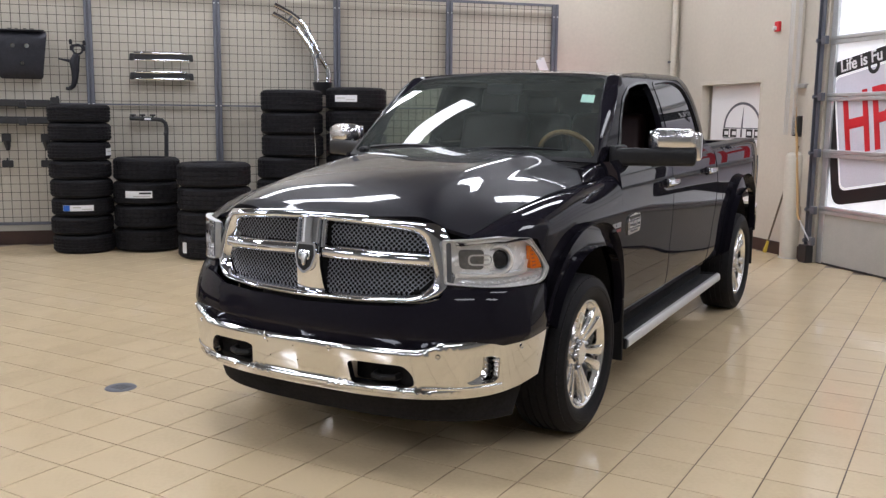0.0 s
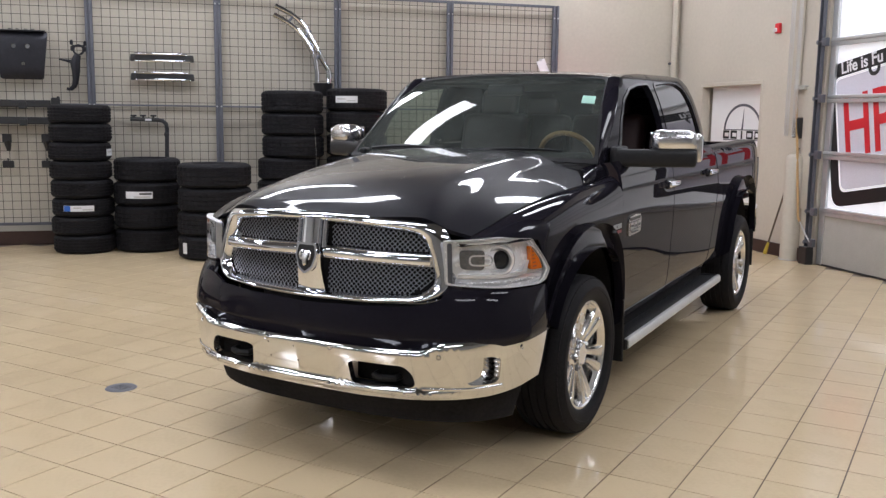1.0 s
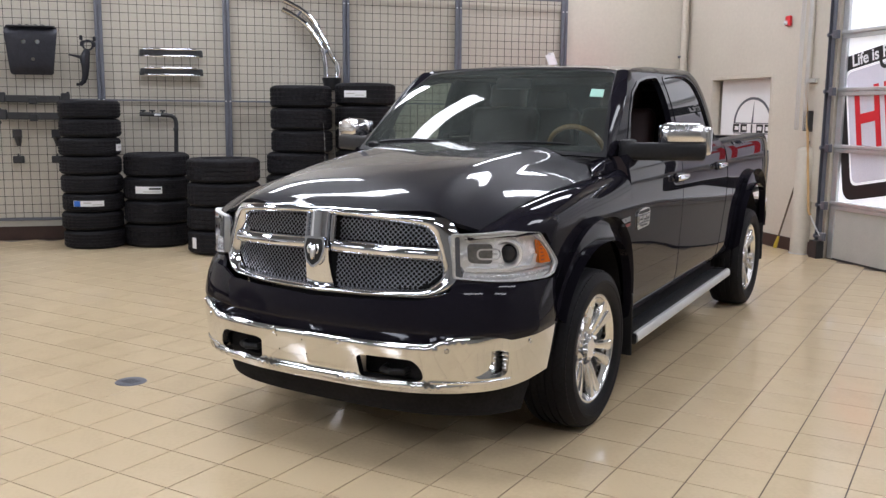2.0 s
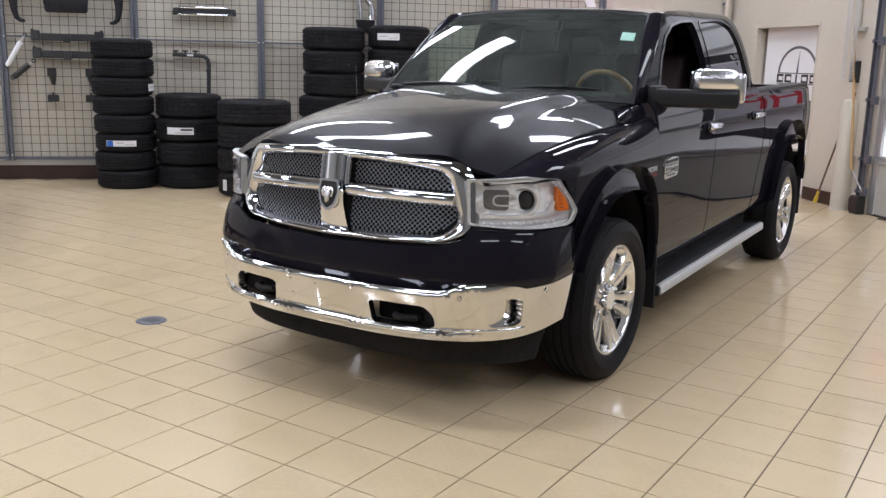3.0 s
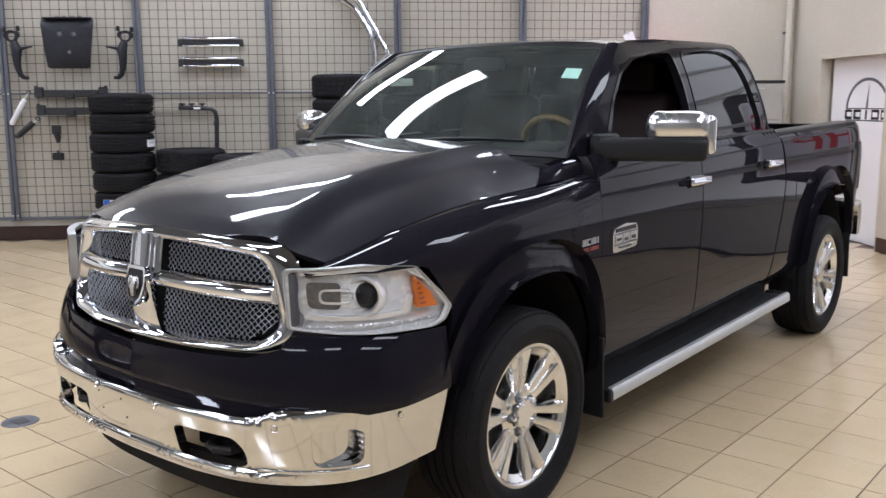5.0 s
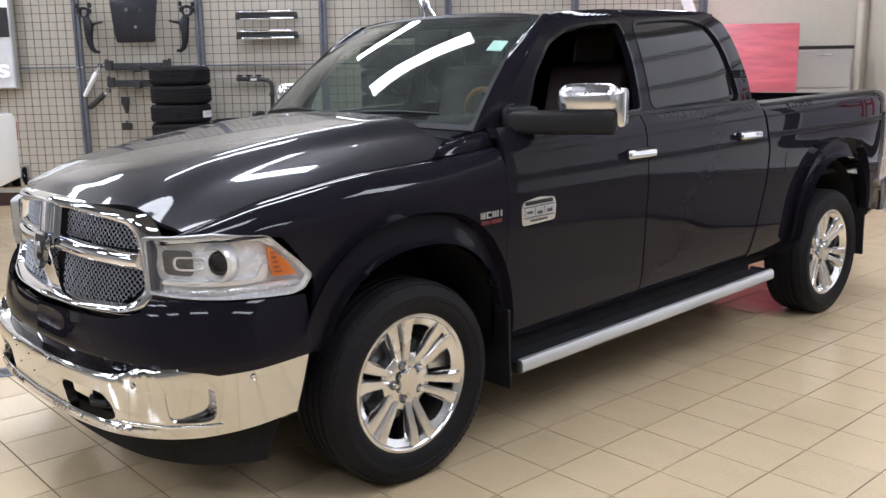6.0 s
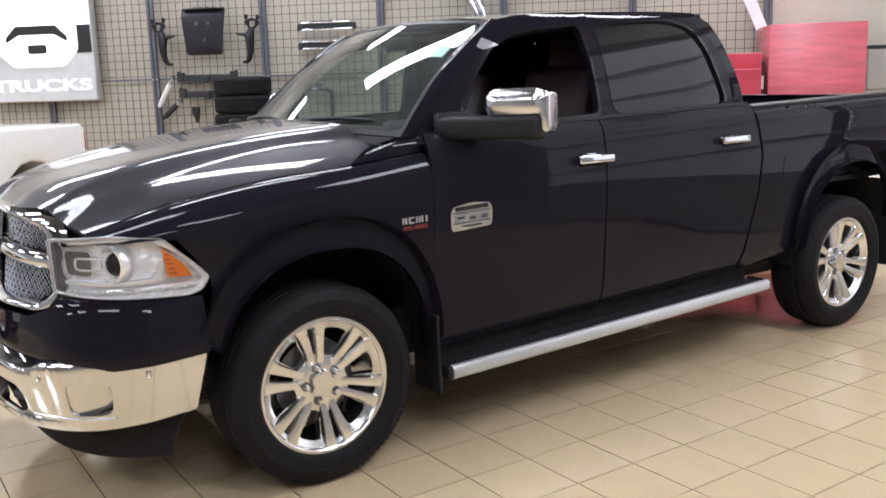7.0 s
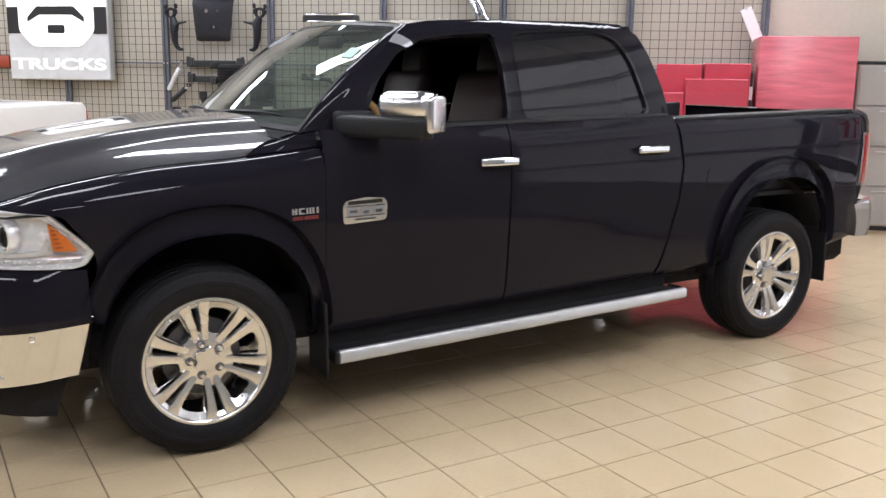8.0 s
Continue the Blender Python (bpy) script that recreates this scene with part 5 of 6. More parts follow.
def mesh_post(s):
    t = thing("fence_post", north(s, 0), "grey steel strut post of the wall mesh", "post", "posts of the wall mesh")
    bm = bmesh.new()
    for dx in (-0.026, 0.026):
        box(bm, (dx, 0.235 + (TOP - 0.235) / 2, 0.085), (0.036, TOP - 0.235, 0.05), None, 0.004)
    box(bm, (0, 0.235 + (TOP - 0.235) / 2, 0.075), (0.03, TOP - 0.24, 0.03))
    part("strut", bm, M_STEEL, t, smooth=0)
    for y in (0.30, 1.70, 2.95):
        for dx in (-0.026, 0.026):
            part("bolt", boxed((dx, y, 0.113), (0.018, 0.018, 0.01), 0.004), M_ALU, t)
    part("foot", boxed((0, 0.241, 0.085), (0.11, 0.012, 0.075), 0.002), M_STEEL, t)
    return t


def mesh_panel(s):
    """One bay of welded wire between two posts."""
    t = thing("wire_fence", north(s, 0), "square dark wire fence bay over the beige wall", "wire fence", "wire mesh panels on the wall")
    w = PITCH - 0.09
    bm = bmesh.new()
    nx = 14
    for k in range(1, nx):
        x = -w / 2 + w * k / nx
        tube(bm, [(x, 0.27, 0.082), (x, TOP - 0.03, 0.082)], 0.0041, 4, caps=False)
    y = 0.34
    while y < TOP - 0.05:
        tube(bm, [(-w / 2, y, 0.088), (w / 2, y, 0.088)], 0.0041, 4, caps=False)
        y += 0.1
    tagged(part("wire_grid", bm, M_WIRE, t, smooth=0), kind="stuff")
    for yy, h in ((0.262, 0.036), (1.70, 0.02), (TOP - 0.015, 0.034)):
        part("rail", boxed((0, yy, 0.08), (w, h, 0.03), 0.003), M_STEEL, t)
    return t


post = mesh_post(POST0 - 3 * PITCH)
for k in range(-2, 5):
    copy_thing(post, north(POST0 + k * PITCH, 0))
panel_ob = mesh_panel(POST0 - 3.5 * PITCH)
for k in range(-3, 4):
    copy_thing(panel_ob, north(POST0 + (k + 0.5) * PITCH, 0))


# ---- loose tyres ----
def loose_tyre(rad, width, hole, bands=4):
    bm = bmesh.new()
    seg, h = 96, width / 2
    half = h - 0.035
    prof = [(hole, -h * 0.80, 0), (hole + 0.02, -h * 0.98, 0), (hole + 0.06, -h, 0), (rad - 0.05, -h * 0.98, 0), (rad - 0.018, -h * 0.86, 0), (rad - 0.004, -half, 3)]
    for b in range(bands):
        z0, z1 = -half + 2 * half * b / bands + 0.005, -half + 2 * half * (b + 1) / bands - 0.005
        prof += [(rad - 0.010, z0 - 0.003, 0), (rad, z0, 1 + b % 2), (rad, z1, 1 + b % 2), (rad - 0.010, z1 + 0.003, 0)]
    prof += [(rad - 0.004, half, 3), (rad - 0.018, h * 0.86, 0), (rad - 0.05, h * 0.98, 0), (hole + 0.06, h, 0), (hole + 0.02, h * 0.98, 0), (hole, h * 0.80, 0)]
    rings = []
    for r, z, kind in prof:
        ring = []
        for k in range(seg):
            a = 2 * math.pi * (k + (0.5 if kind == 2 else 0)) / seg
            rr = r - (0.007 if kind and (k + kind) % 3 == 0 else 0)
            ring.append(bm.verts.new((rr * math.cos(a), rr * math.sin(a), z)))
        rings.append(ring)
    for a, b in list(zip(rings, rings[1:])) + [(rings[-1], rings[0])]:
        for k in range(seg):
            bm.faces.new((a[k], a[(k + 1) % seg], b[(k + 1) % seg], b[k]))
    bmesh.ops.recalc_face_normals(bm, faces=bm.faces[:])
    return bm


def tyre_stack(s, r, count, rad, width, hole, label, jitter, group, shift=()):
    first = None
    made = []
    for k in range(count):
        dx, dy = (random.uniform(-1, 1) * jitter for _ in range(2))
        if k < len(shift):
            dx += shift[k]
        m = Matrix.Translation(at(s + dx, r + dy, width * (k + 0.5))) @ Matrix.Rotation(random.uniform(0, 6.28), 4, "Z")
        if first is None:
            ob = part("tyre", loose_tyre(rad, width, hole), M_RUBBER, None, label, smooth=25)
            tagged(ob, label, "tyre", group)
            ob.matrix_basis = m
            first = ob
        else:
            ob = copy_thing(first, m)
        made.append(ob)
    return made


def tyre_label(ob, rad, s, r, ang0, ang1, z0, z1, bars):
    """A paper label round part of a tread; angles from the wall's outward direction, to the right, as seen from the hall."""
    inv = ob.matrix_basis.inverted()
    c = ob.matrix_basis.translation

    def patch(a0, a1, b0, b1, lift, mat, name, parent):
        bm = bmesh.new()
        rows = []
        for k in range(9):
            a = radians(a0 + (a1 - a0) * k / 8)
            d = Vector((Q * math.sin(a) + Q * math.cos(a), Q * math.sin(a) - Q * math.cos(a), 0))
            rows.append([bm.verts.new(inv @ Vector((c.x + d.x * (rad + l), c.y + d.y * (rad + l), c.z + z))) for z, l in ((b0, lift - 0.002), (b0, lift), (b1, lift), (b1, lift - 0.002))])
        for p, q in zip(rows, rows[1:]):
            for k in range(4):
                bm.faces.new((p[k], p[(k + 1) % 4], q[(k + 1) % 4], q[k]))
        bmesh.ops.recalc_face_normals(bm, faces=bm.faces[:])
        return part(name, bm, mat, parent)
    lab = patch(ang0, ang1, z0, z1, 0.003, M_LABEL, "label", ob)
    for a0, a1, b0, b1, mt in bars:
        patch(a0, a1, b0, b1, 0.005, mt, "print_bar", lab)


st1 = tyre_stack(-0.13, 0.68, 8, 0.340, 0.2115, 0.20, "new black tyre in a tall stack by the mesh wall", 0.012, "tall stack of eight tyres")
st2 = tyre_stack(0.585, 0.67, 4, 0.375, 0.272, 0.21, "new black tyre in a low stack", 0.015, "stack of four tyres")
st3 = tyre_stack(1.335, 1.40, 4, 0.405, 0.265, 0.23, "large new black tyre in a low stack", 0.018, "stack of four large tyres")
tyre_stack(2.315, 0.50, 7, 0.378, 0.271, 0.21, "new black tyre with chunky tread in a tall stack", 0.010, "tall stack of seven tyres", (-0.05, -0.05, -0.06, -0.05, 0, 0, 0))
st5 = tyre_stack(3.110, 0.50, 7, 0.378, 0.277, 0.21, "new black tyre with chunky tread beside another stack", 0.010, "second tall stack of tyres")
tyre_label(st1[2], 0.340, -0.13, 0.635, -32, 25, -0.035, 0.030, [(-31, -18, -0.034, 0.028, M_BLUE), (-12, 2, 0.0, 0.012, M_GREY), (4, 22, -0.02, -0.012, M_GREY)])
tyre_label(st1[5], 0.340, -0.13, 0.635, 62, 100, -0.05, 0.03, [(68, 84, -0.01, 0.0, M_GREY)])
tyre_label(st2[2], 0.375, 0.585, 0.61, -35, 12, -0.045, 0.035, [(-10, 10, 0.0, 0.02, M_BLACK), (-20, 8, -0.03, -0.02, M_GREY)])
tyre_label(st3[0], 0.405, 1.335, 1.34, -60, -50, -0.06, 0.06, [])
tyre_label(st5[6], 0.378, 3.11, 0.50, -52, -8, -0.04, 0.04, [(-48, -30, 0.0, 0.01, M_GREY), (-28, -12, -0.02, -0.012, M_GREY)])
t = thing("hanging_cable", north(2.55, 0, 0.93), "thin grey cable hanging before the tyres", "cable")
bm = bmesh.new()
tube(bm, [(0, 0.0, 0), (0.004, 0.6, 0), (0, 1.2, 0.0), (0.0, 1.87, -0.35)], 0.0016, 6)
part("cord", bm, M_GREY, t)

# ---- parts hung on the mesh ----
M_CASTING = material("dark_cast_steel", (0.020, 0.020, 0.026), 0.45, metal=0.5, vary=0.4, scale=18)
M_BLACK_STEEL = material("satin_black_steel", (0.018, 0.018, 0.020), 0.38, vary=0.2)


def hung(name, s, z, label, category, group=""):
    return thing(name, north(s, z, 0.095), label, category, group)


# skid plate
t = hung("skid_plate", -0.785, 2.26, "dark pressed-steel skid plate hung on the mesh", "skid plate")
body = [(-0.285, 0.27), (-0.20, 0.275), (0.20, 0.275), (0.285, 0.27), (0.29, 0.215), (0.235, -0.265), (0.21, -0.28), (-0.21, -0.28), (-0.235, -0.265), (-0.29, 0.215)]
def dish(x, y):
    return (x, y, 0.075 + 0.05 * (1 - (x / 0.3) ** 4) * (1 - abs(y / 0.29) ** 4) + (0.03 if y < 0.2 else 0.03 - (y - 0.2) * 0.5))
holes = [[(cx + rr * math.cos(2 * math.pi * k / 14), cy + rr * math.sin(2 * math.pi * k / 14)) for k in range(14)] for cx, cy, rr in ((-0.075, 0.10, 0.026), (0.075, 0.10, 0.026), (0.02, -0.10, 0.020))]
skin("plate", rounded(body, 0.02), holes, dish, M_CASTING, t, step=0.05, flange=0.012)
bm = bmesh.new()
box(bm, (0, 0.288, 0.050), (0.52, 0.018, 0.11), Matrix.Rotation(radians(6), 4, "X"), 0.006)
for x in (-0.12, -0.04, 0.05, 0.13):
    box(bm, (x, 0.300, 0.055), (0.035, 0.006, 0.05), None, 0.002)
part("top_fold", bm, M_CASTING, t)
for cx, cy, rr in ((-0.075, 0.10, 0.024), (0.075, 0.10, 0.024)):
    bm = bmesh.new()
    lathe(bm, [(0.001, 0.10), (rr, 0.10), (rr, 0.0)], 14, "z", Matrix.Translation((cx, cy, 0)))
    part("bush", bm, M_ALU, t)


# steering knuckles, mirrored
def knuckle(s, flip):
    t = hung("steering_knuckle", s, 2.15, "dark cast steering knuckle hung on the mesh", "car part", "pair of steering knuckles")
    f = -1 if flip else 1
    bm = bmesh.new()
    pts = [(x * f, y, z) for x, y, z in ((-0.035, 0.13, 0.05), (-0.005, 0.04, 0.06), (-0.012, -0.06, 0.06), (-0.005, -0.16, 0.06), (0.015, -0.235, 0.055), (0.06, -0.275, 0.05))]
    tube(bm, pts, [0.040, 0.060, 0.048, 0.038, 0.030, 0.024], 10)
    tube(bm, [(0.06 * f, -0.275, 0.05), (0.10 * f, -0.268, 0.05)], 0.018, 8)
    part("arm", bm, M_CASTING, t)
    bm = bmesh.new()
    lathe(bm, [(0.046, 0.0), (0.064, 0.0), (0.068, 0.03), (0.064, 0.06), (0.046, 0.06)], 20, "z", Matrix.Translation((-0.05 * f, 0.19, 0.03)), closed=True)
    part("bearing_ring", bm, M_CASTING, t)
    bm = bmesh.new()
    for x, y in ((-0.125, 0.265), (0.025, 0.275), (-0.12, 0.20), (0.02, 0.205)):
        box(bm, (x * f, y, 0.06), (0.034, 0.06, 0.05), None, 0.01)
    tube(bm, [(-0.12 * f, 0.235, 0.06), (0.02 * f, 0.235, 0.06)], 0.013, 8)
    part("mount", bm, M_CASTING, t)
    bm = bmesh.new()
    tube(bm, [(0.03 * f, 0.05, 0.06), (0.11 * f, 0.065, 0.07), (0.17 * f, 0.075, 0.07)], [0.022, 0.013, 0.008], 8)
    part("tie_rod", bm, M_CASTING, t)


knuckle(-1.36, False)
knuckle(-0.215, True)


# running boards
def short_step(z):
    t = hung("running_board", 0.785, z, "short black and chrome side step bar hung on the mesh", "side step", "pair of side step bars")
    part("core", boxed((0, 0, 0.04), (0.70, 0.065, 0.05), 0.012), M_BLACK_STEEL, t)
    for y, x, d in ((0.040, -0.012, 0.62), (-0.042, 0.012, 0.64)):
        part("chrome_strip", boxed((x, y, 0.055), (d, 0.026, 0.04), 0.010, None, 2), M_CHROME, t)
    for e in (-1, 1):
        bm = bmesh.new()
        box(bm, (e * 0.345, -0.008, 0.045), (0.06, 0.088, 0.055), None, 0.014, 2)
        for v in bm.verts:
            v.co.x -= e * 0.25 * max(0.0, v.co.y)
        part("end_cap", bm, M_BLACK_STEEL, t)


short_step(2.278)
short_step(2.052)

# bicycle rack
t = hung("bike_rack", 0.60, 1.35, "black hitch bicycle rack hung on the mesh", "bike rack")
bm = bmesh.new()
tube(bm, [(-0.21, 0.185, 0.06), (0.10, 0.175, 0.06), (0.165, 0.165, 0.06), (0.205, 0.13, 0.06), (0.215, 0.07, 0.06), (0.21, -0.10, 0.06), (0.205, -0.28, 0.06)], 0.026, 10)
part("frame_tube", bm, M_BLACK_STEEL, t)
for x in (-0.17, -0.06, 0.06):
    bm = bmesh.new()
    box(bm, (x, 0.225, 0.06), (0.07, 0.022, 0.06), None, 0.006)
    box(bm, (x, 0.205, 0.06), (0.025, 0.04, 0.03), None, 0.004)
    part("cradle", bm, M_BLACK_STEEL, t)
part("sticker", boxed((0.0, 0.176, 0.088), (0.075, 0.026, 0.003), 0.001), M_LABEL, t)
part("clamp", boxed((0.21, 0.0, 0.06), (0.06, 0.05, 0.06), 0.01), M_BLACK_STEEL, t)


# hitch bars with brackets
def hitch(s, z, w, label):
    t = hung("tow_hitch", s, z, label, "tow hitch", "tow hitches on the mesh")
    part("cross_tube", boxed((0, 0, 0.06), (w, 0.085, 0.08), 0.012), M_BLACK_STEEL, t)
    for e in (-1, 1):
        bm = bmesh.new()
        box(bm, (e * (w / 2 + 0.055), 0.015, 0.06), (0.10, 0.12, 0.06), None, 0.012)
        box(bm, (e * (w / 2 + 0.085), 0.06, 0.06), (0.03, 0.06, 0.05), None, 0.006)
        part("end_bracket", bm, M_BLACK_STEEL, t)
    part("receiver", boxed((0, -0.02, 0.11), (0.085, 0.085, 0.06), 0.01), M_BLACK_STEEL, t)
    return t


hitch(-0.80, 1.70, 0.60, "black steel tow hitch bar hung on the mesh")
hitch(-0.80, 1.50, 0.58, "longer black steel tow hitch bar hung on the mesh")
for s in (-1.005, -0.575):
    t = hung("hitch_bracket", s, 1.24, "small black steel mounting bracket on the mesh", "bracket", "mounting brackets on the mesh")
    bm = bmesh.new()
    box(bm, (0, 0.05, 0.03), (0.10, 0.10, 0.04), None, 0.006)
    tube(bm, [(0, 0.02, 0.03), (0.01, -0.04, 0.03), (0.012, -0.095, 0.03)], [0.045, 0.035, 0.022], 8)
    part("hook_plate", bm, M_BLACK_STEEL, t)
    t = hung("spacer_block", s, 0.985, "small black steel block hung on the mesh", "block", "steel blocks on the mesh")
    part("block", boxed((0, 0, 0.03), (0.125, 0.085, 0.05), 0.01), M_BLACK_STEEL, t)
    part("stud", boxed((0.0, 0.055, 0.03), (0.02, 0.03, 0.02), 0.004), M_BLACK_STEEL, t)


def strut(s0, z0, s1, z1, rad, mat, label):
    t = hung("shock_absorber", (s0 + s1) / 2, (z0 + z1) / 2, label, "shock absorber", "shock absorbers on the mesh")
    a, b = Vector(((s0 - s1) / 2, (z0 - z1) / 2, 0.06)), Vector(((s1 - s0) / 2, (z1 - z0) / 2, 0.06))
    bm = bmesh.new()
    tube(bm, [a.lerp(b, 0.22), a.lerp(b, 0.24), a.lerp(b, 0.94), b], [rad * 0.6, rad, rad, rad * 0.6], 12)
    part("cylinder", bm, mat, t)
    bm = bmesh.new()
    tube(bm, [a, a.lerp(b, 0.24)], rad * 0.4, 8)
    part("rod", bm, M_ALU, t)
    for p in (a, b):
        bm = bmesh.new()
        lathe(bm, [(rad * 0.4, -0.015), (rad * 0.75, -0.015), (rad * 0.75, 0.015), (rad * 0.4, 0.015)], 12, "z", Matrix.Translation(p), closed=True)
        part("eye", bm, M_BLACK_STEEL, t)


strut(-1.27, 1.72, -1.49, 1.35, 0.030, M_WHITE, "white gas shock absorber hung slanting on the mesh")
strut(-1.19, 1.42, -1.43, 1.22, 0.034, M_BLACK_STEEL, "black shock absorber hung slanting on the mesh")

# exhaust
t = hung("exhaust_pipe", 2.5, 2.45, "twin polished exhaust pipes hung on the mesh", "exhaust")
for pts in ([(-0.35, 0.50), (-0.16, 0.41), (-0.06, 0.34), (0.02, 0.25), (0.10, 0.10), (0.20, -0.07), (0.24, -0.16), (0.31, -0.27), (0.325, -0.36), (0.31, -0.45)],
            [(-0.37, 0.39), (-0.20, 0.305), (-0.08, 0.22), (0.0, 0.12), (0.08, 0.0), (0.13, -0.09), (0.15, -0.18), (0.165, -0.30), (0.165, -0.45)]):
    bm = bmesh.new()
    dpts = []
    for (a, b), (c, d) in zip(pts, pts[1:]):
        dpts += [(a + (c - a) * k / 3, b + (d - b) * k / 3, 0.08) for k in range(3)]
    dpts.append((*pts[-1], 0.08))
    tube(bm, dpts, 0.034, 12, caps=False)
    tube(bm, [(*pts[0], 0.08), (pts[0][0] + 0.12, pts[0][1] - 0.055, 0.08)], 0.036, 12, caps=False)
    part("pipe", bm, M_CHROME, t, smooth=60)
for x, y in ((-0.15, 0.355), (0.05, 0.16), (0.17, -0.12)):
    part("clamp", boxed((x, y, 0.08), (0.03, 0.13, 0.06), 0.008, Matrix.Translation((x, y, 0)) @ Matrix.Rotation(radians(-40), 4, "Z") @ Matrix.Translation((-x, -y, 0))), M_STEEL, t)
bm = bmesh.new()
tube(bm, [(0.24, -0.44, 0.08), (0.24, -0.47, 0.08), (0.235, -0.60, 0.08)], [0.125, 0.12, 0.085], 18)
part("collector", bm, M_BLACK_STEEL, t, "black collector box")

# hanging white tag
t = hung("white_panel_tag", 5.785, 2.22, "white card panel hung slanting on the mesh", "card")
part("card", boxed((0, 0, 0.03), (0.125, 0.37, 0.012), 0.003, Matrix.Rotation(radians(24), 4, "Z")), M_WHITE, t)
part("clip", boxed((-0.07, 0.17, 0.025), (0.03, 0.03, 0.03), 0.004), M_ALU, t)

# lit sign
M_SIGN = material("lit_sign_white", (0.9, 0.9, 0.9), 0.4, emit=(1.0, 1.0, 1.0), strength=0.55)
M_SIGN_SOFT = material("lit_letter_white", (0.88, 0.88, 0.88), 0.4, emit=(1.0, 1.0, 1.0), strength=0.22)
M_SIGN_GREY = material("dotted_grey_sign", (0.60, 0.61, 0.62), 0.4, vary=0.15, fine=120)
t = thing("wall_sign", north(-3.065, 2.22, 0.09), "lit grey and white wall sign that reads TRUCKS", "sign")
SW, SH = 1.53, 1.52
part("sign_box", boxed((0, 0, 0.06), (SW, SH, 0.12), 0.01), M_ALU, t)
part("sign_face", boxed((0, 0, 0.122), (SW - 0.02, SH - 0.02, 0.008), 0.002), M_SIGN_GREY, t)
part("upper_band", boxed((0, 0.42, 0.128), (SW - 0.02, 0.66, 0.006), 0.001), M_SIGN, t)
part("dark_band", boxed((0, 0.02, 0.132), (SW - 0.02, 0.35, 0.006), 0.001), M_BLACK, t)
oct_ = rounded([(-0.57, 0.33), (-0.57, -0.12), (-0.36, -0.32), (0.36, -0.32), (0.57, -0.12), (0.57, 0.33), (0.36, 0.50), (-0.36, 0.50)], 0.06)
skin("emblem_plate", oct_, [], lambda x, y: (x, y, 0.145), M_SIGN, t, step=0.3, flange=0.012)
arc = [(-0.43, -0.005), (-0.43, 0.06), (-0.28, 0.20), (0.28, 0.20), (0.43, 0.06), (0.43, -0.005), (0.25, 0.09), (-0.25, 0.09)]
skin("dark_arch", arc, [], lambda x, y: (x, y, 0.150), M_BLACK, t, step=0.3, flange=0.006)
skin("dark_slot", rounded([(-0.13, -0.15), (0.13, -0.15), (0.13, -0.04), (-0.13, -0.04)], 0.03), [], lambda x, y: (x, y, 0.150), M_BLACK, t, step=0.3, flange=0.006)
text("TRUCKS", 0.235, M_SIGN_SOFT, Matrix.Translation((0, -0.56, 0.128)) @ Matrix.Diagonal((1.62, 0.86, 1, 1)), t, "letter", 0.006, "white block letter", offset=0.008)
# small orange lamp box by the sign
t = thing("marker_lamp", north(-4.05, 1.69, 0.095), "orange marker lamp on the mesh", "lamp")
part("lens", boxed((0, 0, 0.05), (0.36, 0.17, 0.08), 0.02, None, 2), material("brown_orange_lens", (0.30, 0.055, 0.03), 0.3), t)
part("amber_window", boxed((-0.08, 0, 0.088), (0.17, 0.12, 0.012), 0.004), M_AMBER, t, "amber window in the lamp")
part("base", boxed((0, 0, 0.008), (0.38, 0.19, 0.016), 0.004), M_BLACK_STEEL, t)

# red wrapped stacks and the grey cabinet in the corner
M_WRAP = material("wrapped_red_carton", (0.60, 0.13, 0.17), 0.25, vary=0.28, scale=3.0, fine=9, coat=0.45, coat_rough=0.22, bump=1.0, bump_scale=9)
for node in M_WRAP.node_tree.nodes:
    if node.type == "TEX_NOISE":  # film drawn round the stack in level bands
        mp = M_WRAP.node_tree.nodes.new("ShaderNodeMapping")
        mp.inputs["Scale"].default_value = (0.35, 2.2, 0.35)
        M_WRAP.node_tree.links.new(next(q for q in M_WRAP.node_tree.nodes if q.type == "TEX_COORD").outputs["Object"], mp.inputs["Vector"])
        M_WRAP.node_tree.links.new(mp.outputs[0], node.inputs["Vector"])
M_CARTON = material("red_carton", (0.52, 0.052, 0.085), 0.5, vary=0.12, scale=4)
t = thing("wrapped_carton_stack", north(6.30, 0, 0.50), "tall red cartons wrapped in clear film", "carton stack")
part("carton_block", boxed((0, 1.03, 0.0), (0.965, 2.05, 0.82), 0.015, None, 2), M_WRAP, t)
part("pallet", boxed((0, 0.003, 0.0), (0.93, 0.006, 0.78), 0.0), M_BLACK_STEEL, t)
def carton_stack(s, r, n, w, h, depth, label):
    t = thing("red_carton_stack", north(s, 0, r), label, "carton stack", "red carton stacks by the wall")
    for k in range(n):
        part("carton", boxed((0.008 * (-1) ** k, h * (k + 0.5), 0), (w, h - 0.004, depth), 0.008), M_CARTON, t)
        part("flap_seam", boxed((0.008 * (-1) ** k, h * (k + 0.72), depth / 2 + 0.001), (w - 0.04, 0.006, 0.003), 0.0), M_REDPRINT, t)
    return t


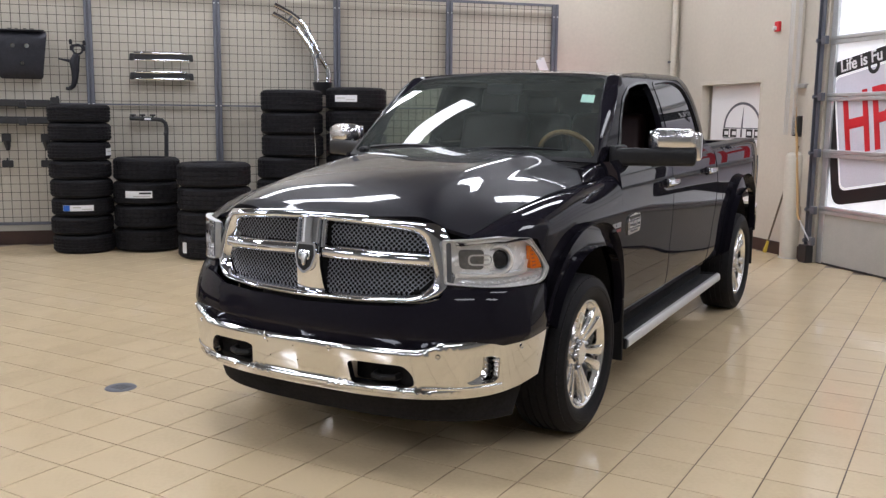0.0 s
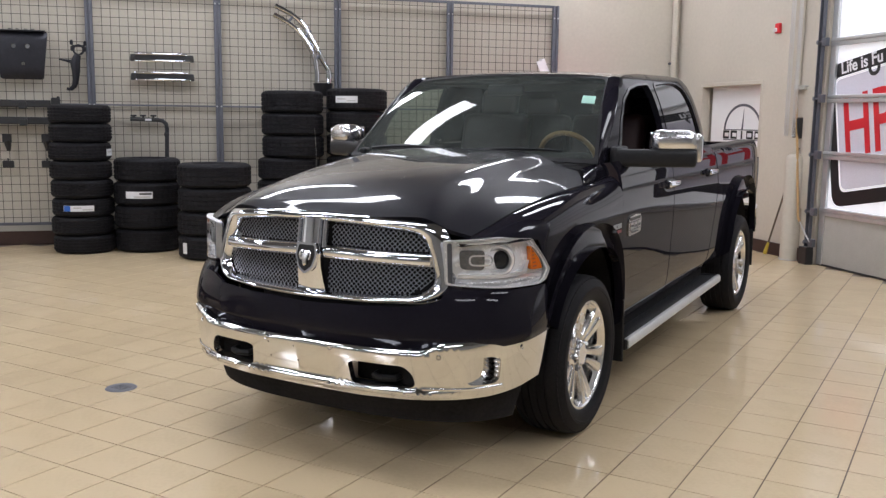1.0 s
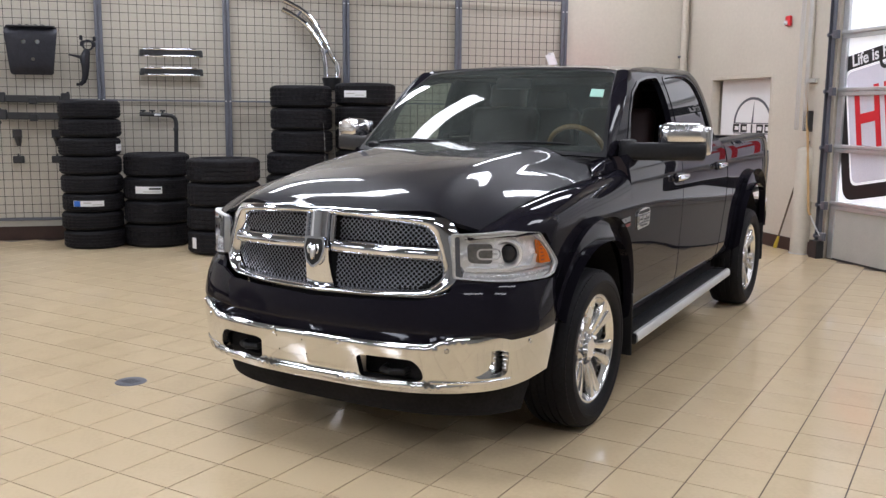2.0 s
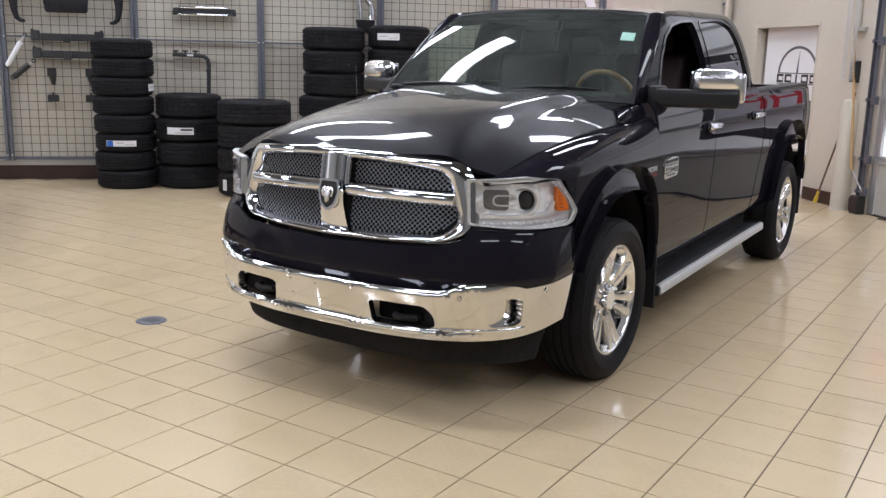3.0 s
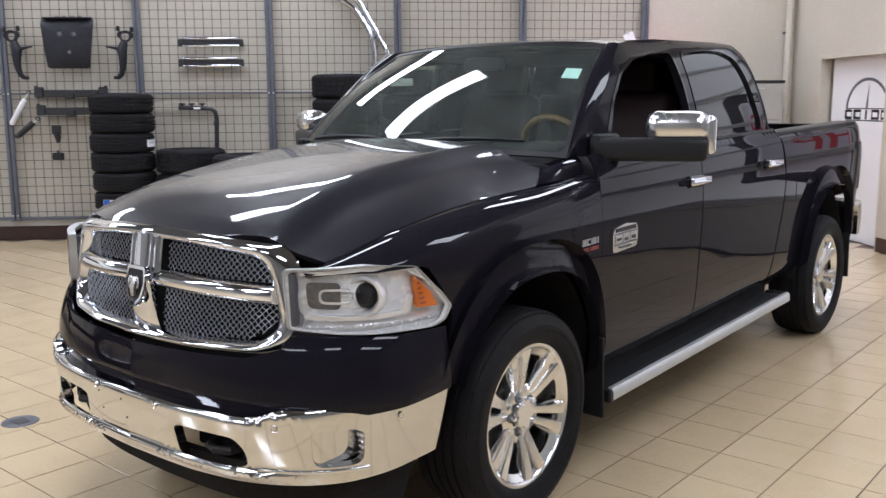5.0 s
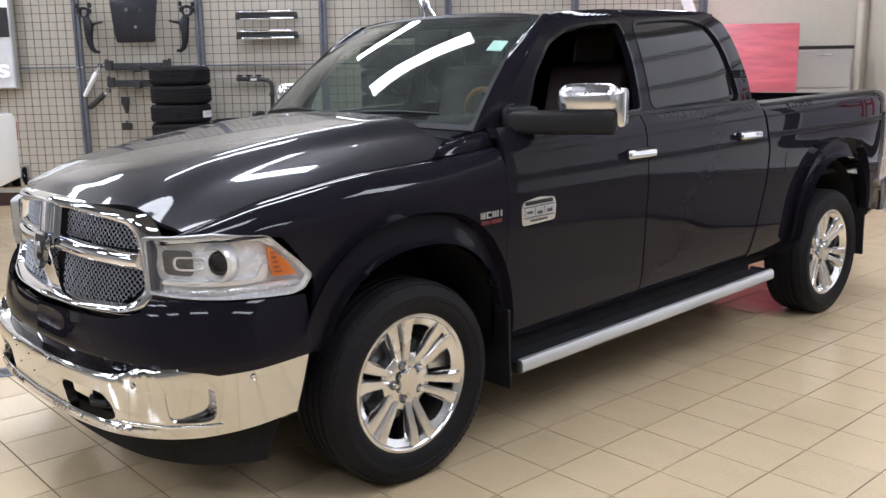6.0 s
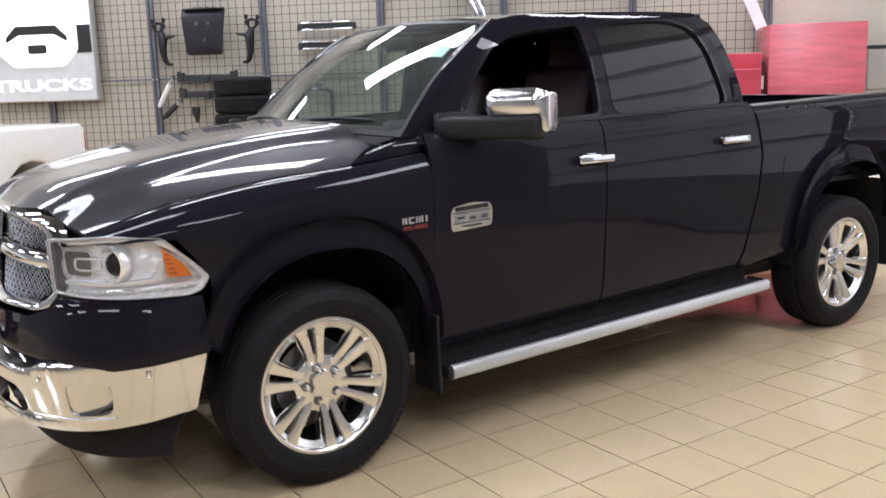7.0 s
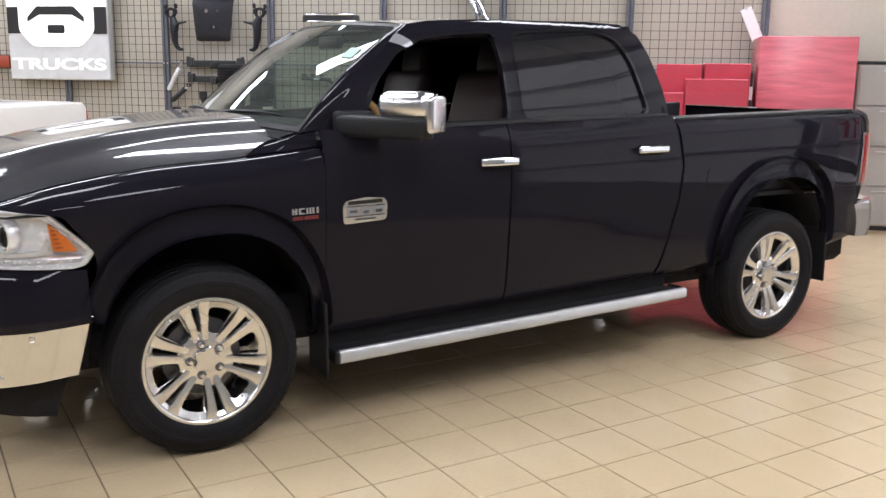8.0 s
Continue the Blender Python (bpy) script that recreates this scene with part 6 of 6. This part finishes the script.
carton_stack(5.02, 0.60, 4, 0.47, 0.44, 0.60, "stack of bright red cartons by the wall")
t = carton_stack(5.52, 0.60, 4, 0.47, 0.443, 0.60, "stack of red cartons with a black strap")
part("strap", boxed((0.243, 1.50, 0.20), (0.03, 0.36, 0.10), 0.006), M_BLACK_STEEL, t, "black strap with a white tag")
part("tag", boxed((0.245, 1.46, 0.255), (0.035, 0.14, 0.006), 0.002), M_LABEL, t)
carton_stack(5.40, 1.06, 4, 0.62, 0.402, 0.28, "lower stack of red cartons before the others")
carton_stack(4.87, 1.06, 4, 0.42, 0.365, 0.28, "lowest stack of red cartons before the others")
t = thing("grey_cabinet", north(7.20, 0, 0.28), "pale grey steel cabinet with a black top", "cabinet")
part("carcass", boxed((0, 0.92, 0), (0.64, 1.74, 0.44), 0.008), M_GREY, t)
part("top", boxed((0, 1.80, 0), (0.67, 0.035, 0.47), 0.006), M_BLACK, t)
part("plinth", boxed((0, 0.025, 0), (0.60, 0.05, 0.40), 0.003), M_BLACK, t)
for k in range(4):
    d = part("drawer", boxed((0, 0.27 + 0.43 * k, 0.228), (0.61, 0.415, 0.02), 0.006), M_GREY, t)
    part("handle", boxed((0, 0.43 + 0.43 * k, 0.246), (0.16, 0.014, 0.016), 0.004), M_ALU, d)

# pipe in the corner
t = thing("wall_pipe", north(7.76, 0, 0.075), "beige painted vertical pipe in the corner", "pipe")
bm = bmesh.new()
tube(bm, [(0, 0.0, 0), (0, CEIL, 0)], 0.045, 16)
part("pipe", bm, M_WALL, t)
for y in (0.6, 2.4, 4.2):
    part("pipe_clip", boxed((0, y, -0.03), (0.11, 0.03, 0.07), 0.005), M_STEEL, t)

# ---- the wall with the niche and the garage door ----
t = thing("niche_sign", east(1.40, 0, -0.13), "white panel in the niche with a grey round emblem", "sign")
part("panel", boxed((0.02, 1.03, -0.02), (1.34, 2.05, 0.04), 0.004), M_WHITE, t)
ring = [(0.09 + 0.42 * math.cos(a), 1.48 + 0.34 * math.sin(a)) for a in (math.pi * k / 24 for k in range(25))] + [(0.09 - 0.385 * math.cos(a), 1.48 + 0.308 * math.sin(a)) for a in (math.pi * k / 24 for k in range(25))]
skin("emblem_ring", ring, [], lambda x, y: (x, y, 0.004), M_STEEL, t, step=0.2, flange=0.003)
skin("emblem_blade", [(0.075, 1.49), (0.11, 1.49), (0.115, 1.76)], [], lambda x, y: (x, y, 0.004), M_STEEL, t, step=0.3, flange=0.003)
for k in range(5):
    x = -0.27 + 0.178 * k
    w = 0.14 if k != 2 else 0.03
    part("emblem_letter_bar", boxed((x, 1.42, 0.003), (w, 0.105, 0.004), 0.001), M_BLACK, t)
    if k != 2:
        part("letter_slot", boxed((x + (0.02 if k in (0, 1) else 0), 1.42, 0.0055), (w - 0.05, 0.05, 0.002), 0.0), M_WHITE, t)
part("emblem_rule", boxed((0.09, 1.485, 0.003), (0.84, 0.012, 0.004), 0.001), M_STEEL, t)
part("emblem_rule", boxed((0.09, 1.355, 0.003), (0.84, 0.012, 0.004), 0.001), M_STEEL, t)
t = thing("trim", east(1.37, 0, 0), "dark beige steel frame round the niche", "frame", "", "structure")
for x, w in ((-0.69, 0.05), (0.69, 0.05)):
    part("jamb", boxed((x, 1.03, -0.06), (w, 2.06, 0.13), 0.004), M_WALL, t)
part("lintel", boxed((0, 2.075, -0.06), (1.43, 0.05, 0.13), 0.004), M_WALL, t)

t = thing("fire_alarm", east(2.335, 2.69, 0), "small red fire alarm strobe on the wall", "fire alarm")
part("base", boxed((0, 0, 0.02), (0.085, 0.115, 0.04), 0.006), M_REDPRINT, t)
part("strobe", boxed((-0.012, -0.02, 0.05), (0.05, 0.05, 0.03), 0.012, None, 2), M_LABEL, t)

t = thing("bollard", Matrix.Translation((0.895, 6.855, 0)), "beige painted round steel bollard", "bollard")
bm = bmesh.new()
lathe(bm, [(0.0005, 1.235), (0.06, 1.228), (0.098, 1.205), (0.112, 1.165), (0.113, 0.0), (0.0005, 0.0)], 36, "z")
bmesh.ops.recalc_face_normals(bm, faces=bm.faces[:])
part("post", bm, M_WALL, t)
bm = bmesh.new()
lathe(bm, [(0.113, 0.012), (0.122, 0.010), (0.124, 0.0), (0.113, 0.0)], 36, "z")
part("foot_ring", bm, M_GREY, t)

# broom handle leaning by the bollard
t = thing("leaning_pole", Matrix(), "thin dark pole with a yellow tip leaning on the wall", "pole")
bm = bmesh.new()
a, b = at(S1 - 0.09, 2.45, 0.012), at(S1 - 0.03, 2.88, 1.30)
tube(bm, [a.lerp(b, 0.10), b], 0.011, 8)
part("shaft", bm, material("brown_shaft", (0.10, 0.075, 0.05), 0.5, vary=0.2), t)
bm = bmesh.new()
tube(bm, [a, a.lerp(b, 0.02), a.lerp(b, 0.11)], [0.022, 0.024, 0.013], 10)
part("tip", bm, material("yellow_plastic", (0.55, 0.42, 0.05), 0.5, vary=0.1), t, "yellow tip")

# chains, hoist box, conduit and hose beside the garage door
def chain(r, z0, z1, off):
    t = thing("hoist_chain", east(r, 0, off), "hanging steel door chain", "chain", "chains of the garage door hoist")
    bm = bmesh.new()
    z, k = z0, 0
    while z < z1:
        pts = [((0.011 if k % 2 else 0.0) * math.cos(a), z + 0.022 * math.sin(a), (0.0 if k % 2 else 0.011) * math.cos(a)) for a in (2 * math.pi * j / 6 for j in range(7))]
        tube(bm, pts, 0.0035, 4, caps=False)
        z += 0.032
        k += 1
    tagged(part("chain", bm, M_ALU, t, smooth=60), kind="stuff")


for r in (2.70, 2.745, 2.84, 2.875):
    chain(r, 1.45, CEIL - 0.3, 0.10)
t = thing("chain_hook_box", east(2.86, 1.525, 0), "black chain keeper box on the wall", "box")
for x in (-0.032, 0.032):
    part("keeper", boxed((x, 0, 0.05), (0.036, 0.22, 0.07), 0.006), M_BLACK_STEEL, t)
part("back_plate", boxed((0, 0, 0.008), (0.13, 0.24, 0.016), 0.002), M_BLACK_STEEL, t)
t = thing("conduit", east(2.80, 0, 0), "grey conduit with a switch box on the wall", "conduit")
bm = bmesh.new()
tube(bm, [(0.0, 2.0, 0.02), (0.0, CEIL, 0.02)], 0.013, 8)
part("tube", bm, M_WALL, t)
part("box", boxed((0.05, 1.98, 0.03), (0.20, 0.05, 0.06), 0.006), M_GREY, t)
part("board", boxed((0.19, 1.30, 0.012), (0.16, 1.38, 0.024), 0.003), M_WALL, t)
t = thing("air_hose", east(2.84, 0, 0.05), "tan hose hanging beside the garage door", "hose")
bm = bmesh.new()
tube(bm, [(0, 1.96, 0.02), (-0.01, 1.9, 0.03), (0.03, 1.6, 0.03), (0.08, 1.30, 0.03), (0.12, 1.0, 0.035), (0.16, 0.75, 0.04), (0.20, 0.52, 0.05), (0.24, 0.47, 0.05)], 0.014, 8)
part("hose", bm, material("tan_rubber", (0.48, 0.30, 0.13), 0.55, vary=0.15), t)
bm = bmesh.new()
tube(bm, [(0.24, 0.47, 0.05), (0.30, 0.40, 0.05), (0.36, 0.33, 0.05), (0.42, 0.26, 0.04)], 0.009, 6)
part("coil", bm, M_ALU, t)

# garage door
GD = -0.05
door = thing("garage_door", east(0, 0, GD), "closed sectional garage door with white panels and aluminium rails", "garage door")
zs = (0.0, 0.61, 1.235, 1.85, 2.46, 3.07, 3.70)
gw, gc = GR1 - GR0 - 0.06, (GR1 + GR0) / 2
part("bottom_panel", boxed((gc, 0.305, 0.0), (gw, 0.60, 0.05), 0.004), M_GREY, door, "plain grey bottom panel")
part("bottom_seal", boxed((gc, 0.012, 0.0), (gw, 0.024, 0.06), 0.006), M_BLACK_STEEL, door)
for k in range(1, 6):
    part("panel", boxed((gc, (zs[k] + zs[k + 1]) / 2, -0.008), (gw, zs[k + 1] - zs[k] - 0.03, 0.016), 0.002), M_DOOR_GLOW, door, "white translucent panel, given a glow as if daylit")
for k in range(1, 6):
    bm = bmesh.new()
    box(bm, (gc, zs[k] + 0.022, 0.022), (gw, 0.040, 0.05), None, 0.006)
    box(bm, (gc, zs[k] - 0.024, 0.020), (gw, 0.044, 0.045), None, 0.006)
    part("rail", bm, M_ALU, door, "aluminium rail")
part("stile", boxed((GR0 + 0.075, 1.85, 0.018), (0.09, 3.68, 0.036), 0.005), M_ALU, door)
trk = thing("door_track", east(GR0 - 0.02, 0, 0), "dark steel door track with rollers", "door track")
bm = bmesh.new()
box(bm, (-0.02, 1.95, 0.035), (0.05, 3.9, 0.012), None, 0.002)
box(bm, (-0.045, 1.95, 0.055), (0.010, 3.9, 0.05), None, 0.002)
box(bm, (0.005, 1.95, 0.052), (0.010, 3.9, 0.045), None, 0.002)
part("channel", bm, M_STEEL, trk, smooth=0)
for z in (0.25, 0.60, 1.235, 1.85, 2.46, 3.07):
    bm = bmesh.new()
    tube(bm, [(-0.03, z, 0.08), (0.10, z, 0.08)], 0.012, 8)
    box(bm, (0.07, z, 0.07), (0.07, 0.09, 0.05), None, 0.006)
    lathe(bm, [(0.001, -0.012), (0.028, -0.012), (0.028, 0.012), (0.001, 0.012)], 12, "x", Matrix.Translation((-0.03, z, 0.08)))
    part("roller", bm, M_STEEL, trk)
part("track_foot", boxed((-0.02, 0.10, 0.07), (0.14, 0.20, 0.10), 0.008), M_BLACK_STEEL, trk)

# printed graphic on the door panels, tilted
g = thing("door_banner", east(3.15, 2.17, GD, 10), "door banner with black rounded frame and red letters", "banner")
outer = rounded([(0, 0.02), (1.45, 0.02), (1.45, -1.53), (0, -1.53)], 0.16, 8)
inner = rounded([(0.13, -0.13), (1.32, -0.13), (1.32, -1.38), (0.13, -1.38)], 0.10, 8)
skin("frame_print", outer, [inner], lambda x, y: (x, y, 0.0035), M_BLACK, g, step=0.3, flange=0.002)
skin("field_print", rounded([(0.155, -0.155), (1.295, -0.155), (1.295, -1.355), (0.155, -1.355)], 0.09, 8), [], lambda x, y: (x, y, 0.0030), material("pale_print", (0.66, 0.64, 0.72), 0.4, vary=0.08, scale=1.5), g, step=0.4, flange=0.002)
text("Life is Fu", 0.175, M_WHITE, Matrix.Translation((0.56, -0.052, 0.006)) @ Matrix.Diagonal((1.0, 1, 1, 1)), g, "letter", 0.0015, "white letter on the black frame", offset=0.003)
text("HP", 0.92, M_REDPRINT, Matrix.Translation((0.60, -0.72, 0.006)) @ Matrix.Diagonal((0.66, 1.0, 1, 1)), g, "letter", 0.0015, "large red letter", offset=0.012)
bm = bmesh.new()
lathe(bm, [(0.045, 0.0), (0.045, 0.003), (0.085, 0.003), (0.085, 0.0)], 20, "z", Matrix.Translation((0.74, -0.14, 0.0035)))
part("eyelet_print", bm, M_BLACK, g)

# ---- white pickup parked with its tail to the mesh wall ----
wt = thing("white_pickup", Matrix.Translation(at(-2.27, 2.14)) @ Matrix.Rotation(radians(-45), 4, "Z"), "white pickup truck parked with its tail towards the wall", "pickup truck")
# local x: away from the wall, local y: to the near side
def profile_body(name, pts, y0, y1, mat, bevel=0.04):
    bm = bmesh.new()
    a = [bm.verts.new((x, y0, z)) for x, z in pts]
    b = [bm.verts.new((x, y1, z)) for x, z in pts]
    bm.faces.new(a)
    bm.faces.new(b[::-1])
    for k in range(len(pts)):
        bm.faces.new((a[k], b[k], b[(k + 1) % len(pts)], a[(k + 1) % len(pts)]))
    bmesh.ops.recalc_face_normals(bm, faces=bm.faces[:])
    bmesh.ops.bevel(bm, geom=bm.edges[:], offset=bevel, segments=3, profile=0.5, affect="EDGES")
    return part(name, bm, mat, wt)


profile_body("bed", [(0.10, 0.60), (0.08, 1.19), (0.14, 1.25), (1.70, 1.25), (1.70, 0.52), (1.50, 0.50), (1.46, 0.62), (1.36, 0.80), (1.20, 0.90), (1.02, 0.93), (0.84, 0.90), (0.68, 0.80), (0.58, 0.62), (0.55, 0.55)], -0.98, 0.98, M_WHITE_PAINT, 0.03)
profile_body("cab", [(1.74, 0.52), (1.74, 1.34), (1.86, 1.86), (3.20, 1.88), (3.86, 1.34), (3.90, 0.50)], -0.98, 0.98, M_WHITE_PAINT, 0.05)
profile_body("nose", [(3.93, 0.50), (3.92, 1.30), (5.0, 1.18), (5.38, 1.05), (5.42, 0.55), (5.20, 0.52), (5.16, 0.70), (5.0, 0.88), (4.74, 0.95), (4.48, 0.88), (4.32, 0.70), (4.28, 0.52)], -0.97, 0.97, M_WHITE_PAINT, 0.05)
profile_body("side_glass", [(1.92, 1.38), (2.0, 1.78), (3.14, 1.80), (3.68, 1.38)], -0.985, 0.985, M_TINT, 0.01)
for e in (-1, 1):
    part("tail_lamp", boxed((0.085, e * 0.93, 1.07), (0.045, 0.085, 0.20), 0.015, None, 2), M_RED, wt, "red tail lamp")
    part("bumper_end", boxed((-0.02, e * 0.62, 0.60), (0.22, 0.72, 0.22), 0.03, None, 2), M_CHROME, wt)
    for cx in (1.02, 4.74):
        bm = bmesh.new()
        lathe(bm, [(0.22, -0.12), (0.32, -0.13), (0.37, -0.11), (0.385, -0.06), (0.385, 0.06), (0.37, 0.11), (0.32, 0.13), (0.22, 0.12)], 40, "x", Matrix.Translation((cx, e * 0.84, 0.385)) @ Matrix.Rotation(radians(90), 4, "Z"))
        bmesh.ops.recalc_face_normals(bm, faces=bm.faces[:])
        w = part("wheel", bm, M_RUBBER, wt)
        bm = bmesh.new()
        lathe(bm, [(0.001, 0.06), (0.07, 0.07), (0.20, 0.09), (0.23, 0.11), (0.23, -0.10), (0.001, -0.10)], 32, "x", Matrix.Translation((cx, e * 0.84, 0.385)) @ Matrix.Rotation(radians(90 * e), 4, "Z"))
        bmesh.ops.recalc_face_normals(bm, faces=bm.faces[:])
        part("rim", bm, M_ALLOY, w)
part("tailgate", boxed((0.07, 0, 0.97), (0.05, 1.62, 0.56), 0.02), M_WHITE_PAINT, wt)
part("tailgate_handle", boxed((0.04, 0, 1.12), (0.03, 0.22, 0.07), 0.01), M_TRIM, wt)
part("chassis", boxed((2.7, 0, 0.50), (5.0, 1.5, 0.22), 0.03), M_LINER, wt)

# ---- floor drain and floor tiles ----
t = thing("floor_drain", Matrix.Translation((-1.606, -0.728, 0.0)), "round grey drain cover set in the floor", "drain")
bm = bmesh.new()
lathe(bm, [(0.0005, 0.003), (0.052, 0.003), (0.056, 0.004), (0.085, 0.004), (0.09, 0.0), (0.09, -0.003)], 32, "z")
part("cover", bm, M_STEEL, t)
for k in range(-2, 3):
    part("slot", boxed((0.02 * k, 0, 0.0036), (0.007, 0.07, 0.001), 0.0), M_BLACK_STEEL, t)

TILE, JOINT, TX, TY, SKEW = 0.308, 0.006, 1.287, 0.466, 0.010
hw = (TILE - JOINT) / 2


def tile_box(cx, cy, verts, faces, skew=0.0):
    b = len(verts)
    c = 0.0012
    for d, z in ((hw, -0.004), (hw, -0.0004), (hw - c, 0.0)):
        verts += [(cx + p * d + skew * q * d, cy + q * d - skew * p * d, z) for p, q in ((-1, -1), (1, -1), (1, 1), (-1, 1))]
    for lv in (0, 4):
        faces += [(b + lv + k, b + lv + (k + 1) % 4, b + lv + 4 + (k + 1) % 4, b + lv + 4 + k) for k in range(4)]
    faces.append((b + 8, b + 9, b + 10, b + 11))


vs, fs = [], []
tile_box(0, 0, vs, fs)
tile_mesh = bpy.data.meshes.new("tile")
tile_mesh.from_pydata(vs, [], fs)
tile_mesh.materials.append(M_TILE)
rest_v, rest_f = [], []
for i in range(-62, 62):
    for j in range(-62, 62):
        a, b = TX + TILE * (i + 0.5), TY + TILE * (j + 0.5)
        x, y = a + SKEW * b, b - SKEW * a
        s, r = (x + 6.66 + y - 3.33) * Q, (x + 6.66 - y + 3.33) * Q
        if not (S0 + 0.05 < s < S1 + 0.05 and 0.0 < r < R1 - 0.05):
            continue
        if (1.2 < x < 3.7 and -2.3 < y < 3.3) or (-2.3 < x < 1.2 and -3.3 < y < -1.2):
            ob = new("tile", tile_mesh)
            ob.location, ob.rotation_euler = (x, y, 0), (0, 0, -SKEW)
            ob.parent = floor
        else:
            tile_box(x, y, rest_v, rest_f, SKEW)
me = bpy.data.meshes.new("tiles_joined")
me.from_pydata(rest_v, [], rest_f)
me.materials.append(M_TILE)
ob = new("tiles", me)
ob.parent = floor
tagged(ob, kind="stuff")
